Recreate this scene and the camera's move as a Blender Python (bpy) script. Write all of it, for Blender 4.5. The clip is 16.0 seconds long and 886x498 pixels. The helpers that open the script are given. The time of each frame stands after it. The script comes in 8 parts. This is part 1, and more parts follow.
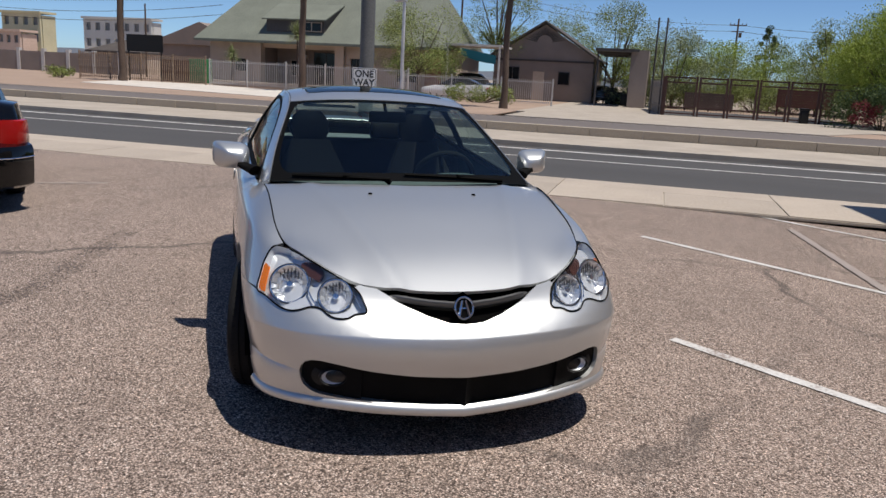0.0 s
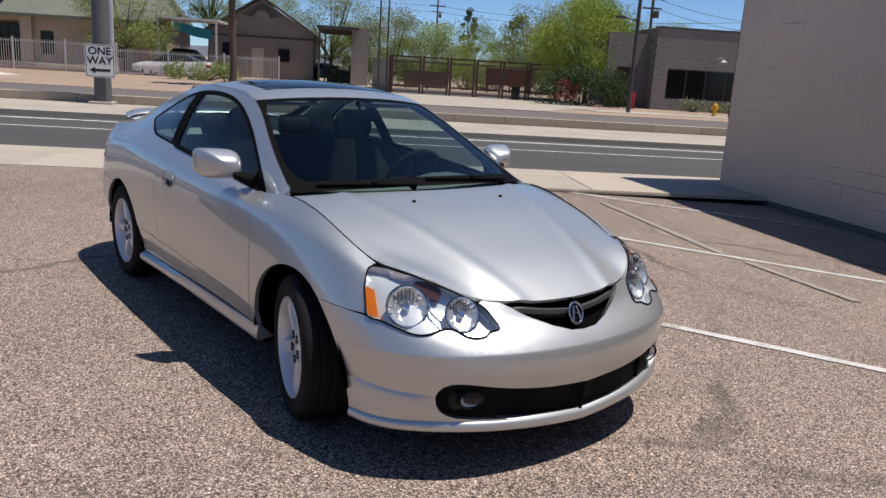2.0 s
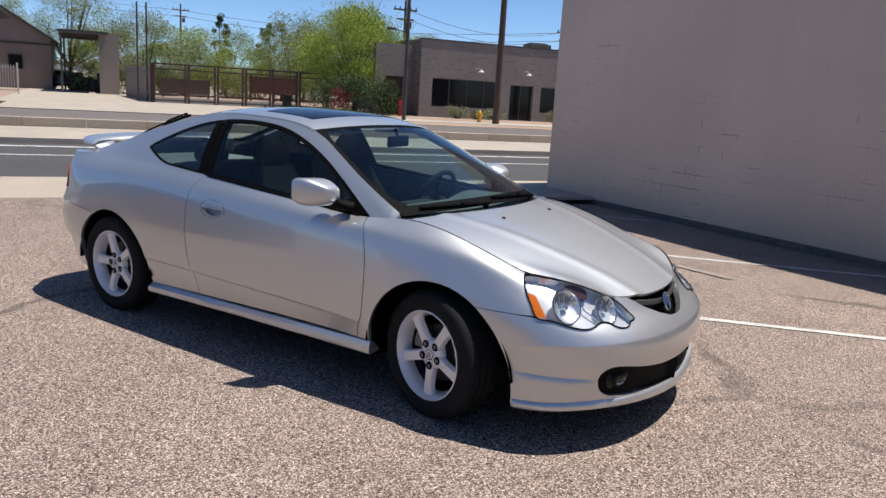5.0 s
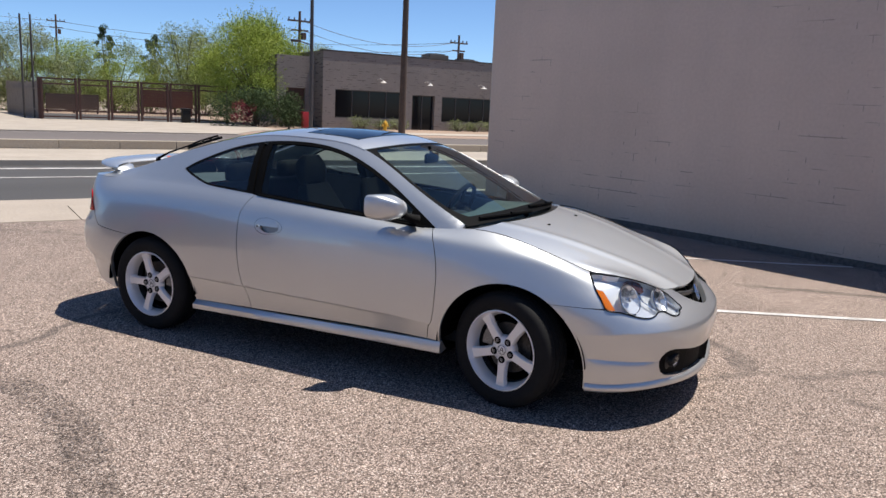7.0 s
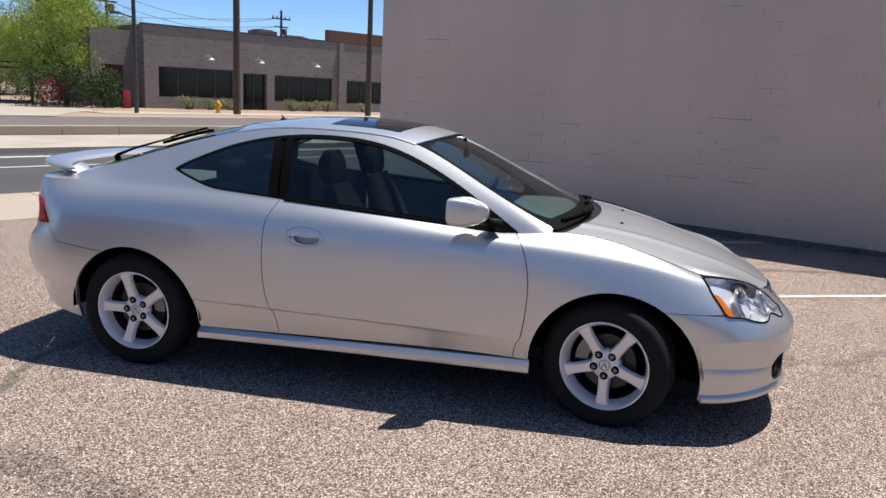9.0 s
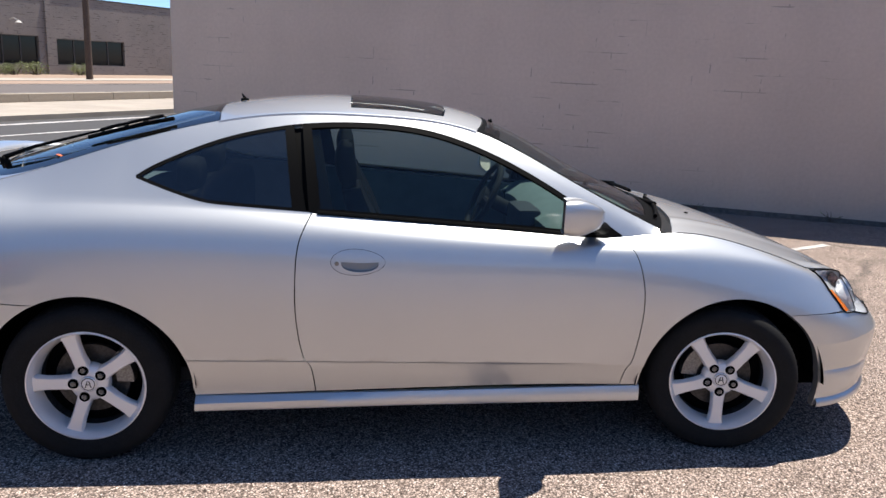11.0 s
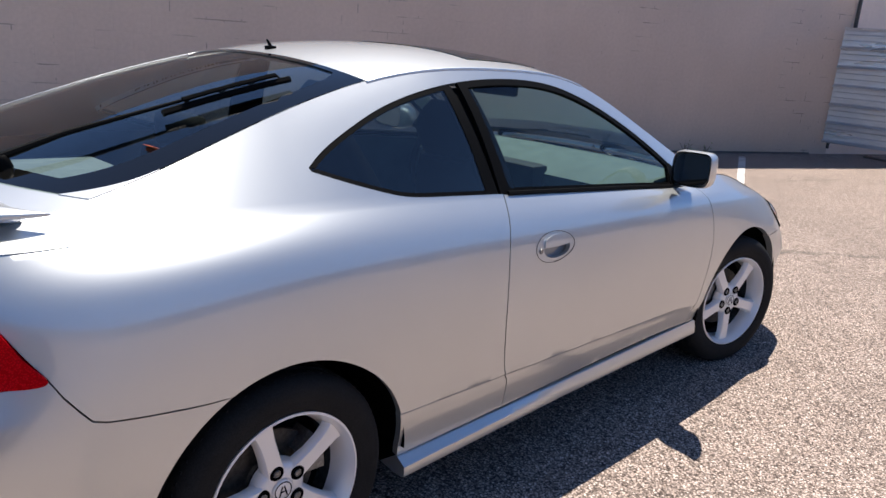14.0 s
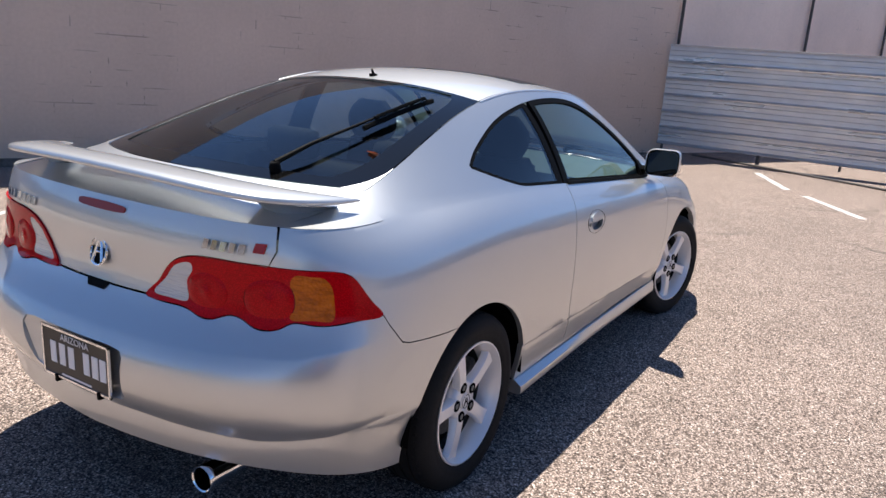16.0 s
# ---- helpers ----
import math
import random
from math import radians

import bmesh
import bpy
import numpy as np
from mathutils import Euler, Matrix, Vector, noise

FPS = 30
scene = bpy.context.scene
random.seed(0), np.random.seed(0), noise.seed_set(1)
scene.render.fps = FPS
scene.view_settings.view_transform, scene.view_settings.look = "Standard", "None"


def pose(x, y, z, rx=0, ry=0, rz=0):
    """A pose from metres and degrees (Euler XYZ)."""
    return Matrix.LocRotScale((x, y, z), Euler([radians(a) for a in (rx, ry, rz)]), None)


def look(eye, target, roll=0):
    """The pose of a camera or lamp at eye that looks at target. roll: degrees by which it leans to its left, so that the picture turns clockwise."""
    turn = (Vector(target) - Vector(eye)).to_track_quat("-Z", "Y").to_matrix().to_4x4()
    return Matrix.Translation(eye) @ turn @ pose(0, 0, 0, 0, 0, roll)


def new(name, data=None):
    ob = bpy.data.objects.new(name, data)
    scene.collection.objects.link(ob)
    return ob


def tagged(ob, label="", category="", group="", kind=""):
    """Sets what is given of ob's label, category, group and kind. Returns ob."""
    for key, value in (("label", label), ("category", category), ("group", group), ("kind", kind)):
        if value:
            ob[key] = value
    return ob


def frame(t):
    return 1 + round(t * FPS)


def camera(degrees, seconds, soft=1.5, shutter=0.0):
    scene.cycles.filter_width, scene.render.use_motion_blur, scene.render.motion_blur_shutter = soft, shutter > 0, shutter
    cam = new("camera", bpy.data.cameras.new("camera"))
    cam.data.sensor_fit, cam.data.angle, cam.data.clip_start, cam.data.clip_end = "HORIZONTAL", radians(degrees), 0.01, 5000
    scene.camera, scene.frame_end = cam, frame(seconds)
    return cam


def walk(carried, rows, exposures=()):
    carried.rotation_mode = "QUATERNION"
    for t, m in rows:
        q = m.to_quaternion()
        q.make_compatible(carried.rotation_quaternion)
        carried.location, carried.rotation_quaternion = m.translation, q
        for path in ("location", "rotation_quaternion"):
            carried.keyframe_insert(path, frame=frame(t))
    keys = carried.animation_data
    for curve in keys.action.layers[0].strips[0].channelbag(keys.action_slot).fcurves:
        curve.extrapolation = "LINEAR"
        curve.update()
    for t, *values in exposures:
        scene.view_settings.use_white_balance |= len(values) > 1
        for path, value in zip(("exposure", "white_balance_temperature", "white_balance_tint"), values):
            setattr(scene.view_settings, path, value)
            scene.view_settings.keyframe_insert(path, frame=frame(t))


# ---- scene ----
cam = camera(59.54, 16.0)
PATH = [
    (0, pose(4.9250, -0.9065, 1.4854, 77.437, -2.906, 74.612)),
    (0.5, pose(4.7788, -1.2692, 1.4944, 77.175, -3.045, 68.679)),
    (1, pose(4.5996, -1.6209, 1.4846, 76.893, -3.112, 63.109)),
    (1.5, pose(4.3520, -1.9296, 1.5015, 76.778, -3.312, 57.929)),
    (2, pose(4.1472, -2.2496, 1.5146, 76.914, -3.381, 53.258)),
    (2.5, pose(3.9314, -2.5013, 1.5115, 77.128, -3.389, 49.151)),
    (3, pose(3.7469, -2.7078, 1.5346, 77.334, -3.577, 45.584)),
    (3.5, pose(3.6137, -2.9672, 1.5461, 77.511, -3.694, 42.530)),
    (4, pose(3.4732, -3.2070, 1.5309, 77.664, -3.758, 39.662)),
    (6.5, pose(2.9335, -4.4199, 1.5848, 79.572, -2.570, 28.648)),
    (7, pose(2.7124, -4.5219, 1.5725, 79.539, -2.512, 26.604)),
    (7.5, pose(2.4031, -4.5188, 1.5720, 79.401, -2.519, 24.085)),
    (8, pose(2.0235, -4.5257, 1.5666, 79.235, -2.678, 21.076)),
    (8.5, pose(1.6441, -4.5312, 1.5625, 78.870, -2.694, 17.237)),
    (9, pose(1.2659, -4.4713, 1.5648, 78.579, -2.605, 13.211)),
    (11.5, pose(-0.7184, -3.4558, 1.5424, 76.049, -2.743, -13.392)),
    (12, pose(-1.0812, -3.1956, 1.5126, 75.669, -2.947, -20.381)),
    (12.5, pose(-1.4034, -2.9341, 1.4706, 75.389, -3.140, -27.437)),
    (13, pose(-1.7194, -2.6941, 1.4664, 74.975, -3.399, -33.968)),
    (13.5, pose(-2.0397, -2.4811, 1.4589, 74.648, -3.857, -39.969)),
    (14, pose(-2.2808, -2.2518, 1.4482, 74.397, -4.177, -45.363)),
    (14.5, pose(-2.5524, -2.1102, 1.4502, 74.674, -4.421, -49.658)),
    (15, pose(-2.8347, -2.0474, 1.4453, 74.862, -4.543, -53.564)),
    (15.5, pose(-3.1434, -2.0239, 1.4470, 75.369, -4.512, -56.382)),
    (16, pose(-3.4767, -1.9688, 1.4590, 75.993, -4.424, -58.408)),
]
walk(cam, PATH, [(0, -.05), (3, .18), (7, .40), (9, .48), (12, .78), (16, .78)])

# ---- light ----
SUN_EL, SUN_AZ = 72.7, 45.0          # degrees; azimuth of the sun's side, from +x towards +y
world = bpy.data.worlds.new("sky")
scene.world = world
world.use_nodes = True
wn = world.node_tree
sky = wn.nodes.new("ShaderNodeTexSky")
sky.sky_type = "NISHITA"
sky.sun_disc = False
sky.sun_elevation = radians(SUN_EL)
sky.sun_rotation = radians(90 - SUN_AZ)
sky.air_density, sky.dust_density, sky.ozone_density = 0.55, 0.2, 1.2
_tint = wn.nodes.new("ShaderNodeMix")
_tint.data_type, _tint.blend_type = "RGBA", "MULTIPLY"
_tint.inputs[0].default_value = 1.0
_tint.inputs[7].default_value = (0.80, 0.98, 1.16, 1)
wn.links.new(sky.outputs[0], _tint.inputs[6])
wn.links.new(_tint.outputs[2], wn.nodes["Background"].inputs[0])
wn.nodes["Background"].inputs[1].default_value = 0.101
sun = new("sun", bpy.data.lights.new("sun", "SUN"))
sun.data.energy, sun.data.angle, sun.data.color = 5.0, radians(0.53), (1.0, 0.935, 0.85)
_d = Vector((math.cos(radians(SUN_EL)) * math.cos(radians(SUN_AZ)), math.cos(radians(SUN_EL)) * math.sin(radians(SUN_AZ)), math.sin(radians(SUN_EL))))
sun.matrix_world = look(_d * 60, (0, 0, 0))


# ---- materials ----
class Mat:
    """A node material with a few short cuts."""

    def __init__(self, name, color=(0.5, 0.5, 0.5), rough=0.5, metal=0.0, **more):
        self.m = bpy.data.materials.new(name)
        self.m.use_nodes = True
        self.nt = self.m.node_tree
        self.bsdf = self.nt.nodes["Principled BSDF"]
        self.put("Base Color", (*color, 1))
        self.put("Roughness", rough)
        self.put("Metallic", metal)
        for k, v in more.items():
            self.put(k.replace("_", " "), v)
        self.tex = None

    def put(self, socket, value):
        self.bsdf.inputs[socket].default_value = value

    def node(self, kind, **inputs):
        n = self.nt.nodes.new(kind)
        for k, v in inputs.items():
            n.inputs[k.replace("_", " ")].default_value = v
        return n

    def link(self, a, b):
        self.nt.links.new(a, b)

    def coord(self):
        if not self.tex:
            self.tex = self.nt.nodes.new("ShaderNodeTexCoord").outputs["Object"]
        return self.tex

    def noise(self, scale, detail=4.0, rough=0.55, stretch=None):
        n = self.node("ShaderNodeTexNoise", Scale=scale, Detail=detail, Roughness=rough)
        src = self.coord()
        if stretch:
            mp = self.nt.nodes.new("ShaderNodeMapping")
            mp.inputs["Scale"].default_value = stretch
            self.link(src, mp.inputs[0])
            src = mp.outputs[0]
        self.link(src, n.inputs["Vector"])
        return n.outputs["Fac"]

    def voronoi(self, scale, feature="F1", out="Distance"):
        n = self.node("ShaderNodeTexVoronoi", Scale=scale)
        n.feature = feature
        self.link(self.coord(), n.inputs["Vector"])
        return n.outputs[out]

    def ramp(self, fac, stops, mode="LINEAR"):
        n = self.nt.nodes.new("ShaderNodeValToRGB")
        n.color_ramp.interpolation = mode
        els = n.color_ramp.elements
        while len(els) < len(stops):
            els.new(0.5)
        for e, (p, c) in zip(els, stops):
            e.position = p
            e.color = (*c, 1) if len(c) == 3 else c
        self.link(fac, n.inputs[0])
        return n.outputs[0]

    def mix(self, fac, a, b, blend="MIX"):
        n = self.nt.nodes.new("ShaderNodeMix")
        n.data_type, n.blend_type = "RGBA", blend
        for val, sock in ((fac, n.inputs[0]), (a, n.inputs[6]), (b, n.inputs[7])):
            if isinstance(val, (int, float)):
                sock.default_value = val
            elif isinstance(val, tuple):
                sock.default_value = (*val, 1)
            else:
                self.link(val, sock)
        return n.outputs[2]

    def color(self, out):
        self.link(out, self.bsdf.inputs["Base Color"])
        return self

    def rough(self, out):
        self.link(out, self.bsdf.inputs["Roughness"])
        return self

    def bump(self, height, strength=0.3, distance=0.01):
        n = self.node("ShaderNodeBump", Strength=strength, Distance=distance)
        self.link(height, n.inputs["Height"])
        self.link(n.outputs[0], self.bsdf.inputs["Normal"])
        return self


def grey(v):
    return (v, v, v)


def speckled(name, a, b, scale, rough=0.8, bump=0.2, dist=0.005, big=None, metal=0.0, spec=0.5):
    """Two tones by fine grain, and a second, wide variation."""
    m = Mat(name, a, rough, metal, Specular_IOR_Level=spec)
    g = m.noise(scale)
    c = m.ramp(g, [(0.35, a), (0.65, b)])
    w = m.noise(scale * 0.04 if big is None else big, 3)
    c = m.mix(0.55, c, m.ramp(w, [(0.3, grey(0.62)), (0.7, grey(1.0))]), "MULTIPLY")
    m.color(c)
    if bump:
        m.bump(g, bump, dist)
    return m.m


# silver metallic paint: fine flake under a clear coat
M_paint = Mat("silver_paint", (0.60, 0.615, 0.618), 0.41, 0.81, Coat_Weight=1.0, Coat_Roughness=0.008, Coat_IOR=1.65)
_fl = M_paint.noise(2600, 1)
_sw = M_paint.noise(3.0, 3)
M_paint.color(M_paint.mix(0.5, M_paint.ramp(_fl, [(0.35, (0.505, 0.520, 0.523)), (0.65, (0.645, 0.661, 0.664))]),
                          M_paint.ramp(_sw, [(0.3, (0.558, 0.573, 0.576)), (0.7, (0.592, 0.606, 0.609))])))
PAINT = M_paint.m
BLACK = speckled("black_plastic", grey(0.012), grey(0.02), 400, 0.45, 0.1, 0.0005, spec=0.25)
RUBBER = speckled("tyre_rubber", grey(0.010), grey(0.019), 300, 0.75, 0.15, 0.001, spec=0.16)
SEAL = Mat("black_seal", grey(0.004), 0.6, Specular_IOR_Level=0.05).m
BORDER = Mat("black_glass_border", grey(0.004), 0.04, Specular_IOR_Level=0.4).m
# near-black: the deep shade of cavities is put into this colour
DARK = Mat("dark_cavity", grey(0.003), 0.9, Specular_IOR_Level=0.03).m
CHROME = Mat("chrome", (0.82, 0.83, 0.85), 0.08, 1.0).m
ALLOY = Mat("alloy", (0.80, 0.79, 0.78), 0.32, 0.30, Coat_Weight=0.3).m
# dark tone for brake dust and for the shade deep in the rim
DUST_SHADE = speckled("brake_dust_and_shade", grey(0.03), grey(0.06), 60, 0.7, 0.1, 0.001, metal=0.3, spec=0.2)
STEEL = speckled("brake_steel", grey(0.18), grey(0.30), 120, 0.45, 0.1, 0.001, metal=0.9)
# disc steel toned down for brake dust and the shade behind the spokes
DISC = speckled("dusty_shaded_disc", (0.055, 0.05, 0.045), (0.10, 0.092, 0.082), 90, 0.5, 0.1, 0.001, metal=0.7)
CHARCOAL = speckled("charcoal_trim", (0.03, 0.032, 0.036), (0.05, 0.052, 0.056), 500, 0.7, 0.15, 0.001, spec=0.15)
LEATHER = speckled("black_leather", grey(0.014), grey(0.026), 250, 0.75, 0.2, 0.002, spec=0.08)
TRIM = speckled("grey_green_trim", (0.10, 0.13, 0.125), (0.14, 0.17, 0.165), 300, 0.7, 0.15, 0.001, spec=0.2)


def glass(name, tint, rough=0.0, ior=1.5):
    """Thin tinted pane: clear through, with the gloss of glass."""
    m = bpy.data.materials.new(name)
    m.use_nodes = True
    nt = m.node_tree
    nt.nodes.clear()
    out = nt.nodes.new("ShaderNodeOutputMaterial")
    tr = nt.nodes.new("ShaderNodeBsdfTransparent")
    tr.inputs[0].default_value = (*tint, 1)
    gl = nt.nodes.new("ShaderNodeBsdfGlossy")
    gl.inputs["Roughness"].default_value = rough
    lw = nt.nodes.new("ShaderNodeLayerWeight")
    lw.inputs[0].default_value = 0.5
    pw = nt.nodes.new("ShaderNodeMath")
    pw.operation = "POWER"
    pw.inputs[1].default_value = 5.0
    nt.links.new(lw.outputs["Facing"], pw.inputs[0])
    fr = nt.nodes.new("ShaderNodeMath")
    fr.operation = "MULTIPLY_ADD"
    r0 = 1.6 * ((ior - 1) / (ior + 1)) ** 2           # both faces of the pane
    fr.inputs[1].default_value, fr.inputs[2].default_value = 1 - r0, r0
    nt.links.new(pw.outputs[0], fr.inputs[0])
    mx = nt.nodes.new("ShaderNodeMixShader")
    nt.links.new(fr.outputs[0], mx.inputs[0])
    nt.links.new(tr.outputs[0], mx.inputs[1])
    nt.links.new(gl.outputs[0], mx.inputs[2])
    nt.links.new(mx.outputs[0], out.inputs[0])
    return m


GLASS = glass("green_tinted_glass", (0.67, 0.78, 0.76), ior=1.47)
GLASS_DARK = glass("dark_tinted_glass", (0.36, 0.42, 0.44), ior=1.75)
GLASS_REAR = glass("rear_tinted_glass", (0.62, 0.70, 0.70), ior=1.75)
LENS = glass("clear_lens", (0.93, 0.95, 0.97), ior=1.5)
_ml = Mat("red_lens", (0.5, 0.003, 0.006), 0.04, 0.0, Specular_IOR_Level=0.12)
_ml.color(_ml.ramp(_ml.voronoi(260), [(0.15, (0.66, 0.006, 0.012)), (0.6, (0.40, 0.002, 0.005))]))
RED_LENS = _ml.m
_ml = Mat("amber_lens", (0.60, 0.13, 0.004), 0.08, 0.0, Specular_IOR_Level=0.25)
_ml.color(_ml.ramp(_ml.noise(24, 3, stretch=(1, 1, 3.5)), [(0.34, (0.34, 0.075, 0.003)), (0.50, (0.52, 0.115, 0.004)), (0.66, (0.60, 0.145, 0.006))]))
_ml.bump(_ml.voronoi(110), 0.6, 0.003)
AMBER_LENS = _ml.m
_ml = Mat("white_lens", (0.55, 0.55, 0.55), 0.12, 0.35, Coat_Weight=1.0)
_ml.bump(_ml.noise(60, 2, stretch=(1, .25, 3.0)), 0.9, 0.006)
WHITE_LENS = _ml.m
# ground and building materials
_m = Mat("chip_asphalt", (.25, .21, .19), 0.9, Specular_IOR_Level=0.2)
_vor = _m.node("ShaderNodeTexVoronoi", Scale=140.0, Randomness=1.0)
_m.link(_m.coord(), _vor.inputs["Vector"])
_sep = _m.nt.nodes.new("ShaderNodeSeparateColor")
_m.link(_vor.outputs["Color"], _sep.inputs[0])
_stone = _m.ramp(_sep.outputs[0], [(0.0, (.083, .061, .051)), (.25, (.252, .194, .163)), (.62, (.466, .368, .314)), (.92, (.605, .488, .422)), (1.0, (.84, .74, .67))])
_gap = _m.ramp(_vor.outputs["Distance"], [(.30, grey(1)), (.62, grey(.34))])
_c = _m.mix(1.0, _stone, _gap, "MULTIPLY")
# larger pale and dark chips among the small ones
_v2 = _m.node("ShaderNodeTexVoronoi", Scale=62.0, Randomness=1.0)
_m.link(_m.coord(), _v2.inputs["Vector"])
_s2 = _m.nt.nodes.new("ShaderNodeSeparateColor")
_m.link(_v2.outputs["Color"], _s2.inputs[0])
_tone = _m.ramp(_s2.outputs[1], [(0.0, grey(.42)), (.16, grey(.62)), (.30, grey(1.0)), (.80, grey(1.04)), (.92, (1.42, 1.36, 1.30)), (1.0, (1.75, 1.68, 1.60))])
_core = _m.ramp(_v2.outputs["Distance"], [(.28, grey(1)), (.46, grey(0))])
_c = _m.mix(_core, _c, _m.mix(1.0, _c, _tone, "MULTIPLY"))
_big = _m.noise(0.35, 4)
_c = _m.mix(.9, _c, _m.ramp(_big, [(.30, grey(.90)), (.70, (1.12, 1.11, 1.10))]), "MULTIPLY")
_mid = _m.noise(2.2, 5)
_c = _m.mix(.8, _c, _m.ramp(_mid, [(.32, grey(.89)), (.55, grey(1.02))]), "MULTIPLY")
# tarred cracks wander across the lot
_wob = _m.node("ShaderNodeTexNoise", Scale=1.6, Detail=4.0)
_m.link(_m.coord(), _wob.inputs["Vector"])
_add = _m.nt.nodes.new("ShaderNodeVectorMath")
_add.operation = "MULTIPLY_ADD"
_add.inputs[1].default_value = (.55, .55, 0)
_m.link(_wob.outputs["Color"], _add.inputs[0])
_m.link(_m.coord(), _add.inputs[2])
_cr = _m.node("ShaderNodeTexVoronoi", Scale=0.27)
_cr.feature = "DISTANCE_TO_EDGE"
_m.link(_add.outputs[0], _cr.inputs["Vector"])
_crk = _m.ramp(_cr.outputs["Distance"], [(0.0, grey(1)), (.006, grey(.9)), (.013, grey(0))])
_brk = _m.ramp(_m.noise(.8, 3), [(.42, grey(0)), (.58, grey(.62))])
_fac = _m.mix(1.0, _crk, _brk, "MULTIPLY")
_c = _m.mix(_fac, _c, (.055, .048, .045))
_m.color(_c)
_m.bump(_vor.outputs["Distance"], -0.6, 0.006)
ASPHALT = _m.m


def worn_paint(name, tone):
    """Road paint rubbed through to the stones."""
    m = Mat(name, tone, .75)
    g = m.noise(55, 5)
    w = m.noise(3.5, 3)
    k = m.mix(.45, g, w)
    m.color(m.ramp(k, [(.38, (.27, .225, .20)), (.50, tuple(t * .86 for t in tone)), (.64, tone)]))
    m.bump(g, .3, .004)
    return m.m


LINE_WHITE = worn_paint("worn_white_line", (.60, .585, .565))
LINE_FAINT = worn_paint("faint_white_line", (.315, .273, .247))
_m = Mat("road_asphalt", (.06, .06, .063), .9)
_g = _m.noise(90, 4)
_c = _m.ramp(_g, [(.3, (.046, .044, .044)), (.7, (.082, .079, .078))])
_c = _m.mix(.8, _c, _m.ramp(_m.noise(.6, 4, stretch=(.12, 1, 1)), [(.3, grey(.75)), (.7, grey(1.1))]), "MULTIPLY")
_m.color(_c).bump(_g, .3, .004)
ROAD = _m.m
_m = Mat("tan_road", (.2, .17, .15), .9)
_g = _m.noise(60, 4)
_m.color(_m.mix(.8, _m.ramp(_g, [(.3, (.105, .09, .083)), (.7, (.16, .138, .127))]), _m.ramp(_m.noise(.4, 4, stretch=(.15, 1, 1)), [(.3, grey(.8)), (.7, grey(1.1))]), "MULTIPLY"))
ROAD_FAR = _m.m
CONCRETE = speckled("pale_concrete", (.36, .31, .255), (.44, .385, .32), 35, .85, .15, .004, big=.9)
CONCRETE_B = speckled("buff_concrete", (.40, .35, .29), (.48, .425, .355), 40, .85, .2, .004, big=1.2)
CONCRETE_PALE = speckled("bleached_concrete", (.56, .51, .45), (.66, .61, .54), 30, .85, .15, .004, big=.8)
DIRT = speckled("tan_dirt", (.30, .215, .16), (.39, .285, .215), 14, .95, .4, .02, big=.25)
FAR_SOIL = speckled("desert_soil", (.36, .29, .22), (.44, .36, .28), 1.5, .95, 0, big=.03)


def block_wall(name, a, b, width, height, crack=.5, joint=.012, strength=.35, dash=(.40, .60), gloss=.85):
    """Painted block: shallow joints, dark only where the paint has opened."""
    m = Mat(name, a, gloss, Specular_IOR_Level=.9 if gloss < .6 else .5)
    mp = m.nt.nodes.new("ShaderNodeMapping")
    mp.inputs["Rotation"].default_value = (radians(90), 0, 0)
    m.link(m.coord(), mp.inputs[0])
    br = m.node("ShaderNodeTexBrick", Scale=1.0, Mortar_Size=joint, Mortar_Smooth=.3, Bias=0.0, Brick_Width=width, Row_Height=height)
    m.link(mp.outputs[0], br.inputs["Vector"])
    g = m.noise(22, 5)
    col = m.ramp(g, [(.3, a), (.7, b)])
    col = m.mix(.8, col, m.ramp(m.noise(.45, 4), [(.3, grey(.84)), (.7, grey(1.06))]), "MULTIPLY")
    col = m.mix(.22, col, m.ramp(m.noise(1.4, 4, stretch=(1.6, 1.6, .22)), [(.35, grey(.86)), (.62, grey(1.03))]), "MULTIPLY")
    # open joints come in patches
    patchy = m.ramp(m.noise(.55, 2), [(dash[0], grey(0)), (dash[1], grey(1))])
    short = m.ramp(m.noise(3.0, 2, stretch=(.6, .6, 3.0)), [(.54, grey(0)), (.60, grey(1))])
    f = m.mix(1.0, m.mix(1.0, patchy, short, "MULTIPLY"), br.outputs["Fac"], "MULTIPLY")
    f2 = m.mix(1.0, f, grey(crack), "MULTIPLY")
    m.color(m.mix(f2, col, tuple(t * .22 for t in a)))
    h = m.mix(.5, m.ramp(br.outputs["Fac"], [(0, grey(1)), (1, grey(0))]), g)
    m.bump(h, strength, .006)
    return m.m


WALL = block_wall("mauve_block_paint", (0.575, 0.428, 0.330), (0.630, 0.478, 0.372), .40, .20, .6, .008, .20, (.50, .60), .40)
WALL_LIGHT = block_wall("pale_block", (.82, .65, .54), (.88, .70, .585), .40, .20, .5, .008, .2, (.55, .65), .5)
BRICK_GREY = block_wall("grey_brick", (.19, .163, .148), (.26, .225, .205), .40, .13, .8, .016, .9, (.05, .10))
STUCCO = speckled("taupe_stucco", (.25, .20, .17), (.29, .235, .20), 30, .9, .3, .01, big=.5)
STUCCO_TAN = speckled("tan_stucco", (.50, .40, .31), (.57, .465, .37), 30, .9, .3, .01, big=.5)
ROOF_GREEN = speckled("green_roof", (.14, .155, .125), (.19, .205, .165), 12, .85, .3, .01, big=.6)
ROOF_DARK = speckled("dark_shingle", (.06, .05, .045), (.10, .085, .075), 20, .9, .4, .01)
RUST = speckled("brown_steel", (.055, .024, .019), (.085, .038, .030), 40, .7, .2, .004)
WHITE_STEEL = speckled("white_steel", (.52, .49, .46), (.62, .59, .56), 40, .6, .1, .003)
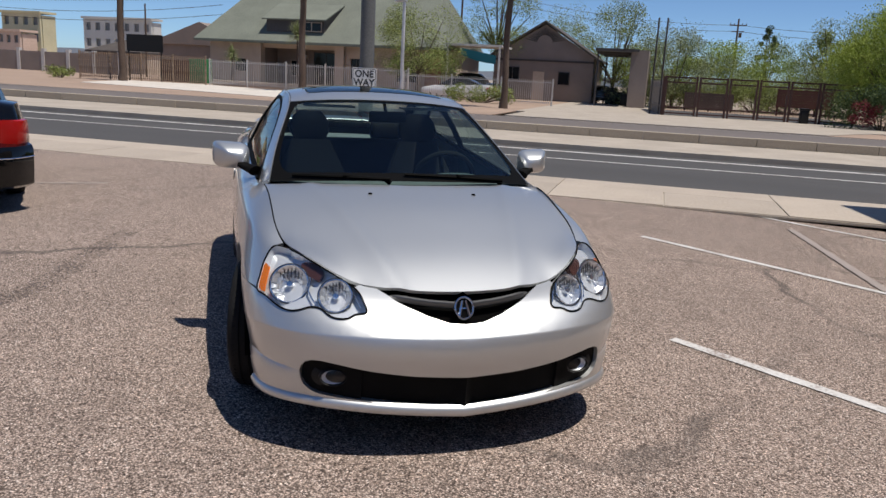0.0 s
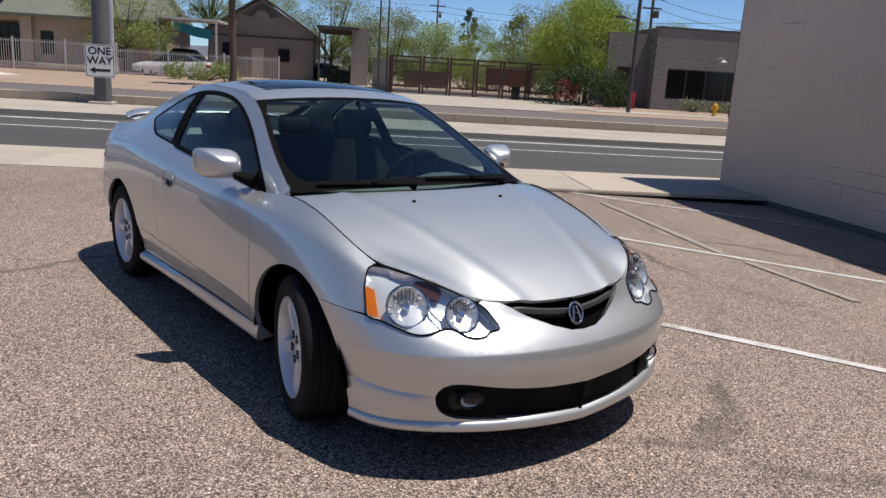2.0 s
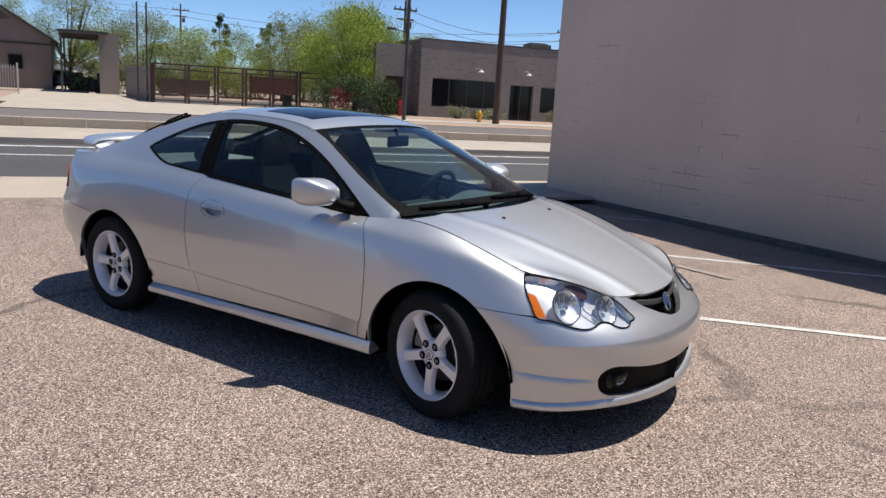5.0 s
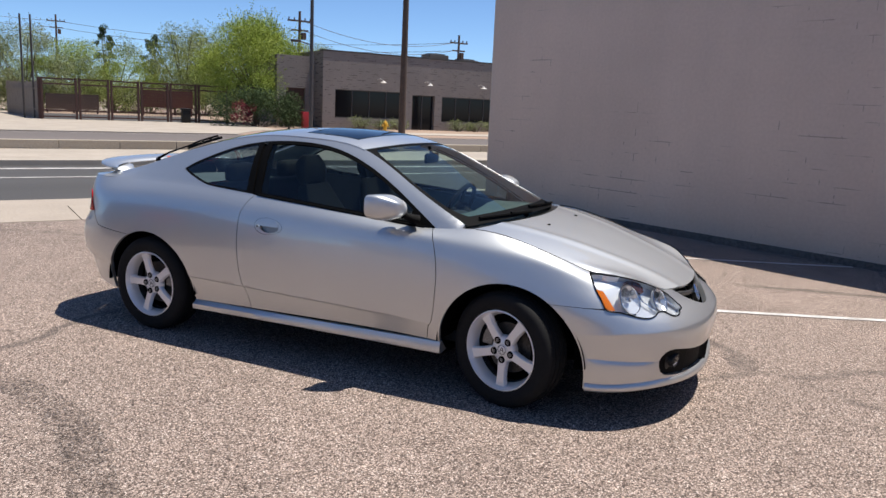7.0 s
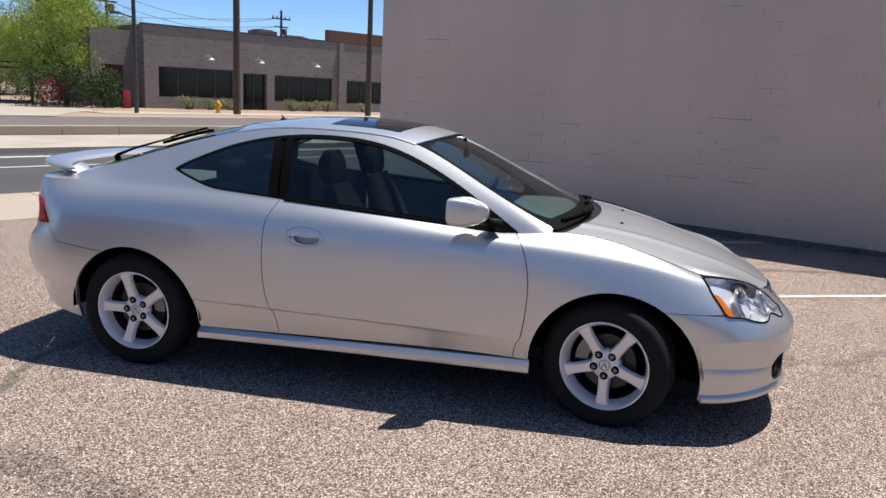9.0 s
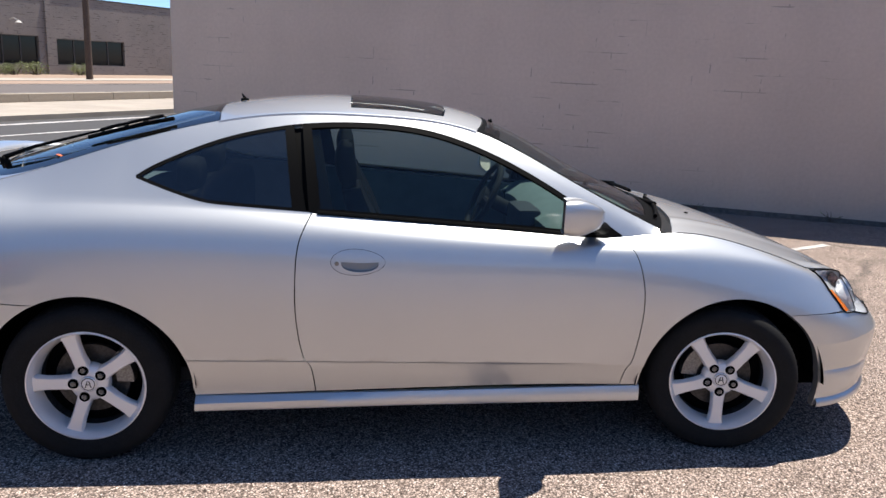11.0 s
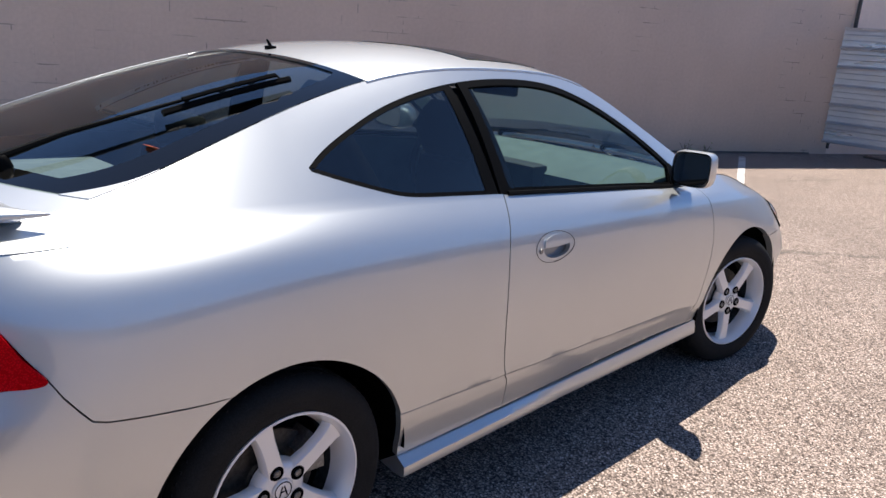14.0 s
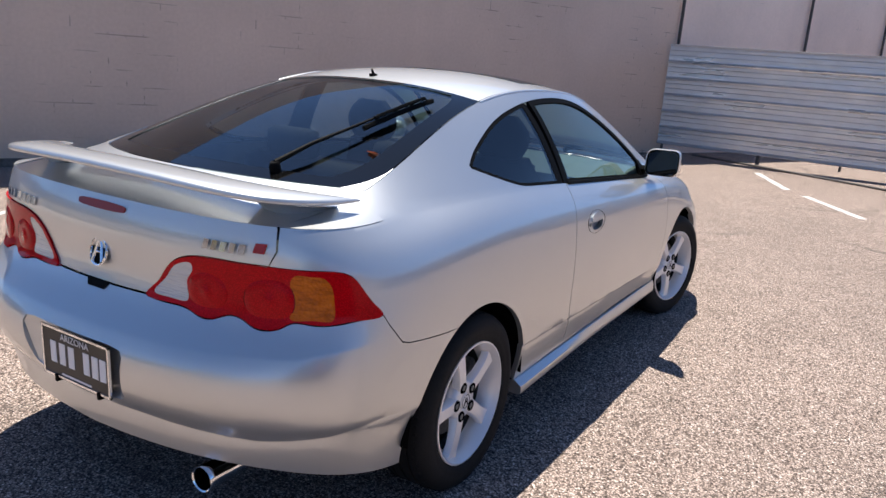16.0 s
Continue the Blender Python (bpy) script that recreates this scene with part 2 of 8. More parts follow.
DARK_STEEL = speckled("dark_steel", (.05, .045, .042), (.08, .07, .066), 40, .6, .1, .003)
BARK = speckled("brown_bark", (.075, .05, .036), (.13, .09, .068), 18, .95, .8, .02, big=1.5)
POLE_GREY = speckled("weathered_pole", (.10, .10, .098), (.15, .148, .142), 25, .7, .2, .004)
GALV = speckled("galvanised_steel", (.53, .52, .53), (.63, .62, .63), 6, .38, .05, .002, big=.5, metal=.30)
_m = Mat("ribbed_zinc", (.62, .62, .63), .30, .65)
_g = _m.noise(1.3, 3, stretch=(.35, 1, 3.0))
_m.color(_m.mix(.6, _m.ramp(_g, [(.3, (.52, .52, .54)), (.7, (.70, .70, .70))]), _m.ramp(_m.noise(9, 4, stretch=(.3, 1, 1)), [(.35, grey(.55)), (.65, grey(.68))])))
_m.rough(_m.ramp(_m.noise(2.2, 3, stretch=(.25, 1, 2)), [(.3, grey(.24)), (.7, grey(.40))]))
_m.bump(_g, .5, .03)
ZINC = _m.m
DARK_GLASS = Mat("dark_window", (.008, .008, .009), .08, Specular_IOR_Level=0.25).m
BROWN_PANEL = speckled("brown_panel", (.10, .04, .022), (.14, .06, .035), 15, .6, .1)


def leaf_material(name, tones):
    m = Mat(name, tones[0], .6, Specular_IOR_Level=.15)
    info = m.nt.nodes.new("ShaderNodeNewGeometry")
    c = m.ramp(info.outputs["Random Per Island"], [(i / (len(tones) - 1), t) for i, t in enumerate(tones)])
    m.color(c)
    m.put("Subsurface Weight", 0.0)
    return m.m


LEAF_PALO = leaf_material("palo_verde_leaves", [(.15, .20, .03), (.23, .30, .04), (.33, .40, .07), (.42, .48, .12)])
LEAF_OLIVE = leaf_material("olive_leaves", [(.11, .14, .03), (.17, .21, .055), (.25, .29, .09), (.33, .36, .13)])
LEAF_DARK = leaf_material("dark_leaves", [(.03, .05, .018), (.05, .08, .028), (.08, .115, .045)])
LEAF_RED = leaf_material("bougainvillea", [(.10, .018, .026), (.16, .028, .038), (.25, .05, .06)])
LEAF_SAGE = leaf_material("sage_scrub", [(.15, .18, .07), (.22, .25, .11), (.30, .32, .17)])


# rubber scuffed into the stones
_m = Mat("tyre_scuff", (.07, .058, .052), .9)
_msk = _m.ramp(_m.noise(38, 5), [(.40, grey(0)), (.62, grey(.55))])
_fade = _m.ramp(_m.noise(2.4, 3), [(.32, grey(.15)), (.62, grey(1))])
_fac = _m.mix(1.0, _msk, _fade, "MULTIPLY")
_tr = _m.nt.nodes.new("ShaderNodeBsdfTransparent")
_mx = _m.nt.nodes.new("ShaderNodeMixShader")
_m.link(_fac, _mx.inputs[0])
_m.link(_tr.outputs[0], _mx.inputs[1])
_m.link(_m.bsdf.outputs[0], _mx.inputs[2])
_m.link(_mx.outputs[0], _m.nt.nodes["Material Output"].inputs[0])
SCUFF = _m.m


# ---- mesh tools ----
def mesh_object(name, bm, material, smooth=True, angle=40.0):
    me = bpy.data.meshes.new(name)
    bm.normal_update()
    if smooth:
        lim = math.cos(radians(angle))
        for e in bm.edges:
            if len(e.link_faces) == 2 and e.link_faces[0].normal.dot(e.link_faces[1].normal) < lim:
                e.smooth = False
        for f in bm.faces:
            f.smooth = True
    bm.to_mesh(me)
    bm.free()
    for m in material if isinstance(material, (list, tuple)) else [material]:
        me.materials.append(m)
    return new(name, me)


def part(name, bm, material, parent, label="", smooth=True, angle=40.0):
    ob = mesh_object(name, bm, material, smooth, angle)
    ob.parent = parent
    return tagged(ob, label)


def thing(name, label, category, m=None, group=""):
    ob = tagged(new(name), label, category, group)
    ob.empty_display_size = 0.1
    if m is not None:
        ob.matrix_world = m
    return ob


def box(bm, x0, x1, y0, y1, z0, z1, bevel=0.0, m=None, mat=0):
    r = bmesh.ops.create_cube(bm, size=1)["verts"]
    for v in r:
        v.co = ((x0 + x1) / 2 + v.co.x * (x1 - x0), (y0 + y1) / 2 + v.co.y * (y1 - y0), (z0 + z1) / 2 + v.co.z * (z1 - z0))
    faces = list({f for v in r for f in v.link_faces})
    if bevel:
        edges = list({e for v in r for e in v.link_edges})
        out = bmesh.ops.bevel(bm, geom=edges, offset=bevel, segments=2, affect="EDGES", profile=0.6)
        r = list({v for f in out["faces"] for v in f.verts})
        faces = list({f for v in r for f in v.link_faces})
        r = list({v for f in faces for v in f.verts})
    for f in faces:
        f.material_index = mat
    if m is not None:
        bmesh.ops.transform(bm, matrix=m, verts=r)
    return r


def tube(bm, pts, radius, seg=8, cap=True, mat=0, squash=None):
    """A round bar along the points; radius is one value or one for each point."""
    pts = [Vector(p) for p in pts]
    rad = radius if isinstance(radius, (list, tuple)) else [radius] * len(pts)
    rings = []
    up = Vector((0, 0, 1))
    for i, p in enumerate(pts):
        d = (pts[min(i + 1, len(pts) - 1)] - pts[max(i - 1, 0)]).normalized()
        ref = up if abs(d.z) < 0.95 else Vector((1, 0, 0))
        a = d.cross(ref).normalized()
        b = a.cross(d).normalized()
        if squash:
            b = b * squash
        rings.append([bm.verts.new(p + rad[i] * (a * math.cos(2 * math.pi * k / seg) + b * math.sin(2 * math.pi * k / seg))) for k in range(seg)])
    for r0, r1 in zip(rings, rings[1:]):
        for k in range(seg):
            bm.faces.new((r0[k], r0[(k + 1) % seg], r1[(k + 1) % seg], r1[k])).material_index = mat
    if cap:
        bm.faces.new(rings[0][::-1]).material_index = mat
        bm.faces.new(rings[-1]).material_index = mat


def lathe(bm, profile, seg=48, m=None, mat=0, close=False):
    """Turns (radius, height) pairs about the local z axis."""
    rings, made = [], []
    for r, h in profile:
        ring = [bm.verts.new((r * math.cos(2 * math.pi * k / seg), r * math.sin(2 * math.pi * k / seg), h)) for k in range(seg)] if r > 1e-6 else [bm.verts.new((0, 0, h))]
        rings.append(ring)
        made += ring
    if close:
        rings.append(rings[0])
    for a, b in zip(rings, rings[1:]):
        for k in range(seg):
            quad = [a[k % len(a)], a[(k + 1) % len(a)], b[(k + 1) % len(b)], b[k % len(b)]]
            quad = list(dict.fromkeys(quad))
            if len(quad) > 2:
                bm.faces.new(quad).material_index = mat
    if m is not None:
        bmesh.ops.transform(bm, matrix=m, verts=made)
    return made


def prism(bm, outline, z0, z1, m=None, mat=0):
    """A flat outline of (x, y) raised from z0 to z1."""
    lo = [bm.verts.new((x, y, z0)) for x, y in outline]
    hi = [bm.verts.new((x, y, z1)) for x, y in outline]
    n = len(lo)
    bm.faces.new(lo[::-1]).material_index = mat
    bm.faces.new(hi).material_index = mat
    for i in range(n):
        bm.faces.new((lo[i], lo[(i + 1) % n], hi[(i + 1) % n], hi[i])).material_index = mat
    if m is not None:
        bmesh.ops.transform(bm, matrix=m, verts=lo + hi)


def spline(xs, ys):
    """Natural cubic spline through the points, as a function on arrays."""
    order = np.argsort(xs)
    xs, ys = np.asarray(xs, float)[order], np.asarray(ys, float)[order]
    n = len(xs)
    h = np.diff(xs)
    A, r = np.eye(n), np.zeros(n)
    for i in range(1, n - 1):
        A[i, i - 1], A[i, i], A[i, i + 1] = h[i - 1], 2 * (h[i - 1] + h[i]), h[i]
        r[i] = 6 * ((ys[i + 1] - ys[i]) / h[i] - (ys[i] - ys[i - 1]) / h[i - 1])
    M = np.linalg.solve(A, r)

    def f(x):
        x = np.asarray(x, float)
        i = np.clip(np.searchsorted(xs, x) - 1, 0, n - 2)
        a, b = (xs[i + 1] - x) / h[i], (x - xs[i]) / h[i]
        return a * ys[i] + b * ys[i + 1] + ((a ** 3 - a) * M[i] + (b ** 3 - b) * M[i + 1]) * h[i] ** 2 / 6
    return f


def smooth_path(pts, n=60, closed=False):
    """Points evenly spread on a smooth curve through pts (2D or 3D)."""
    p = np.asarray(pts, float)
    if closed:
        p = np.vstack([p[-3:], p, p[:3]])
    s = np.concatenate([[0], np.cumsum(np.maximum(np.linalg.norm(np.diff(p, axis=0), axis=1), 1e-6))])
    t = np.linspace(s[3], s[-3], n, endpoint=False) if closed else np.linspace(0, s[-1], n)
    return np.stack([spline(s, p[:, k])(t) for k in range(p.shape[1])], 1)


# ---- the silver coupe: body surfaces ----
# x forward, z up, |y| half widths; u runs from the tail's middle (-2.65) along the flank (u = x) to the nose's middle (2.65)
CAP = 1.45
LINES = [  # half widths along x, heights along u, nose and tail (x reach, fullness)
    dict(w=[(-1.45, .800), (0, .800), (1.45, .805)],
         z=[(-2.65, .300), (-2.2, .300), (-1.75, .235), (-1.45, .215), (-.9, .208), (.9, .235), (1.45, .200), (1.75, .180), (2.2, .212), (2.65, .180)],
         nose=(2.195, .80), tail=(-2.140, .78)),
    dict(w=[(-1.45, .836), (-.9, .841), (0, .841), (.9, .838), (1.45, .830)],
         z=[(-2.65, .402), (-2.2, .408), (-1.75, .395), (-.9, .380), (0, .378), (.9, .368), (1.45, .320), (1.75, .300), (2.2, .285), (2.65, .255)],
         nose=(2.205, .81), tail=(-2.170, .84)),
    dict(w=[(-1.45, .848), (-.9, .850), (0, .850), (.9, .846), (1.45, .836)],
         z=[(-2.65, .455), (-2.2, .465), (-1.75, .450), (-.9, .434), (0, .430), (.9, .418), (1.45, .410), (1.75, .400), (2.2, .365), (2.65, .340)],
         nose=(2.212, .82), tail=(-2.198, .90)),
    dict(w=[(-1.45, .856), (-.9, .860), (0, .862), (.9, .858), (1.45, .848)],
         z=[(-2.65, .600), (-2.2, .605), (-1.75, .615), (-.9, .620), (0, .620), (.9, .610), (1.45, .595), (1.75, .560), (2.2, .500), (2.65, .462)],
         nose=(2.221, .79), tail=(-2.215, .92)),
    dict(w=[(-1.45, .842), (-.9, .850), (0, .850), (.9, .842), (1.45, .812)],
         z=[(-2.65, .738), (-2.2, .742), (-1.75, .785), (-1.3, .810), (-.6, .805), (0, .800), (.9, .790), (1.45, .745), (1.75, .680), (2.05, .615), (2.3, .580), (2.65, .560)],
         nose=(2.152, .70), tail=(-2.112, .90)),
    dict(w=[(-1.45, .805), (-.9, .820), (0, .820), (.9, .806), (1.45, .772)],
         z=[(-2.65, .880), (-2.2, .885), (-1.75, .905), (-1.3, .925), (-.6, .910), (0, .893), (.9, .868), (1.45, .812), (1.75, .738), (2.05, .664), (2.3, .620), (2.65, .602)],
         nose=(2.116, .58), tail=(-2.108, .90)),
    dict(w=[(-1.45, .712), (-1.0, .745), (-.45, .757), (0, .757), (.5, .750), (.9, .734), (1.15, .716), (1.45, .705)],
         z=[(-2.65, .995), (-2.2, .992), (-1.75, .990), (-1.3, 1.00), (-.85, .998), (-.45, .980), (0, .952), (.5, .917), (.8, .905), (1.0, .922), (1.15, .915), (1.45, .842), (1.6, .797), (1.74, .759), (1.85, .750), (1.94, .740), (2.03, .727), (2.09, .712), (2.15, .695), (2.21, .677), (2.27, .665), (2.34, .659), (2.45, .653), (2.65, .645)],
         nose=(2.088, .50), tail=(-2.085, .93)),
]
NV = len(LINES)
_us = np.linspace(-2.65, 2.65, 1061)


def _line(k):
    L = LINES[k]
    W = spline(*zip(*L["w"]))
    Z = spline(*zip(*L["z"]))(_us)
    X, Y = _us.copy(), W(np.clip(_us, -CAP, CAP))
    for sgn, (reach, full) in ((1, L["nose"]), (-1, L["tail"])):
        cap = _us * sgn > CAP
        t = (np.abs(_us[cap]) - CAP) / 1.2
        w0 = float(W(sgn * CAP))
        slope = float(W(sgn * CAP) - W(sgn * (CAP - .02))) / .02
        p = [(sgn * CAP, w0), (sgn * (CAP + .38), w0 + slope * .38), (reach, full), (reach, 0.0)]
        b = [(1 - t) ** 3, 3 * t * (1 - t) ** 2, 3 * t * t * (1 - t), t ** 3]
        X[cap] = sum(c * q[0] for c, q in zip(b, p))
        Y[cap] = sum(c * q[1] for c, q in zip(b, p))
    return np.stack([X, Y, Z], 1)


_net = np.stack([_line(k) for k in range(NV)], 1)          # stations, lines, xyz
NVS = 201
_vs = np.linspace(0, 1, NVS)
_dense = np.zeros((len(_us), NVS, 3))
_vk = np.linspace(0, 1, NV)
_A = np.stack([spline(_vk, np.eye(NV)[i])(_vs) for i in range(NV)], 1)   # weights of the lines
for _c in range(3):
    _dense[:, :, _c] = _net[:, :, _c] @ _A.T

# pressed creases: height of the line, how strong along the body, depth, reach above and below
_tan = np.gradient(_dense[:, :, :2], axis=0)
_out = np.stack([-_tan[:, :, 1], _tan[:, :, 0]], 2)
_out /= np.maximum(np.linalg.norm(_out, axis=2), 1e-9)[:, :, None]
_X, _Y, _Z = (_dense[:, :, c].copy() for c in range(3))
RIDGES = []
for _zc, _on, _depth, _up, _down in (
        (np.interp(_X, [-1, .75], [.419, .399]), np.interp(_X, [-1.0, -.9, .15, .75], [0, 1, 1, 0]), -.008, 0, .050),
        (np.interp(_X, [1.7, 1.88, 2.06], [.346, .345, .344]), np.interp(_X, [1.66, 1.80, 2.0, 2.08], [0, 1, 1, 0]), -.010, .030, .012),
        (np.interp(_Y, [0, .17, .47, .65, .77, .83], [.498, .502, .508, .505, .497, .474]), np.interp(_X, [1.62, 1.85], [0, 1]), .011, .050, .060),
        (np.interp(_Y, [0, .25, .6, .75, .83], [.40, .405, .395, .41, .44]), np.interp(_X, [-1.80, -1.68], [1, 0]), -.010, .040, .024),
        (np.interp(_Y, [0, .4, .7, .83], [.648, .650, .660, .690]), np.interp(_X, [-1.98, -1.84], [1, 0]), .008, .045, .060)):
    _d = _Z - _zc
    _below = np.exp(_d / _down) * (1 - np.exp(_d / .0035) if _up == 0 else 1)
    _dense[:, :, :2] += _out * (_depth * _on * np.where(_d > 0, np.exp(-_d / max(_up, 1e-4)) * (_up > 0), _below))[:, :, None]
    _j = np.argmin(np.abs(_d), 1)
    for _i in range(0, len(_us), 3):
        if _on[_i, _j[_i]] > 0:
            RIDGES += [(_us[_i], _vs[_j[_i]] + o) for o in ((-.024, -.012, 0, .008) if _up == 0 else (-.016, -.006, 0, .006))]
RIDGES = np.array(RIDGES)


def flank(uv):
    """Body side: (u, v) to x, |y|, z. v = 0 sill, 1 belt line or bonnet seam."""
    uv = np.asarray(uv, float)
    fu = np.clip((uv[:, 0] + 2.65) / 5.3 * (len(_us) - 1), 0, len(_us) - 1.001)
    fv = np.clip(uv[:, 1] * (NVS - 1), 0, NVS - 1.001)
    i, j = fu.astype(int), fv.astype(int)
    a, b = (fu - i)[:, None], (fv - j)[:, None]
    return (_dense[i, j] * (1 - a) + _dense[i + 1, j] * a) * (1 - b) + (_dense[i, j + 1] * (1 - a) + _dense[i + 1, j + 1] * a) * b


def on_flank(pts, axes="xz", urange=(-2.65, 2.65)):
    """The (u, v) of points given by two of their coordinates; a point with v = 1 is given as (x or y, None)."""
    sel = (_us >= urange[0]) & (_us <= urange[1])
    G, U = _dense[sel], _us[sel]
    ax = ["xyz".index(a) for a in axes]
    out = []
    for p in pts:
        if p[1] is None:
            i = int(np.argmin(np.abs(G[:, -1, ax[0]] - p[0])))
            out.append((U[i], 1.0))
            continue
        d = (G[:, :, ax[0]] - p[0]) ** 2 + (G[:, :, ax[1]] - p[1]) ** 2
        i, j = np.unravel_index(int(np.argmin(d)), d.shape)
        i0, j0 = min(max(i, 1), len(U) - 2), min(max(j, 1), NVS - 2)
        du, dv = (G[i0 + 1, j0, ax] - G[i0 - 1, j0, ax]) / 2, (G[i0, j0 + 1, ax] - G[i0, j0 - 1, ax]) / 2
        det = du[0] * dv[1] - du[1] * dv[0]
        a = b = 0.0
        if abs(det) > 1e-9:                           # part of a cell
            r = np.asarray(p, float) - G[i, j, ax]
            a, b = (np.clip((r[0] * dv[1] - r[1] * dv[0]) / det, -.6, .6), np.clip((du[0] * r[1] - du[1] * r[0]) / det, -.6, .6))
        out.append((float(np.clip(U[i] + a * (_us[1] - _us[0]), U[0], U[-1])), float(np.clip(_vs[j] + b * (_vs[1] - _vs[0]), 0, 1))))
    return out


def inside(poly, pts):
    """Even-odd test of points against a closed outline."""
    x, y = pts[:, 0], pts[:, 1]
    r = np.zeros(len(pts), bool)
    q = np.asarray(poly)
    for (x0, y0), (x1, y1) in zip(q, np.roll(q, -1, 0)):
        if y0 == y1:
            continue
        c = (y0 > y) != (y1 > y)
        r ^= c & (x < (x1 - x0) * (y - y0) / (y1 - y0) + x0)
    return r


def dense_outline(poly, step):
    q = np.asarray(poly, float)
    out = []
    for a, b in zip(q, np.roll(q, -1, 0)):
        n = max(1, int(math.ceil(np.linalg.norm(b - a) / step)))
        out += [a + (b - a) * k / n for k in range(n)]
    return np.array(out)


from mathutils.geometry import delaunay_2d_cdt


def patch(bm, surface, outer, holes=(), step=0.03, side=-1, flange=0.014, lift=0.0, mat=0, keep=None, plain=None):
    """Lays the outline (in the surface's own plane) on the surface as a fine mesh, with an edge turned in. side: -1 right, 1 left."""
    loops = [dense_outline(p, step * 0.7) for p in (outer, *holes)]
    lo, hi = loops[0].min(0), loops[0].max(0)
    gx, gy = np.meshgrid(np.arange(lo[0] + step / 2, hi[0], step), np.arange(lo[1] + step / 2, hi[1], step))
    g = np.stack([gx.ravel(), gy.ravel()], 1)
    if surface is flank:
        near = np.min(np.hypot((g[:, None, 0] - RIDGES[None, ::4, 0]) * .4, g[:, None, 1] - RIDGES[None, 2::4, 1]), 1)
        sel = (RIDGES > lo).all(1) & (RIDGES < hi).all(1)
        g = g[near > .03]
        far = np.concatenate(loops)
        g = g[np.min(np.hypot(g[:, None, 0] - far[None, :, 0], g[:, None, 1] - far[None, :, 1]), 1) > step * .45] if len(g) else g
        g = np.concatenate([g, RIDGES[sel]])
        step *= .67
    ok = inside(loops[0], g)
    for h in loops[1:]:
        ok &= ~inside(h, g)
    allp = np.concatenate(loops)
    g = g[ok]
    if len(g):
        near = np.min(np.hypot(g[:, None, 0] - allp[None, :, 0], g[:, None, 1] - allp[None, :, 1]), 1)
        g = g[near > step * 0.45]
    pts = np.concatenate([allp, g])
    edges, o = [], 0
    for l in loops:
        edges += [(o + k, o + (k + 1) % len(l)) for k in range(len(l))]
        o += len(l)
    V, E, F, _, _, _ = delaunay_2d_cdt([Vector(p) for p in pts], edges, [], 0, 1e-6)
    V = np.array([tuple(v) for v in V])
    tri = np.array([f for f in F if len(f) == 3])
    cen = V[tri].mean(1)
    ok = inside(loops[0], cen)
    for h in loops[1:]:
        ok &= ~inside(h, cen)
    if keep is not None:
        ok &= keep(cen)
    tri = tri[ok]
    P = surface(V)
    e = 2e-3
    du = surface(V + [e, 0]) - surface(V - [e, 0])
    dv = surface(V + [0, e]) - surface(V - [0, e])
    N = np.cross(du, dv)
    N /= np.maximum(np.linalg.norm(N, axis=1), 1e-9)[:, None]
    ref = P - np.array([0.0, 0.0, 0.62])
    flip = np.sign(np.sum(N * ref * [0.35, 1, 1.6], 1))
    N *= np.where(flip == 0, 1, flip)[:, None]
    P = P + N * lift
    used = np.unique(tri)
    vs = {}
    for k in used:
        x, y, z = P[k]
        vs[k] = bm.verts.new((x, side * y, z))
    faces = []
    for a, b, c in tri:
        n = np.cross(P[b] - P[a], P[c] - P[a])
        order = (a, b, c) if (n @ N[a] > 0) == (side > 0) else (a, c, b)
        try:
            f = bm.faces.new([vs[k] for k in order])
        except ValueError:
            continue
        f.material_index = mat
        faces.append(f)
    if flange:
        edge_n = {}
        for a, b, c in tri:
            for p, q in ((a, b), (b, c), (c, a)):
                edge_n[(min(p, q), max(p, q))] = edge_n.get((min(p, q), max(p, q)), 0) + 1
        low = {}
        for (p, q), n in edge_n.items():
            if n != 1:
                continue
            if abs(P[p][1]) < 1e-3 and abs(P[q][1]) < 1e-3 or plain is not None and plain(V[p]) and plain(V[q]):
                continue
            for k in (p, q):
                if k not in low:
                    w = P[k] - N[k] * flange
                    low[k] = bm.verts.new((w[0], side * w[1], w[2]))
            f = bm.faces.new((vs[p], vs[q], low[q], low[p]))
            f.material_index = mat
    return faces


def finish(bm, weld=0.0):
    if weld:
        bmesh.ops.remove_doubles(bm, verts=bm.verts[:], dist=weld)
    bmesh.ops.dissolve_degenerate(bm, dist=1e-6, edges=bm.edges[:])
    return bm


# roof edge, from the windscreen's foot over the roof to the tail, and how far the middle rises beyond it
RAIL = [(.99, .700, .925), (.60, .630, 1.112), (.215, .540, 1.292), (-.15, .533, 1.343), (-.50, .527, 1.343), (-.83, .517, 1.298), (-1.22, .558, 1.190), (-1.64, .602, 1.052), (-2.02, .604, .990)]
RISE = [(.150, .030), (.120, .018), (.090, .032), (.020, .048), (.000, .045), (-.030, .045), (-.045, .050), (-.185, .010), (-.062, .006)]
_pk = np.arange(len(RAIL), dtype=float)
_rx, _ry, _rz = (spline(_pk, [r[i] for r in RAIL]) for i in range(3))
_bx, _bz = (spline(_pk, [r[i] for r in RISE]) for i in range(2))


def canopy(pw):
    """Roof, windscreen and rear window: p along the rail, w from 0 (middle) to 1 (rail)."""
    pw = np.asarray(pw, float)
    p, w = pw[:, 0] * 2.5, pw[:, 1] / 0.6
    k = 1 - np.abs(w) ** 2.3
    return np.stack([_rx(p) + _bx(p) * k, w * _ry(p), _rz(p) + _bz(p) * k], 1)


def pc(p, w):
    return (p / 2.5, w * 0.6)


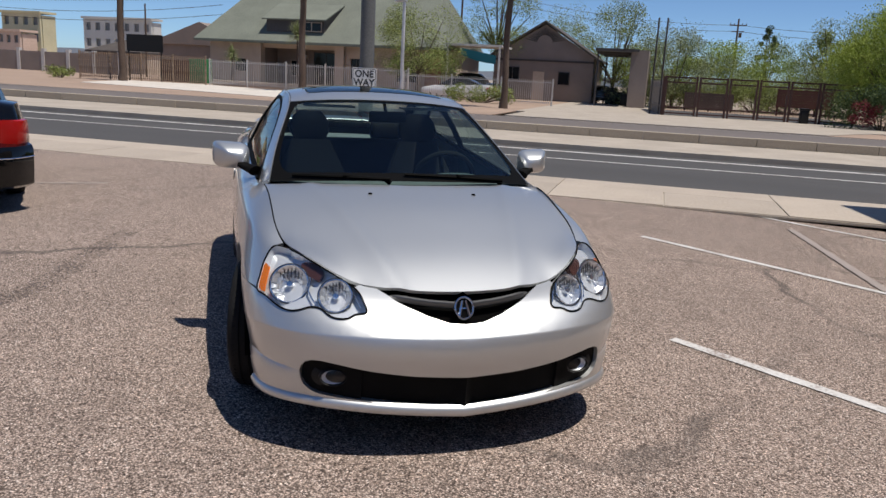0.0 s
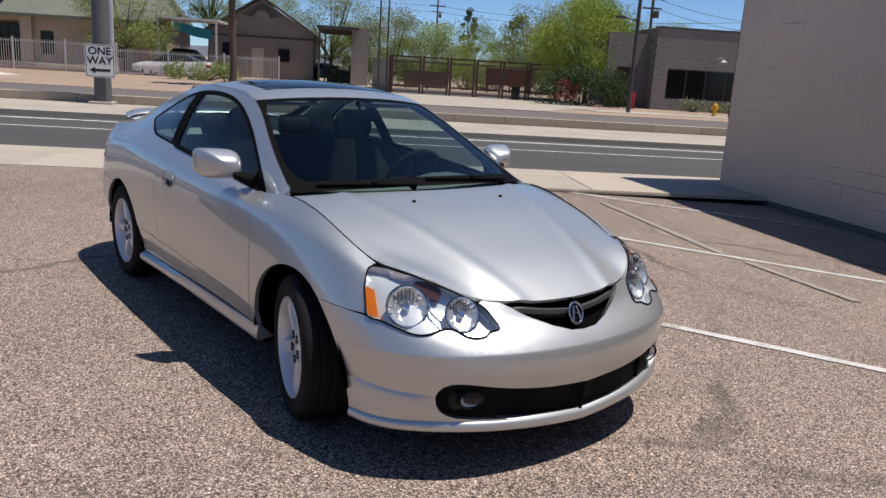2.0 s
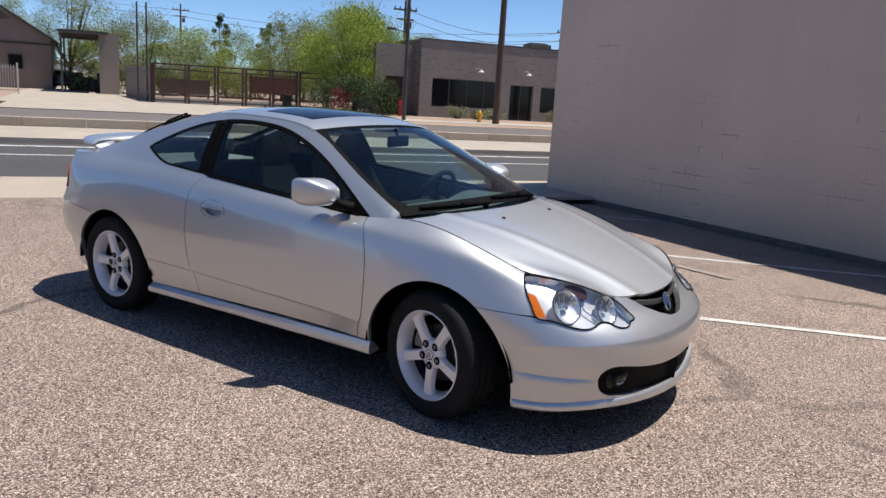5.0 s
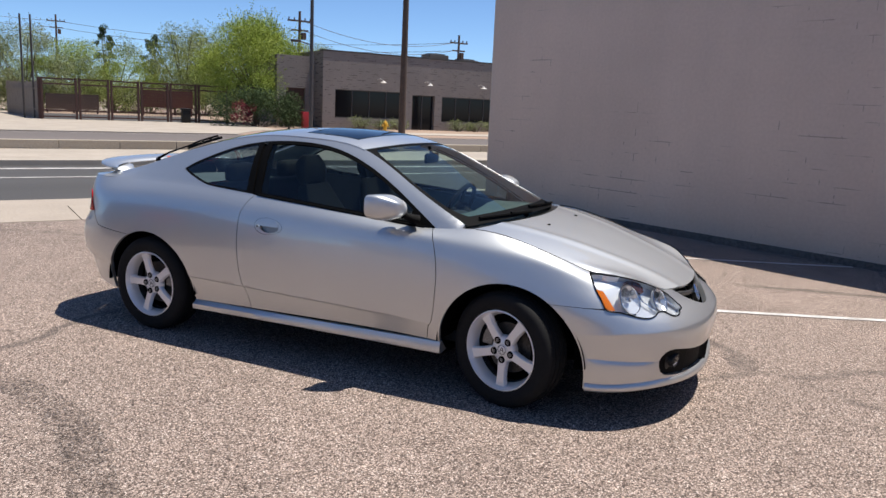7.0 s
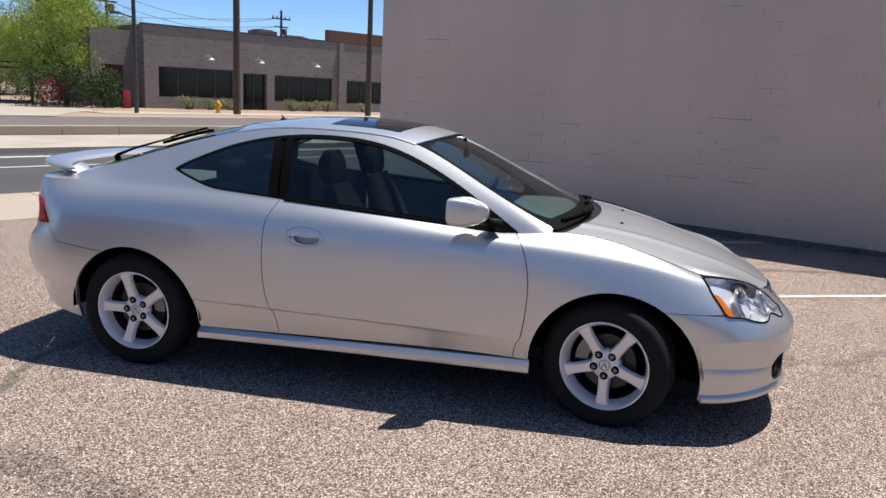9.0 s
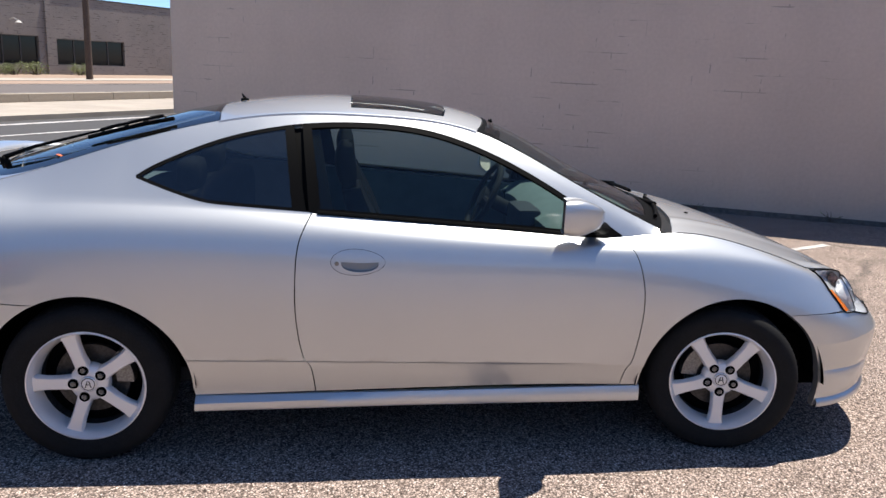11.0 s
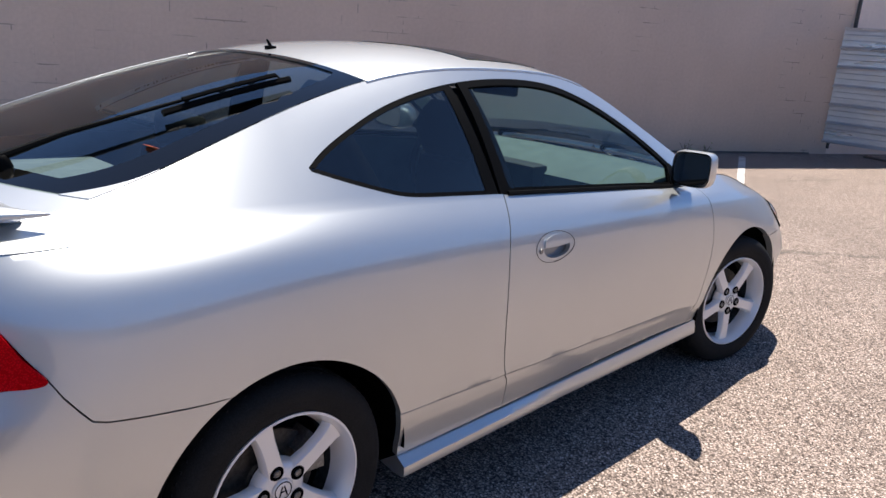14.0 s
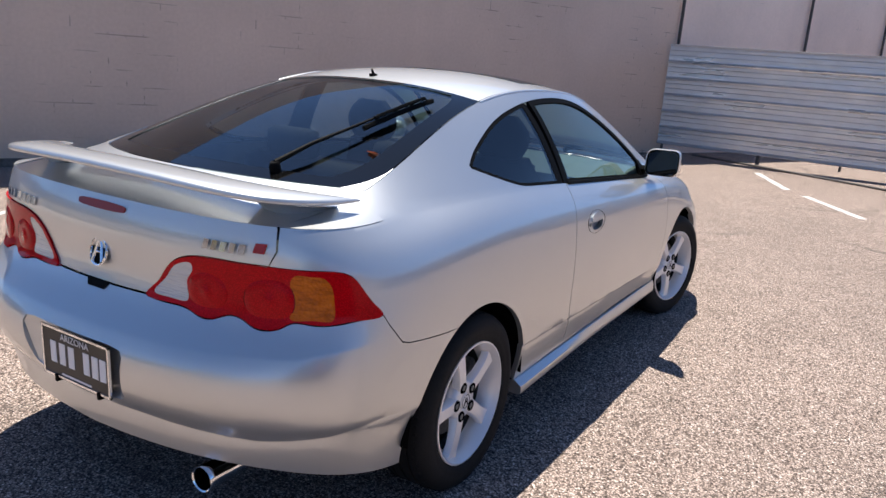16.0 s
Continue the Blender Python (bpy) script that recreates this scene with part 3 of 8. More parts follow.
_rp = np.linspace(0, 8, 801)
_rxs, _rys, _rzs = _rx(_rp), _ry(_rp), _rz(_rp)
_belt_x, _belt_y, _belt_z = _dense[:, -1, 0], _dense[:, -1, 1], _dense[:, -1, 2]
_bsel = (_us > -2.2) & (_us < 1.5)
_bo = np.argsort(_belt_x[_bsel])


def belt(x):
    return np.interp(x, _belt_x[_bsel][_bo], _belt_y[_bsel][_bo]), np.interp(x, _belt_x[_bsel][_bo], _belt_z[_bsel][_bo])


def lean(x):
    """How straight the cabin side leans in: the rear pillar is flat, the doors' glass curved."""
    return np.interp(x, [-1.15, -.65], [1.0, .72])


def upper(xz):
    """Cabin side between belt line and rail, from a side view."""
    xz = np.asarray(xz, float)
    x, z = xz[:, 0], xz[:, 1]
    yb, zb = belt(x)
    o = np.argsort(_rxs)
    yr, zr = np.interp(x, _rxs[o], _rys[o]), np.interp(x, _rxs[o], _rzs[o])
    t = np.clip((z - zb) / np.maximum(zr - zb, 0.02), -0.1, 1.05)
    k = lean(x)
    return np.stack([x, yb + (yr - yb) * (k * t + (1 - k) * t ** 3), z], 1)


# bonnet: height over the plan
_hc = spline([.95, 1.15, 1.30, 1.45, 1.70, 1.90, 2.02, 2.10], [.968, .948, .920, .887, .812, .740, .685, .645])
_he = spline([.95, 1.15, 1.45, 1.70, 1.90, 2.10], [.925, .908, .838, .752, .672, .560])


def _edge_x(y):
    lip = _dense[_us > 1.5, -1]
    return np.interp(y, lip[::-1, 1], lip[::-1, 0])


def bonnet_top(xy):
    xy = np.asarray(xy, float)
    x, y = xy[:, 0], np.abs(xy[:, 1])
    c, e = _hc(x), _he(x)
    crease = 0.006 * np.exp(-((y - (.50 - .26 * (x - 1.1))) / .035) ** 2)
    # the front corners swell over the headlamps
    swell = np.interp(y, [0, .28, .35, .395, .433, .475, .513, .548, .578, .606, .629, .649, .670], [0, .0, -.001, -.003, .001, .010, .018, .024, .025, .022, .018, .010, 0])
    near = np.exp(-(np.maximum(_edge_x(y) - x, 0) / .13) ** 2)
    return np.stack([x, y, c - (c - e) * (y / .71) ** 2.4 + crease + swell * near], 1)


# ---- outlines on the flank ----
def arch(xc, radii, z0=0.31, a0=-15, a1=195, n=84):
    r = spline(np.linspace(a0, a1, len(radii)), radii)
    a = np.linspace(a0, a1, n)
    return [(xc + float(q) * math.cos(radians(t)), z0 + float(q) * math.sin(radians(t))) for t, q in zip(a, r(a))]


def arch_cut(pts, z, sgn):
    """The point where an arch crosses a height, on the nose's (1) or tail's (-1) half."""
    xc = 1.285 * sgn
    q = sorted((p[1], p[0]) for p in pts if (p[0] - xc) * sgn > .1)
    return (float(np.interp(z, [a for a, _ in q], [b for _, b in q])), z)


ARCH_F = arch(1.285, (.445, .405, .376, .366, .372, .382, .392))
ARCH_R = arch(-1.285, (.392, .380, .362, .360, .364, .370, .372))
SIDE = (-1.9, 1.9)
DOOR_FRONT = [(.790, None), (.855, .80), (.878, .65), (.868, .50), (.820, .2955)]
DOOR_REAR = [(-.428, .2745), (-.470, .42), (-.505, .60), (-.508, .75), (-.498, .87), (-.452, None)]


def uv(pts, axes="xz", rng=SIDE):
    return np.array(on_flank(pts, axes, rng))


def belt_run(u0, u1, n=40):
    return np.stack([np.linspace(u0, u1, n), np.ones(n)], 1)


def sill_run(u0, u1, n=24):
    return np.stack([np.linspace(u0, u1, n), np.zeros(n)], 1)


GAP = 0.0022
car = thing("parked_coupe", "silver two-door sports coupe with rear spoiler parked on asphalt", "car")


def both(name, build, material, label="", parent=None, **kw):
    """The same part for the right and the left side."""
    out = []
    for s in (-1, 1):
        bm = bmesh.new()
        build(bm, s)
        out.append(part(name, bm, material, parent or car, label, **kw))
    return out


# headlamp, grille, mouth and tail lamp as seen from ahead or behind (|y|, z)
HEADLAMP = [(.785, .606), (.776, .640), (.762, .680), (.735, .733), (.698, .757), (.651, .756), (.603, .743), (.540, .718), (.479, .688), (.425, .658), (.405, .638), (.390, .605), (.385, .588), (.398, .577), (.426, .575), (.452, .564), (.490, .559), (.529, .567), (.560, .586), (.591, .587), (.626, .577), (.665, .568), (.704, .572), (.737, .586), (.762, .597)]
GRILLE = [(-.05, .66), (.335, .668), (.30, .640), (.235, .604), (.15, .571), (.07, .549), (0, .544), (-.05, .544)]
MOUTH = [(-.05, .338), (0, .338), (.20, .350), (.40, .375), (.50, .393), (.56, .401), (.595, .399), (.618, .388), (.632, .368), (.637, .345), (.634, .315), (.622, .288), (.600, .270), (.57, .259), (.40, .240), (.20, .218), (0, .205), (-.05, .205)]
NOSE = (1.5, 2.65)
TAIL = (-2.65, -1.5)
HL = uv(HEADLAMP, "yz", NOSE)
HL_s = smooth_path(HL, 130, closed=True)
TAIL_LAMP = [(.210, .741), (.241, .787), (.284, .842), (.330, .873), (.371, .884), (.480, .889), (.592, .889), (.692, .886), (.732, .884), (.759, .872), (.780, .836), (.799, .795), (.815, .762), (.781, .751), (.743, .743), (.698, .743), (.654, .742), (.637, .730), (.605, .720), (.564, .724), (.528, .739), (.485, .741), (.447, .725), (.405, .724), (.359, .736), (.286, .738)]
TL = uv(TAIL_LAMP, "yz", TAIL)
TL_s = smooth_path(TL, 130, closed=True)


# finger pocket below the door's pull flap
POCKET = [(-.194 - .142 * t, .813 - .003 * math.sin(math.pi * t)) for t in np.linspace(0, 1, 12)] + [(-.265 - .071 * math.cos(a), .812 - .037 * abs(math.sin(a)) ** .7) for a in np.linspace(0, math.pi, 22)[1:-1]]


def build_door(bm, s):
    f, r = uv(DOOR_FRONT), uv(DOOR_REAR)
    f, r = smooth_path(f, 24), smooth_path(r, 24)
    f = f + [-GAP, 0]
    r = r + [GAP, 0]
    outline = np.concatenate([f, np.stack([np.linspace(f[-1, 0], r[0, 0], 30), np.linspace(f[-1, 1], r[0, 1], 30)], 1)[1:-1], r, belt_run(r[-1, 0], f[0, 0])[1:-1]])
    patch(bm, flank, outline, [uv(POCKET)], 0.025, s)


DOORS = both("door", build_door, PAINT, "silver painted door")


def build_fender(bm, s):
    f = smooth_path(uv(DOOR_FRONT), 24) + [GAP, 0]
    a = uv([p for p in ARCH_F[::-1] if (p[0] < 1.3 or p[1] > .606) and p[1] > .29] + [arch_cut(ARCH_F, .605, 1)])
    seam = uv([(1.60, .606), (1.70, .607)])
    lamp_rear = uv([(.785, .610), (.776, .640), (.762, .680), (.735, .733), (.708, .756), (.690, .762)], "yz", NOSE) - [.004, 0]
    outline = np.concatenate([f, a, seam + [0, .0015], lamp_rear, belt_run(lamp_rear[-1, 0] - .005, f[0, 0], 50)[:-1]])
    patch(bm, flank, outline, [], 0.022, s, flange=0.02)


both("front_fender", build_fender, PAINT, "silver painted fender")


def build_rocker(bm, s):
    """A sill moulding that flares out below the door."""
    rows = []
    for x in np.linspace(.905, -.890, 60):
        k = (.905 - x) / 1.795
        f = .018 * max(0.0, k - .55) / .45                    # the flare grows towards the rear wheel
        z0 = .222 - .020 * k
        zt = .2935 - .0345 * k
        prof = [(.804, zt), (.813, zt - .0005), (.819, zt - .004), (.827 + f, zt * .6 + z0 * .4), (.829 + f, z0 + .012), (.826 + f, z0 + .003), (.818 + f, z0), (.80, z0), (.74, z0 + .01)]
        rows.append([bm.verts.new((x, s * y, z)) for y, z in prof])
    for a, b in zip(rows, rows[1:]):
        for i in range(len(a) - 1):
            bm.faces.new((a[i], a[i + 1], b[i + 1], b[i]))
    bm.faces.new(rows[0])
    bm.faces.new(rows[-1][::-1])
    bmesh.ops.recalc_face_normals(bm, faces=bm.faces[:])


both("side_skirt", build_rocker, PAINT, "silver flared side skirt", angle=30)
BUMP_R = [(-1.51, .6355), (-1.56, .640), (-1.65, .650), (-1.72, .659), (-1.750, .668), (-1.767, .688), (-1.796, .726), (float(flank(TL[12:13])[0, 0]) + .002, .759)]


def build_quarter(bm, s):
    r = smooth_path(uv(DOOR_REAR), 24) - [GAP, 0]
    a = uv([arch_cut(ARCH_R, .634, -1)] + [p for p in ARCH_R[::-1] if (p[0] > -1.3 or p[1] > .636) and p[1] > .29])
    seam = uv(BUMP_R) + [.001, .0015]
    lampside = smooth_path(TL[[12, 11, 10, 9, 8, 7, 6]], 30) + [.002, .002]
    hatch = uv([(.611, .93), (.606, .965), (.603, None)], "yz", TAIL)
    n = int((r[-1, 0] - hatch[-1, 0]) / .014)
    run = np.linspace(hatch[-1, 0], r[-1, 0], n)
    top = np.stack([run, np.ones(n)], 1)
    low = uv([(x, .2745 - .0145 * (-.44 - x) / .45) for x in np.linspace(-.89, -.44, 16)])
    outline = np.concatenate([low, r, top[::-1][1:], hatch[::-1][1:], lampside[::-1], seam[::-1], a])
    patch(bm, flank, outline, [], 0.022, s, flange=0.02, plain=lambda q: q[1] > .9995)
    # cabin side: pillars and roof edge round the windows
    seamline = flank(top)[:, [0, 2]]
    xs = np.linspace(.965, -1.84, 140)
    o = np.argsort(_rxs)
    rail = np.stack([xs, np.interp(xs, _rxs[o], _rzs[o])], 1)
    fx = np.linspace(seamline[-1, 0], .965, 70)[1:]
    front = np.stack([fx, belt(fx)[1]], 1)
    seamline = seamline[seamline[:, 0] > -1.84]
    outline = np.concatenate([rail, seamline, front])
    patch(bm, upper, outline, [DLO + 0], 0.022, s, flange=0.02, plain=lambda q: q[0] < -.44 and abs(q[1] - belt(q[0])[1]) < 2e-3)
    finish(bm, 0.003)


DLO = np.concatenate([
    smooth_path([(.800, .909), (.68, .988), (.5, 1.098), (.25, 1.220), (.017, 1.292), (-.25, 1.316), (-.5, 1.303), (-.66, 1.276), (-.82, 1.232), (-.98, 1.168), (-1.09, 1.112), (-1.117, 1.094)], 60),
    smooth_path([(-1.113, 1.085), (-1.05, 1.064), (-.95, 1.034), (-.85, 1.010), (-.75, 1.001), (-.60, .992), (-.47, .984)], 24),
    np.stack([np.linspace(-.44, .80, 30), belt(np.linspace(-.44, .80, 30))[1] + .001], 1)])
both("body_side", build_quarter, PAINT, "silver rear quarter with roof pillars")


def build_front_bumper(bm, s):
    a = uv([p for p in ARCH_F if p[0] > 1.5 and p[1] < .600] + [arch_cut(ARCH_F, .603, 1)])
    low = smooth_path(HL[[0] + list(range(24, 8, -1))], 72) + [0, -.004]
    nose_top = belt_run(low[-1, 0] + .01, 2.65, 20)
    outline = np.concatenate([a[:1] * [1, 0] + [0, .0], a, uv([(1.60, .606), (1.70, .607)]) - [0, .0015], low, nose_top, sill_run(2.65, a[0, 0], 60)])
    holes = [uv2(GRILLE), uv2(MOUTH)]
    patch(bm, flank, outline, holes, 0.02, s, flange=0.03)


def uv2(pts):
    """Front outline that reaches past the middle."""
    out = on_flank([(max(y, 0.0), z) for y, z in pts], "yz", NOSE)
    return np.array([(u + (.06 if y < 0 else 0), v) for (u, v), (y, z) in zip(out, pts)])


bm = bmesh.new()
for s in (-1, 1):
    build_front_bumper(bm, s)
finish(bm, 0.0008)
front_bumper = part("front_bumper", bm, PAINT, car, "silver front bumper cover")


def build_rear_bumper(bm, s):
    a = uv([arch_cut(ARCH_R, .632, -1)] + [p for p in ARCH_R if p[0] < -1.42 and p[1] < .629])
    seam = uv(BUMP_R) - [.001, .0015]
    low = smooth_path(TL[list(range(12, 26)) + [0]], 64) + [0, -.004]
    mid = uv([(.20, .745), (.10, .743), (0.0, .742)], "yz", TAIL) - [0, .004]
    mid[-1, 0] = -2.65
    outline = np.concatenate([a[::-1], seam, low, mid, sill_run(-2.65, a[-1, 0], 60)])
    well = on_flank([(max(y, 0), z) for y, z in PLATE_WELL], "yz", TAIL)
    well = np.array([(u - (.06 if y < 0 else 0), v) for (u, v), (y, z) in zip(well, PLATE_WELL)])
    patch(bm, flank, outline, [well], 0.02, s, flange=0.02)


PLATE_WELL = [(-.05, .612), (.17, .612), (.22, .606), (.232, .585), (.205, .455), (.175, .438), (-.05, .436)]
bm = bmesh.new()
for s in (-1, 1):
    build_rear_bumper(bm, s)
finish(bm, 0.0008)
rear_bumper = part("rear_bumper", bm, PAINT, car, "silver rear bumper cover")


DECK_U = uv([(.600, None)], "yz", TAIL)[0, 0] - .003


def deck(pw):
    """Tailgate's upper face, from the glass to its rear edge."""
    pw = np.asarray(pw, float)
    p, w = pw[:, 0] * 2.5, np.abs(pw[:, 1]) / 0.6
    k = np.clip(p - 7.0, 0, 1.05)[:, None]
    sel = (_us >= -2.65) & (_us <= DECK_U)
    e = _dense[sel, -1]
    y = np.clip(w, 0, 1) * e[-1, 1]
    rear = np.stack([np.interp(y, e[:, 1], e[:, 0]), y, np.interp(y, e[:, 1], e[:, 2])], 1)
    c = canopy(np.stack([pw[:, 0], np.abs(pw[:, 1])], 1))
    c8 = canopy(np.stack([np.full(len(w), 3.2), np.abs(pw[:, 1])], 1))
    return c + (rear - c8) * k ** 1.6


def build_tailgate(bm, s):
    lamp = smooth_path(TL[:7], 30) + [0, .004]
    side_ = uv([(.608, .93), (.603, .965), (.600, None)], "yz", TAIL)
    mid = uv([(0.0, .742), (.10, .743), (.20, .745)], "yz", TAIL) + [0, .003]
    mid[0, 0] = -2.65
    outline = np.concatenate([mid, lamp, side_[:-1] - [.003, 0], belt_run(DECK_U, -2.65, 70)])
    patch(bm, flank, outline, [], 0.022, s, flange=0.0)


bm = bmesh.new()
for s in (-1, 1):
    build_tailgate(bm, s)
    _dw = flank(belt_run(DECK_U, -2.65, 70))[:, 1] / flank(np.array([(DECK_U, 1.0)]))[0, 1]
    q = [pc(7.0, w) for w in np.linspace(0, 1, 12)] + [pc(p, 1) for p in np.linspace(7.05, 8, 8)] + [pc(8, w) for w in _dw]
    patch(bm, deck, q, [], 0.03, s, flange=0.0)
finish(bm, 0.003)
tailgate = part("tailgate", bm, PAINT, car, "silver tailgate below the rear window")


def glass_corner(bm, s):
    """Body colour that rounds the lower corner of the rear window."""
    ps = np.linspace(6.60, 7.0, 16)
    wc = [.995 - .10 * ((p - 6.60) / .40) ** 2.4 for p in ps]
    patch(bm, canopy, [pc(p, w) for p, w in zip(ps, wc)] + [pc(7.0, .9), pc(7.0, .999)] + [pc(p, .999) for p in ps[::-1][1:-1]], [], .03, s, .004, .0022)


both("corner_panel", glass_corner, PAINT)


def quarter_corner(bm, s):
    """Closes the quarter's top between the tailgate's edge and the shoulder."""
    ps = np.linspace(7.15, 8.0, 24)
    a = deck(np.array([pc(p, 1.0) for p in ps]))
    edge = _dense[(_us > -2.5) & (_us < -1.5), -1]
    o = np.argsort(edge[:, 0])
    rows = []
    for q in a:
        y, z = np.interp(q[0], edge[o, 0], edge[o, 1]), np.interp(q[0], edge[o, 0], edge[o, 2])
        rows.append([bm.verts.new((q[0], s * (y + (q[1] - y) * t + .0012), z + (q[2] - z) * t + .0012)) for t in np.linspace(.97, 0, 10)])
    for r0, r1 in zip(rows, rows[1:]):
        for i in range(9):
            bm.faces.new((r0[i], r0[i + 1], r1[i + 1], r1[i]))
    bmesh.ops.recalc_face_normals(bm, faces=bm.faces[:])


both("quarter_corner", quarter_corner, PAINT)


def build_bonnet(bm, s):
    seam_u = np.linspace(1.02, on_flank([(.690, .762)], "yz", NOSE)[0][0], 30)
    seam = flank(np.stack([seam_u, np.ones(30)], 1))[:, :2] - [0, .0055]
    front_u = np.linspace(seam_u[-1] + .02, 2.65, 30)
    front = flank(np.stack([front_u, np.ones(30)], 1))[:, :2] - [.004, .003]
    front[-1, 1] = 0
    back = [(1.02 + .155 * (1 - (y / .715) ** 2), y) for y in np.linspace(0, .700, 16)]
    patch(bm, bonnet_top, np.concatenate([back, seam, front]), [], 0.03, s, flange=0.015)


bm = bmesh.new()
for s in (-1, 1):
    build_bonnet(bm, s)
finish(bm, 0.0008)
bonnet = part("hood", bm, PAINT, car, "silver hood with two washer nozzles", angle=60)


# black bead laid along the hood seam in place of the gap's shade
def hood_gap(bm, s):
    u = np.linspace(1.04, on_flank([(.690, .765)], "yz", NOSE)[0][0], 30)
    p = flank(np.stack([u, np.ones(30)], 1))
    tube(bm, [(q[0], s * (q[1] - .002), q[2] - .0005) for q in p], .0032, 6)


both("hood_seal", hood_gap, SEAL, "black strip for the shaded gap beside the hood")


def lower_lip(bm, s):
    a = uv([p for p in ARCH_F if p[0] > 1.5 and p[1] < .30])[0, 0] + .01
    u = np.linspace(a, 2.65, 60)
    p = flank(np.stack([u, np.full(60, .004)], 1))
    n = len(p)
    rows = []
    for i, q in enumerate(p):
        d = p[min(i + 1, n - 1)] - p[max(i - 1, 0)]
        o = np.array([d[1], -d[0]])
        o /= max(np.linalg.norm(o), 1e-9)
        if o @ (q[:2] - [1.2, 0]) < 0:
            o = -o
        o[1] *= min(1.0, q[1] / .05)
        rows.append([bm.verts.new((q[0] + o[0] * e, s * (q[1] + o[1] * e), q[2] + z)) for e, z in ((-.004, .034), (.010, .026), (.017, .012), (.015, -.006), (.004, -.014), (-.03, -.012))])
    for a_, b_ in zip(rows, rows[1:]):
        for i in range(5):
            bm.faces.new((a_[i], a_[i + 1], b_[i + 1], b_[i]))


bm = bmesh.new()
for s in (-1, 1):
    lower_lip(bm, s)
finish(bm, .0008)
bmesh.ops.recalc_face_normals(bm, faces=bm.faces[:])
part("bumper_lip", bm, PAINT, front_bumper, "silver lower bumper lip", angle=60)


def canopy_piece(name, p0, p1, w1, material, label="", holes=(), lift=0.0, flange=0.01, step=0.03):
    bm = bmesh.new()
    for s in (-1, 1):
        q = [pc(p0, w) for w in np.linspace(0, w1, 16)] + [pc(p, w1) for p in np.linspace(p0, p1, 40)[1:-1]] + [pc(p1, w) for w in np.linspace(w1, 0, 16)]
        patch(bm, canopy, q, holes, step, s, flange, lift)
    finish(bm, 0.0008)
    return part(name, bm, material, car, label)


SUNROOF = [pc(2.42, w) for w in np.linspace(-.05, .80, 10)] + [pc(3.45, w) for w in np.linspace(.80, -.05, 10)]
canopy_piece("roof", 2.03, 4.97, .985, PAINT, "silver roof panel", [SUNROOF])
canopy_piece("windshield", .06, 2.0, .975, GLASS, "green-tinted windshield", lift=-.003, flange=0)
canopy_piece("rear_window", 5.0, 6.98, .985, GLASS_REAR, "tinted rear window", lift=-.003, flange=0)
canopy_piece("sunroof", 2.44, 3.43, .785, GLASS_DARK, "dark glass sunroof", lift=.002, flange=.01)


def band(name, p0, p1, w_in, w_out, ends, material, label="", lift=0.0):
    """Black ceramic border round a pane."""
    bm = bmesh.new()
    for s in (-1, 1):
        a, b = p0 + ends[0], p1 - ends[1]
        outer = [pc(p0, w) for w in np.linspace(0, w_out, 14)] + [pc(p, w_out) for p in np.linspace(p0, p1, 40)[1:-1]] + [pc(p1, w) for w in np.linspace(w_out, 0, 14)]
        hole = [pc(a, w) for w in np.linspace(-.05, w_in - .08, 12)] + [pc(a + (b - a) * t, w_in - .08 * abs(2 * t - 1) ** 6) for t in np.linspace(0, 1, 40)[1:-1]] + [pc(b, w) for w in np.linspace(w_in - .08, -.05, 12)]
        patch(bm, canopy, outer, [hole], 0.03, s, 0.0, lift)
    finish(bm, 0.0008)
    return part(name, bm, material, car, label)


band("windshield_border", .03, 2.02, .955, .992, (.19, .05), SEAL, "black windshield border", -.0015)
band("rear_window_border", 4.98, 6.99, .87, .992, (.06, .14), BORDER, "black rear window border", .0005)


# ---- side windows ----
def xz_inset(poly, d):
    q = np.asarray(poly, float)
    nxt, prv = np.roll(q, -1, 0), np.roll(q, 1, 0)
    t = nxt - prv
    t /= np.maximum(np.linalg.norm(t, axis=1), 1e-9)[:, None]
    n = np.stack([-t[:, 1], t[:, 0]], 1)
    area = np.sum(q[:, 0] * nxt[:, 1] - nxt[:, 0] * q[:, 1])
    return q + n * d * (1 if area > 0 else -1)


def pillar_x(z, off=0.0):
    """The door window's rear edge leans forward as it falls."""
    return -.520 + off + (1.305 - z) * .17


_top = DLO[:60]
_td = _top[_top[:, 0] > pillar_x(_top[:, 1], .002)]
_tq = _top[_top[:, 0] < pillar_x(_top[:, 1], -.004)]
_bq = DLO[60:84]
_bd_x = np.linspace(pillar_x(.98, .004), .80, 30)
_bd = np.stack([_bd_x, belt(_bd_x)[1] + .002], 1)
DOOR_DLO = np.concatenate([_td, _bd[:-1]])
QUARTER_DLO = np.concatenate([_tq, _bq[_bq[:, 0] < pillar_x(.985, -.006)], [(pillar_x(.984, -.006), .984)]])
DOOR_PANE = np.concatenate([[p for p in xz_inset(DOOR_DLO, .018) if p[0] < .66 and p[0] > pillar_x(p[1], .050)]])
QUARTER_PANE = xz_inset(QUARTER_DLO, .012)
QUARTER_PANE = np.array([p for p in QUARTER_PANE if p[0] < pillar_x(p[1], -.035)])

both("door_frame", lambda bm, s: patch(bm, upper, DOOR_DLO, [DOOR_PANE], .03, s, .012, -.001), SEAL, "black window frame")
both("quarter_frame", lambda bm, s: patch(bm, upper, QUARTER_DLO, [QUARTER_PANE], .03, s, .012, -.002), SEAL, "black window border")
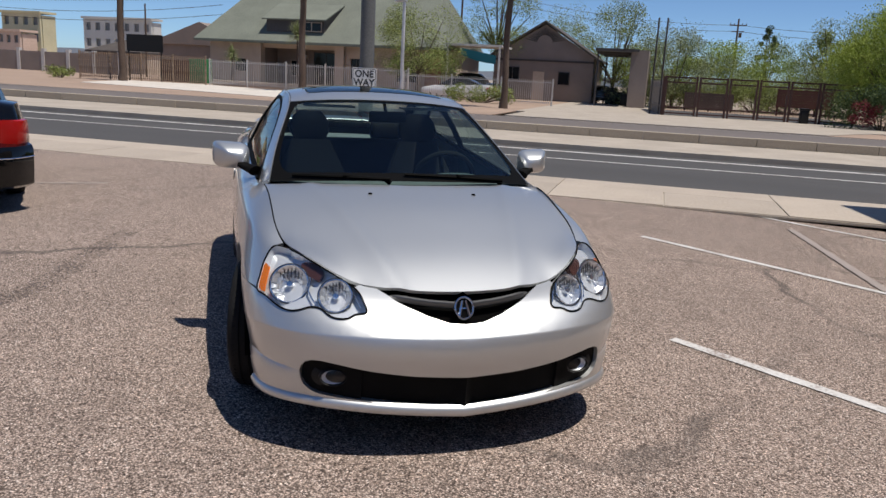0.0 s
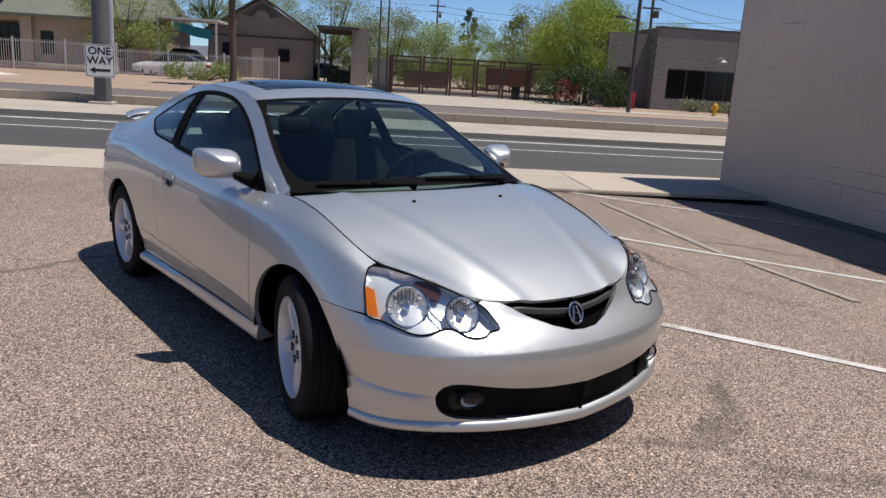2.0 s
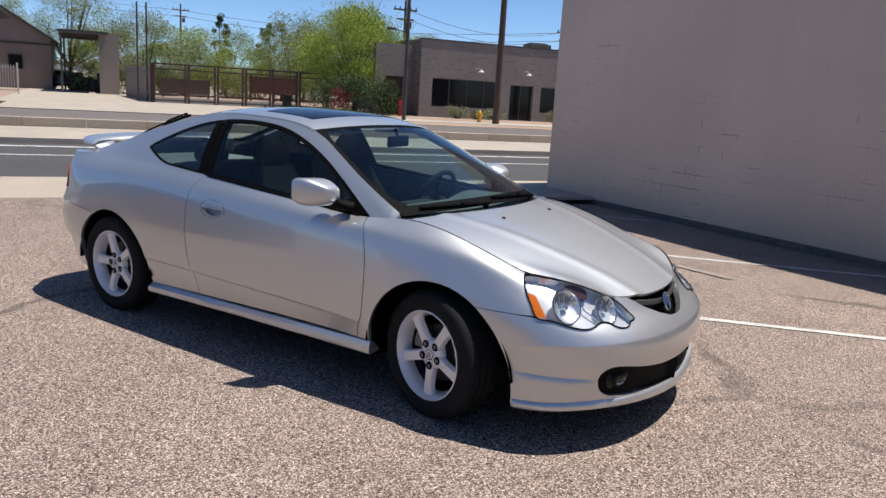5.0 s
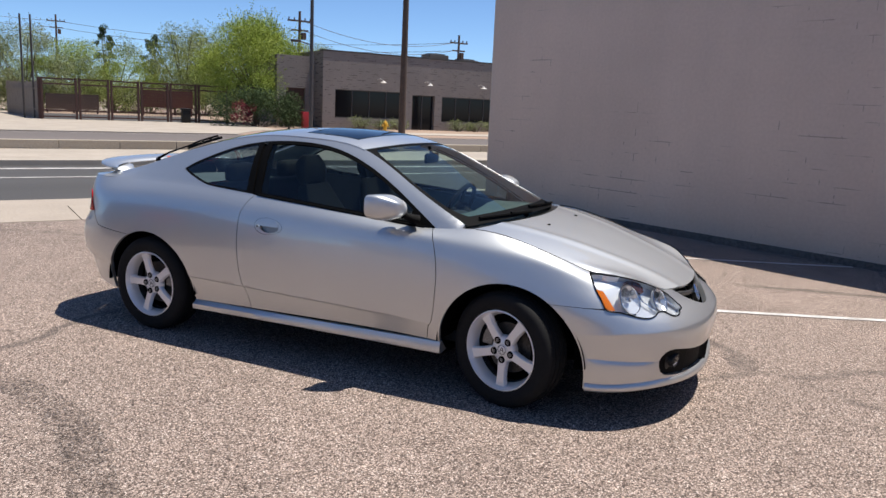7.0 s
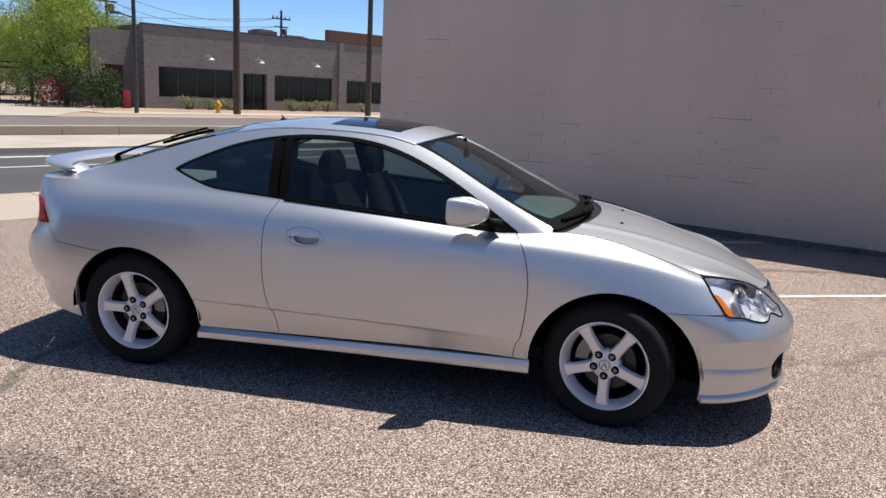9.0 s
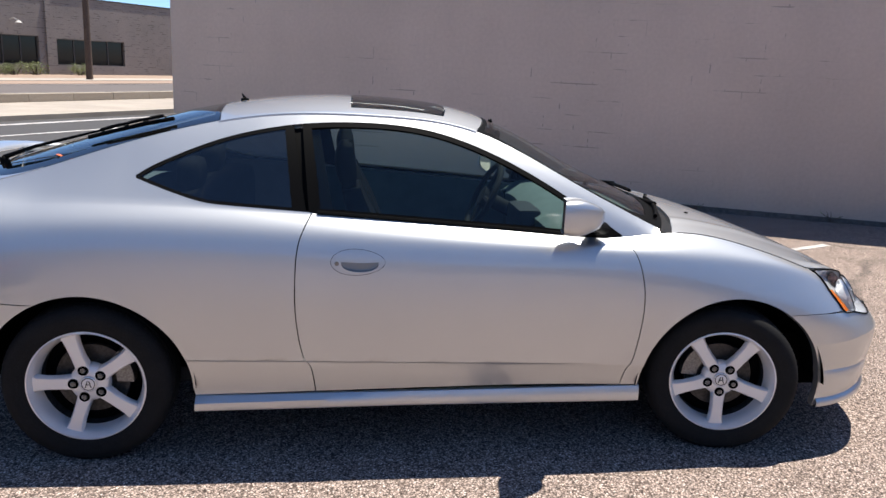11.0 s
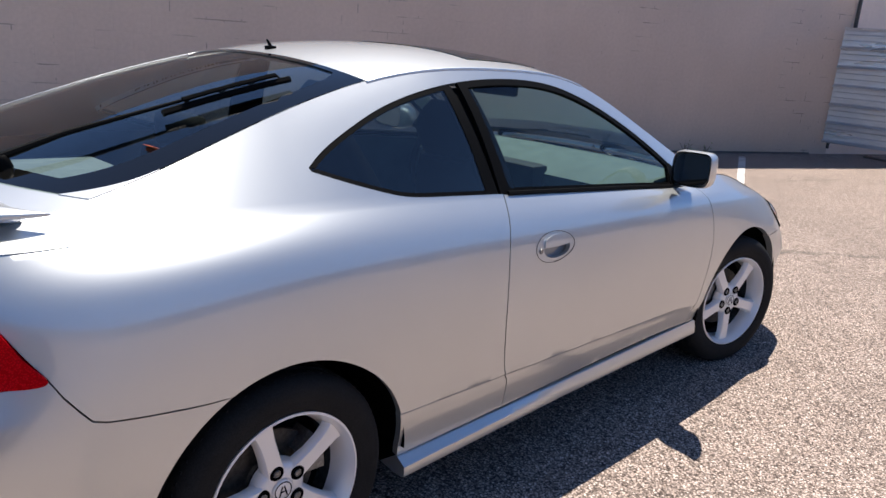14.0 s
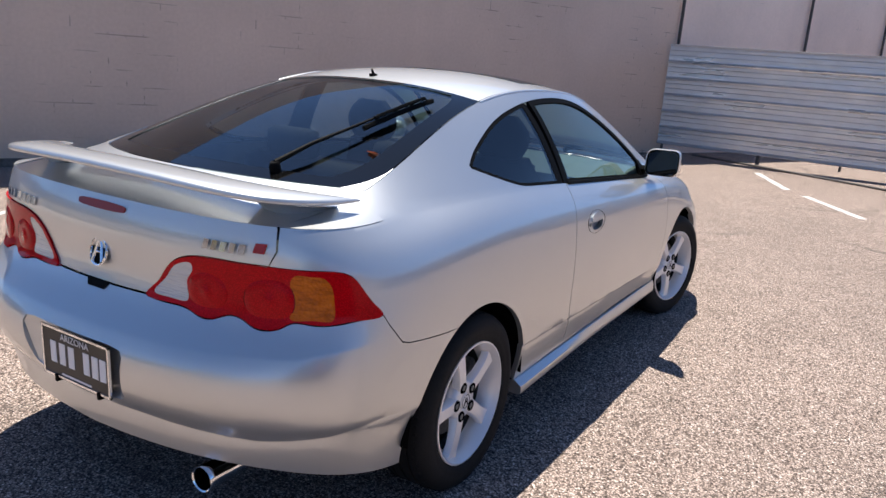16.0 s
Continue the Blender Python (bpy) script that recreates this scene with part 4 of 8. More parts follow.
def b_pillar(bm, s):
    lo, hi = .985, 1.312
    patch(bm, upper, [(pillar_x(lo, -.05), lo), (pillar_x(lo, .10), lo), (pillar_x(hi, .09), hi - .01), (pillar_x(hi, -.045), hi - .022)], [], .03, s, 0, -.016)


both("b_pillar", b_pillar, SEAL, "black door pillar")
both("door_window", lambda bm, s: patch(bm, upper, DOOR_PANE, [], .035, s, 0, -.008), GLASS, "green-tinted door window")
both("quarter_window", lambda bm, s: patch(bm, upper, QUARTER_PANE, [], .035, s, 0, -.004), GLASS_DARK, "dark-tinted rear quarter window")


def belt_strip(bm, s):
    xs = np.linspace(-.43, .74, 30)
    y, z = belt(xs)
    tube(bm, [(a, s * (b - .001), c + .004) for a, b, c in zip(xs, y, z)], .008, 6)


both("belt_moulding", belt_strip, SEAL, "black belt moulding")


def rail_strip(bm, s):
    ps = np.linspace(2.02, 4.98, 40)
    tube(bm, [(float(_rx(p)), s * float(_ry(p)), float(_rz(p)) - .004) for p in ps], .0065, 8)


both("roof_moulding", rail_strip, PAINT, "silver roof joint moulding")


# ---- wheels ----
def build_wheel(s, x):
    turn = radians(180 if x < 0 else 270)
    hub = new("wheel")
    hub.parent = car
    hub.location = (x, s * .745, .310)
    hub.rotation_euler = (0, 0, radians(-13 if x > 0 else 0))      # steered to the right
    rot = Matrix.Rotation(radians(90 if s < 0 else -90), 4, "X")       # local z outward
    R = .316
    # tyre
    bm = bmesh.new()
    prof = [(.214, -.088), (.226, -.098), (.255, -.104), (.285, -.101), (.303, -.090), (.3115, -.074), (.3155, -.052), (.3155, -.046), (.309, -.045), (.309, -.038), (.316, -.037), (.316, -.005), (.309, -.004), (.309, .004), (.316, .005), (.316, .037), (.309, .038), (.309, .045), (.3155, .046), (.3155, .052), (.3115, .074), (.303, .090), (.285, .101), (.258, .104), (.252, .1015), (.246, .1025), (.229, .098), (.214, .088)]
    lathe(bm, prof, 96, rot)
    for k in range(72):                           # shoulder sipes
        a = 2 * math.pi * k / 72
        for h in (-.064, .064):
            box(bm, .303, .3135, -.0035, .0035, h - .014, h + .014, m=rot @ Matrix.Rotation(a, 4, "Z") @ Matrix.Rotation(.35 * (1 if h > 0 else -1), 4, "X"))
    part("tyre", bm, RUBBER, hub, "black rubber tyre")
    # rim barrel and lip; the deep part's colour holds brake dust and shade
    bm = bmesh.new()
    lathe(bm, [(.189, .022), (.202, .055), (.206, .070), (.212, .080), (.2185, .090), (.219, .096), (.213, .0975), (.208, .088), (.201, .074), (.195, .055), (.187, .022)], 80, rot, mat=0)
    lathe(bm, [(.187, .022), (.186, -.06), (.207, -.085), (.212, -.092), (.219, -.088), (.214, -.075), (.198, -.06), (.189, .022)], 80, rot, mat=1)
    part("rim", bm, [ALLOY, DUST_SHADE], hub, "silver alloy rim, inner barrel darkened for dust and shade")
    # five tapered spokes
    for k in range(5):
        bm = bmesh.new()
        sec = []
        for r, hw, top, thick in ((.038, .030, .066, .034), (.070, .0255, .070, .030), (.110, .0235, .073, .026), (.155, .0245, .074, .024), (.188, .0285, .073, .026), (.205, .036, .072, .030)):
            b = .005
            sec.append([bm.verts.new(rot @ Matrix.Rotation(2 * math.pi * k / 5 + turn, 4, "Z") @ Vector((r, y, h))) for y, h in
                        ((-hw - .004, top - thick), (-hw, top - b), (-hw + b * .9, top), (hw - b * .9, top), (hw, top - b), (hw + .004, top - thick))])
        for a, c in zip(sec, sec[1:]):
            for i in range(6):
                bm.faces.new((a[i], a[(i + 1) % 6], c[(i + 1) % 6], c[i]))
        bm.faces.new(sec[0][::-1])
        bm.faces.new(sec[-1])
        bmesh.ops.recalc_face_normals(bm, faces=bm.faces[:])
        part("spoke", bm, ALLOY, hub)
    # hub, lugs and cap; black rings paint the shade of the lug bores
    bm = bmesh.new()
    lathe(bm, [(0, .064), (.030, .064), (.034, .069), (.062, .067), (.072, .058), (.076, .030)], 40, rot)
    part("hub", bm, ALLOY, hub)
    for k in range(5):
        a = 2 * math.pi * k / 5 + turn
        bm = bmesh.new()
        off = Matrix.Translation((.056 * math.cos(a), .056 * math.sin(a), 0))
        lathe(bm, [(0, .0725), (.0080, .0725), (.0100, .0700), (.0100, .066)], 6, rot @ off, mat=0)
        lathe(bm, [(.0100, .0712), (.0190, .0716), (.0205, .0675)], 20, rot @ off, mat=1)
        part("lug_nut", bm, [STEEL, DARK], hub)
    bm = bmesh.new()
    lathe(bm, [(0, .074), (.024, .0735), (.0285, .071), (.029, .064)], 32, rot, mat=0)
    lathe(bm, [(.0225, .0739), (.0255, .0739)], 32, rot, mat=1)
    tube(bm, [rot @ Vector((-.011, -.014, .0745)), rot @ Vector((-.003, .013, .0745))], .0018, 6, mat=1)
    tube(bm, [rot @ Vector((.011, -.014, .0745)), rot @ Vector((.003, .013, .0745))], .0018, 6, mat=1)
    tube(bm, [rot @ Vector((-.006, -.002, .0745)), rot @ Vector((.006, -.002, .0745))], .0016, 6, mat=1)
    part("centre_cap", bm, [ALLOY, DARK], hub, "silver centre cap with a dark ring")
    # brake disc and caliper
    bm = bmesh.new()
    lathe(bm, [(.04, .012), (.065, .014), (.070, .006), (.138, .006), (.140, -.004), (.138, -.016), (.06, -.016)], 48, rot)
    part("brake_disc", bm, DISC, hub, "steel brake disc darkened for dust and shade")
    # black disc added behind the brake so the spoke gaps read as shade
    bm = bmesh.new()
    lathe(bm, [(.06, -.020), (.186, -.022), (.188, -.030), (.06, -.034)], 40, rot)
    part("dust_shield", bm, DARK, hub, "black disc added behind the spokes to darken the gaps")
    bm = bmesh.new()
    a = np.linspace(-.45, .45, 9) + (2.7 if x > 0 else .4)
    prism(bm, [(.158 * math.cos(t), .158 * math.sin(t)) for t in a] + [(.095 * math.cos(t), .095 * math.sin(t)) for t in a[::-1]], -.03, .032, rot)
    bmesh.ops.recalc_face_normals(bm, faces=bm.faces[:])
    part("caliper", bm, STEEL, hub, "grey brake caliper")
    return hub


for _s in (-1, 1):
    for _x in (1.285, -1.285):
        build_wheel(_s, _x)


def build_liner(bm, s):
    """Black wheel house."""
    for xc, pts in ((LINER_X, [p for p in (ARCH_F if LINER_X > 0 else ARCH_R) if p[1] > .285]),):
        prev = None
        for x, z in pts:
            x2, z2 = xc + (x - xc) * 1.03, .31 + (z - .31) * 1.03
            row = [bm.verts.new((x2, s * y, z2)) for y in (.835, .78, .50)]
            if prev:
                for a in range(2):
                    bm.faces.new((prev[a], prev[a + 1], row[a + 1], row[a]))
            prev = row
        row = [bm.verts.new((xc + (x - xc) * 1.03, s * .50, .31 + (z - .31) * 1.03)) for x, z in pts]
        bm.faces.new(row)


# liners coloured near-black so that the arches read as deep shade
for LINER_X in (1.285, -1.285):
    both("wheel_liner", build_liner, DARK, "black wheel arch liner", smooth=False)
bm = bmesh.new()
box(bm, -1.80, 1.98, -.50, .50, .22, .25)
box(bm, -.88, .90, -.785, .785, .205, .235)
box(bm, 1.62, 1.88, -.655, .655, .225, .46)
# unseen plates added in nose and tail; they block sun leaking through seams
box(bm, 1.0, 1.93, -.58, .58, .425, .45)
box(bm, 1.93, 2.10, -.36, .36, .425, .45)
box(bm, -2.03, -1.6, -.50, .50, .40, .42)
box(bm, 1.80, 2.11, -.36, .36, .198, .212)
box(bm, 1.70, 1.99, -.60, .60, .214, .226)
part("underbody", bm, DARK, car, "dark underbody with added inner plates that stop stray sun", smooth=False)


# ---- lamps ----
def offset_surface(base, d):
    def f(q):
        q = np.asarray(q, float)
        e = 2e-3
        n = np.cross(base(q + [e, 0]) - base(q - [e, 0]), base(q + [0, e]) - base(q - [0, e]))
        n /= np.maximum(np.linalg.norm(n, axis=1), 1e-9)[:, None]
        p = base(q)
        n *= np.sign(np.sum(n * (p - [0, 0, .6]) * [1, 1, .5], 1))[:, None]
        return p + n * d
    return f


def frame_at(y, z, rng, d=0.0):
    """A pose on the nose or tail whose local z points out of the body."""
    q = np.array(on_flank([(y, z)], "yz", rng))
    e = 4e-3
    n = np.cross(flank(q + [e, 0])[0] - flank(q - [e, 0])[0], flank(q + [0, e])[0] - flank(q - [0, e])[0])
    n = Vector(n).normalized()
    p = Vector(flank(q)[0])
    if n.dot(p - Vector((0, 0, .6))) < 0:
        n = -n
    return p, n


def pose_on(p, n, s):
    p, n = Vector((p[0], s * p[1], p[2])), Vector((n[0], s * n[1], n[2]))
    return Matrix.Translation(p) @ n.to_track_quat("Z", "Y").to_matrix().to_4x4()


LAMP_CHROME = Mat("lamp_housing", (.78, .80, .82), .22, .50).m
LAMP_BEZEL = Mat("lamp_bezel", (.62, .64, .66), .35, .35).m
_m = Mat("lamp_bowl", (.80, .82, .84), .16, .70)
_m.bump(_m.noise(70, 2), .7, .004)
LAMP_BOWL = _m.m
AMBER_SIDE = Mat("amber_reflector", (.66, .16, .006), .12, Specular_IOR_Level=.3).m
SIGNAL = Mat("brown_signal_filter", (.085, .035, .028), .25, .35).m
FOG_BOWL = Mat("fog_bowl", (.86, .87, .88), .30, .15).m
LAMP_DARK = Mat("dark_lamp_slot", (.05, .055, .06), .3, .5).m
for _s in (-1, 1):
    lamp = new("headlight")
    lamp.parent = car
    bm = bmesh.new()
    patch(bm, flank, HL_s, [], .03, _s, .0, .004)
    lens = part("lens", bm, LENS, lamp, "clear headlight lens")
    lens.visible_shadow = False
    bm = bmesh.new()
    patch(bm, offset_surface(flank, -.034), HL_s, [], .03, _s, .0)
    part("housing", bm, LAMP_CHROME, lamp, "bright reflector housing")
    bm = bmesh.new()                                  # skirt from the housing to the lens
    a, b = flank(HL_s), offset_surface(flank, -.035)(HL_s)
    ra = [bm.verts.new((p[0], _s * p[1], p[2])) for p in a]
    rb = [bm.verts.new((p[0], _s * p[1], p[2])) for p in b]
    for i in range(len(ra)):
        bm.faces.new((ra[i], ra[(i + 1) % len(ra)], rb[(i + 1) % len(rb)], rb[i]))
    part("bezel", bm, LAMP_BEZEL, lamp)
    for yy, zz, rr in ((.667, .650, .074), (.497, .628, .063)):
        p, n = frame_at(yy, zz, NOSE)
        n = (Vector(n) * .55 + Vector((1, .12, 0)) * .45).normalized()
        m_ = pose_on(p - n * .004, n, _s)
        bm = bmesh.new()                              # stepped facets of the bowl, each tilted its own way
        rnd = random.Random(7)
        for r0, r1, z0, z1, seg in ((.22, .48, -.036, -.030, 10), (.48, .74, -.028, -.020, 14), (.74, 1.0, -.018, -.004, 18)):
            for k in range(seg):
                a0, a1 = 2 * math.pi * k / seg, 2 * math.pi * (k + .96) / seg
                j = rnd.uniform(-.006, .006)
                bm.faces.new([bm.verts.new(m_ @ Vector((rr * r * math.cos(a), rr * r * math.sin(a), z))) for r, a, z in ((r0, a0, z0 + j), (r1, a0, z1 + j), (r1, a1, z1 - j), (r0, a1, z0 - j))])
        lathe(bm, [(0, -.042), (rr * .5, -.040), (rr * 1.0, -.016), (rr * 1.02, -.002)], 30, m_, 1)
        bowl = part("reflector", bm, [LAMP_BOWL, LAMP_BEZEL], lamp, "round faceted chrome reflector bowl", smooth=False)
        for r, w, mat_ in ((1.03, .0032, CHROME), (1.10, .0020, LAMP_DARK), (.60, .0012, LAMP_BEZEL)):
            bm = bmesh.new()
            tube(bm, [m_ @ Vector((rr * r * math.cos(a), rr * r * math.sin(a), -.001 if r > 1 else -.022)) for a in np.linspace(0, 2 * math.pi, 41)], w, 6, cap=False)
            part("reflector_ring", bm, mat_, bowl)
        bm = bmesh.new()
        lathe(bm, [(0, -.004), (.011, -.006), (.014, -.012), (.014, -.034)], 20, m_)
        part("bulb_shield", bm, CHROME, bowl)
        bm = bmesh.new()                              # dark upright slots over the upper half
        for k in range(7):
            x = (k - 3) * rr * .20
            h = math.sqrt(max(.0, (rr * .86) ** 2 - x * x))
            up = m_.inverted().to_3x3() @ Vector((0, 0, 1))
            up = Vector((up.x, up.y, 0)).normalized()
            side = Vector((-up.y, up.x, 0))
            a, b = up * (rr * .34) + side * x, up * h + side * x
            tube(bm, [m_ @ Vector((a.x, a.y, -.021)), m_ @ Vector((b.x, b.y, -.010))], rr * .032, 4)
        part("reflector_slot", bm, LAMP_DARK, bowl)
    bm = bmesh.new()
    patch(bm, offset_surface(flank, -.012), smooth_path(uv([(.618, .722), (.604, .730), (.540, .706), (.545, .690), (.562, .675), (.588, .684), (.618, .706)], "yz", NOSE), 36, True), [], .02, _s, .02)
    part("signal_filter", bm, SIGNAL, lamp, "brown turn signal filter between the bowls")
    for a, b in (((.588, .684), (.600, .640)), ((.600, .640), (.575, .600)), ((.432, .650), (.405, .600))):
        bm = bmesh.new()
        tube(bm, [(q[0], _s * q[1], q[2]) for q in offset_surface(flank, -.016)(np.linspace(*uv([a, b], "yz", NOSE), 8))], .0035, 6)
        part("housing_rib", bm, CHROME, lamp)
    amber = uv([(.783, .612), (.781, .622), (.767, .676), (.751, .699), (.738, .690), (.749, .655), (.764, .607), (.774, .606)], "yz", NOSE)
    bm = bmesh.new()
    patch(bm, offset_surface(flank, -.004), amber, [], .02, _s, .006)
    part("side_marker", bm, AMBER_SIDE, lamp, "amber side reflector")
    bm = bmesh.new()
    tube(bm, [(p[0], _s * p[1], p[2]) for p in np.vstack([offset_surface(flank, .003)(HL_s), offset_surface(flank, .003)(HL_s[:1])])], .0036, 6, cap=False)
    part("seal", bm, SEAL, lamp)

DARK_RED = Mat("dark_red_edge", (.12, .002, .003), .2).m
for _s in (-1, 1):
    lamp = new("taillight")
    lamp.parent = car
    white = smooth_path(uv([(.240, .753), (.276, .809), (.317, .853), (.366, .866), (.372, .852), (.350, .812), (.351, .753), (.294, .752)], "yz", TAIL), 40, True)
    amber = smooth_path(uv([(.651, .755), (.657, .802), (.645, .852), (.655, .872), (.685, .872), (.716, .867), (.727, .852), (.739, .797), (.743, .756), (.704, .753)], "yz", TAIL), 40, True)
    bm = bmesh.new()
    patch(bm, flank, TL_s, [white, amber], .018, _s, .02, .006)
    lens = part("lens", bm, RED_LENS, lamp, "glossy red lens")
    bm = bmesh.new()
    patch(bm, flank, white, [], .02, _s, .01, .005)
    part("reverse_lens", bm, WHITE_LENS, lamp, "clear ribbed reverse lens")
    bm = bmesh.new()
    patch(bm, flank, amber, [], .02, _s, .01, .0055)
    part("signal_lens", bm, AMBER_LENS, lamp, "amber ribbed signal lens")
    for yy, zz, rr in ((.417, .793, .068), (.595, .797, .072)):
        p, n = frame_at(yy, zz, TAIL)
        bm = bmesh.new()
        m = pose_on(p, n, _s)
        lathe(bm, [(0, .0145), (rr * .16, .0142), (rr * .18, .0132), (rr * .5, .0128), (rr * .78, .0105), (rr * .80, .0098), (rr * .92, .0072), (rr * .98, .003), (rr, -.006)], 40, m)
        part("round_lens", bm, RED_LENS, lens, "round red lamp lens")
        bm = bmesh.new()
        tube(bm, [m @ Vector((rr * .985 * math.cos(a), rr * .985 * math.sin(a), .003)) for a in np.linspace(0, 2 * math.pi, 41)], .0010, 5, cap=False)
        part("lens_ring", bm, DARK_RED, lens)


# ---- outside fittings ----
def build_handle(bm, s):
    ring = uv([(-.272 + .103 * math.cos(a), .812 + .049 * math.sin(a) * (1 - .12 * math.cos(a))) for a in np.linspace(0, 2 * math.pi, 48)])
    p = offset_surface(flank, .001)(ring)
    tube(bm, [(q[0], s * q[1], q[2]) for q in p], .0008, 5, cap=False, mat=1)
    flap = uv([(-.196 - .138 * t, .8145) for t in np.linspace(0, 1, 12)] + [(-.265 - .069 * math.cos(a), .8150 + .035 * abs(math.sin(a)) ** .55) for a in np.linspace(0, math.pi, 22)[1:-1]])
    patch(bm, offset_surface(flank, .005), flap, [], .012, s, .016)
    key = offset_surface(flank, .001)(uv([(-.352, .806)]))[0]
    lathe(bm, [(0, .003), (.008, .003), (.009, 0)], 16, Matrix.Translation((key[0], s * key[1], key[2])) @ Matrix.Rotation(radians(-90 * s), 4, "X"), mat=2)


def build_cup(bm, s):
    cup = uv([(-.265 + (x + .265) * 1.02, .795 + (z - .795) * 1.03) for x, z in POCKET])
    patch(bm, offset_surface(flank, -.022), cup, [], .02, s, 0)
    a, b = flank(cup), offset_surface(flank, -.022)(cup)
    ra = [bm.verts.new((p[0], s * p[1], p[2])) for p in a]
    rb = [bm.verts.new((p[0], s * p[1], p[2])) for p in b]
    for i in range(len(ra)):
        bm.faces.new((ra[i], ra[(i + 1) % len(ra)], rb[(i + 1) % len(rb)], rb[i]))


# cup darker than the body paint, with the pocket's shade in its colour
GREY_CUP = Mat("shaded_cup", (.30, .308, .31), .35, .6).m
for _s, _door in zip((-1, 1), DOORS):
    bm = bmesh.new()
    build_handle(bm, _s)
    part("door_handle", bm, [PAINT, SEAL, STEEL], _door, "silver pull handle with key lock")
    bm = bmesh.new()
    build_cup(bm, _s)
    part("handle_cup", bm, GREY_CUP, _door)


def build_mirror(s):
    top = new("side_mirror")
    top.parent = car
    # housing: rounded shell, open towards the tail
    bm = bmesh.new()
    rows = []
    for t in np.linspace(0, 1, 9):                   # from the glass (rear) to the front
        x = .505 + .160 * t
        k = math.sqrt(max(0, 1 - (t * .99) ** 2.2))
        yc, zc = .884 - .030 * t, 1.013 - .006 * t
        b = 1 + .10 * math.sin(math.pi * min(1, t * 1.4))
        hy, hz = .090 * (0.30 + 0.70 * k) * b, .067 * (0.25 + 0.75 * k) * b
        ring = []
        for a in np.linspace(0, 2 * math.pi, 28, endpoint=False):
            c, d = math.cos(a), math.sin(a)
            e = .46
            ring.append(bm.verts.new((x - .022 * c * (1 - t), s * (yc + hy * math.copysign(abs(c) ** e, c)), zc + hz * math.copysign(abs(d) ** e, d) + .010 * c)))
        rows.append(ring)
    for a, b in zip(rows, rows[1:]):
        for i in range(28):
            bm.faces.new((a[i], a[(i + 1) % 28], b[(i + 1) % 28], b[i]))
    bm.faces.new(rows[-1])
    bmesh.ops.recalc_face_normals(bm, faces=bm.faces[:])
    part("shell", bm, PAINT, top, "silver mirror shell", angle=50)
    bm = bmesh.new()
    back = [bm.verts.new(v) for v in [(.512 - .020 * math.cos(a), s * (.884 + .083 * math.copysign(abs(math.cos(a)) ** .55, math.cos(a))), 1.013 + .060 * math.copysign(abs(math.sin(a)) ** .55, math.sin(a)) + .010 * math.cos(a)) for a in np.linspace(0, 2 * math.pi, 28, endpoint=False)]]
    bm.faces.new(back)
    part("mirror_glass", bm, Mat("mirror", grey(.75), .02, 1.0).m, top, "mirror glass")
    bm = bmesh.new()
    lo = [(.545, .800, .955), (.70, .800, .955), (.79, .752, .918), (.66, .752, .925)]
    tube(bm, [(.640, s * .83, .975), (.660, s * .79, .958), (.700, s * .752, .945)], [.034, .036, .045], 12, squash=.6)
    part("mirror_arm", bm, SEAL, top, "black mirror arm")
    bm = bmesh.new()
    sail = np.array([(.80, .911), (.668, .996), (.640, .978), (.640, float(belt(np.array([.64]))[1][0]) + .003)])
    patch(bm, upper, sail, [], .03, s, .01, .002)
    part("sail_panel", bm, SEAL, top)


for _s in (-1, 1):
    build_mirror(_s)

# windscreen wipers, cowl, nozzles, antenna
bm = bmesh.new()
for s in (-1, 1):
    outer = [(1.022 + .155 * (1 - (y / .715) ** 2), y) for y in np.linspace(0, .690, 14)] + [(.93 + .150 * (1 - (y / .70) ** 2.3), y) for y in np.linspace(.690, 0, 14)]
    patch(bm, lambda q: np.stack([q[:, 0], np.abs(q[:, 1]), .937 - .014 * (q[:, 1] / .7) ** 2 + .12 * (1.1 - q[:, 0]) * 0 - .006], 1), outer, [], .04, s, 0)
finish(bm, .001)
part("cowl", bm, BLACK, car, "black cowl below the windshield")


def on_glass(p, w):
    q = canopy(np.array([pc(p, abs(w))]))[0]
    return Vector((q[0], math.copysign(q[1], w), q[2]))


for piv, tip, mid in (((1.045, -.10), (.22, -.84), .075), ((1.02, .52), (.25, -.04), .10)):
    wip = new("windshield_wiper")
    wip.parent = car
    bm = bmesh.new()
    base = Vector((1.10, piv[1], .945)) if piv[1] < .3 else Vector((1.03, piv[1], .940))
    a = on_glass(mid, (piv[1] / .69 + tip[1]) / 2) + Vector((.012, 0, .018))
    tube(bm, [base, base + Vector((-.01, -.03, .018)), a], [.016, .012, .008], 8)
    part("arm", bm, SEAL, wip, "black wiper arm")
    bm = bmesh.new()
    pts = [on_glass(mid - .04 + .09 * t, (piv[1] / .69) * (1 - t) + tip[1] * t) + Vector((.008, 0, .009)) for t in np.linspace(0.02, 1, 10)]
    tube(bm, pts, .009, 6)
    part("blade", bm, SEAL, wip, "black wiper blade")
for y in (-.24, .28):
    bm = bmesh.new()
    lathe(bm, [(0, .007), (.008, .006), (.011, 0)], 12, Matrix.Translation((1.292, y, float(bonnet_top([(1.292, y)])[0][2]))))
    part("washer_nozzle", bm, SEAL, bonnet, "black washer nozzle")
bm = bmesh.new()
q = canopy(np.array([pc(4.80, .03)]))[0]
box(bm, -.018, .018, -.009, .009, -.004, .010, .003, Matrix.Translation((q[0], .02, q[2])))
tube(bm, [(q[0] + .002, .02, q[2] + .006), (q[0] - .014, .02, q[2] + .030)], [.007, .003], 8)
part("antenna_base", bm, SEAL, car, "short black antenna stub")

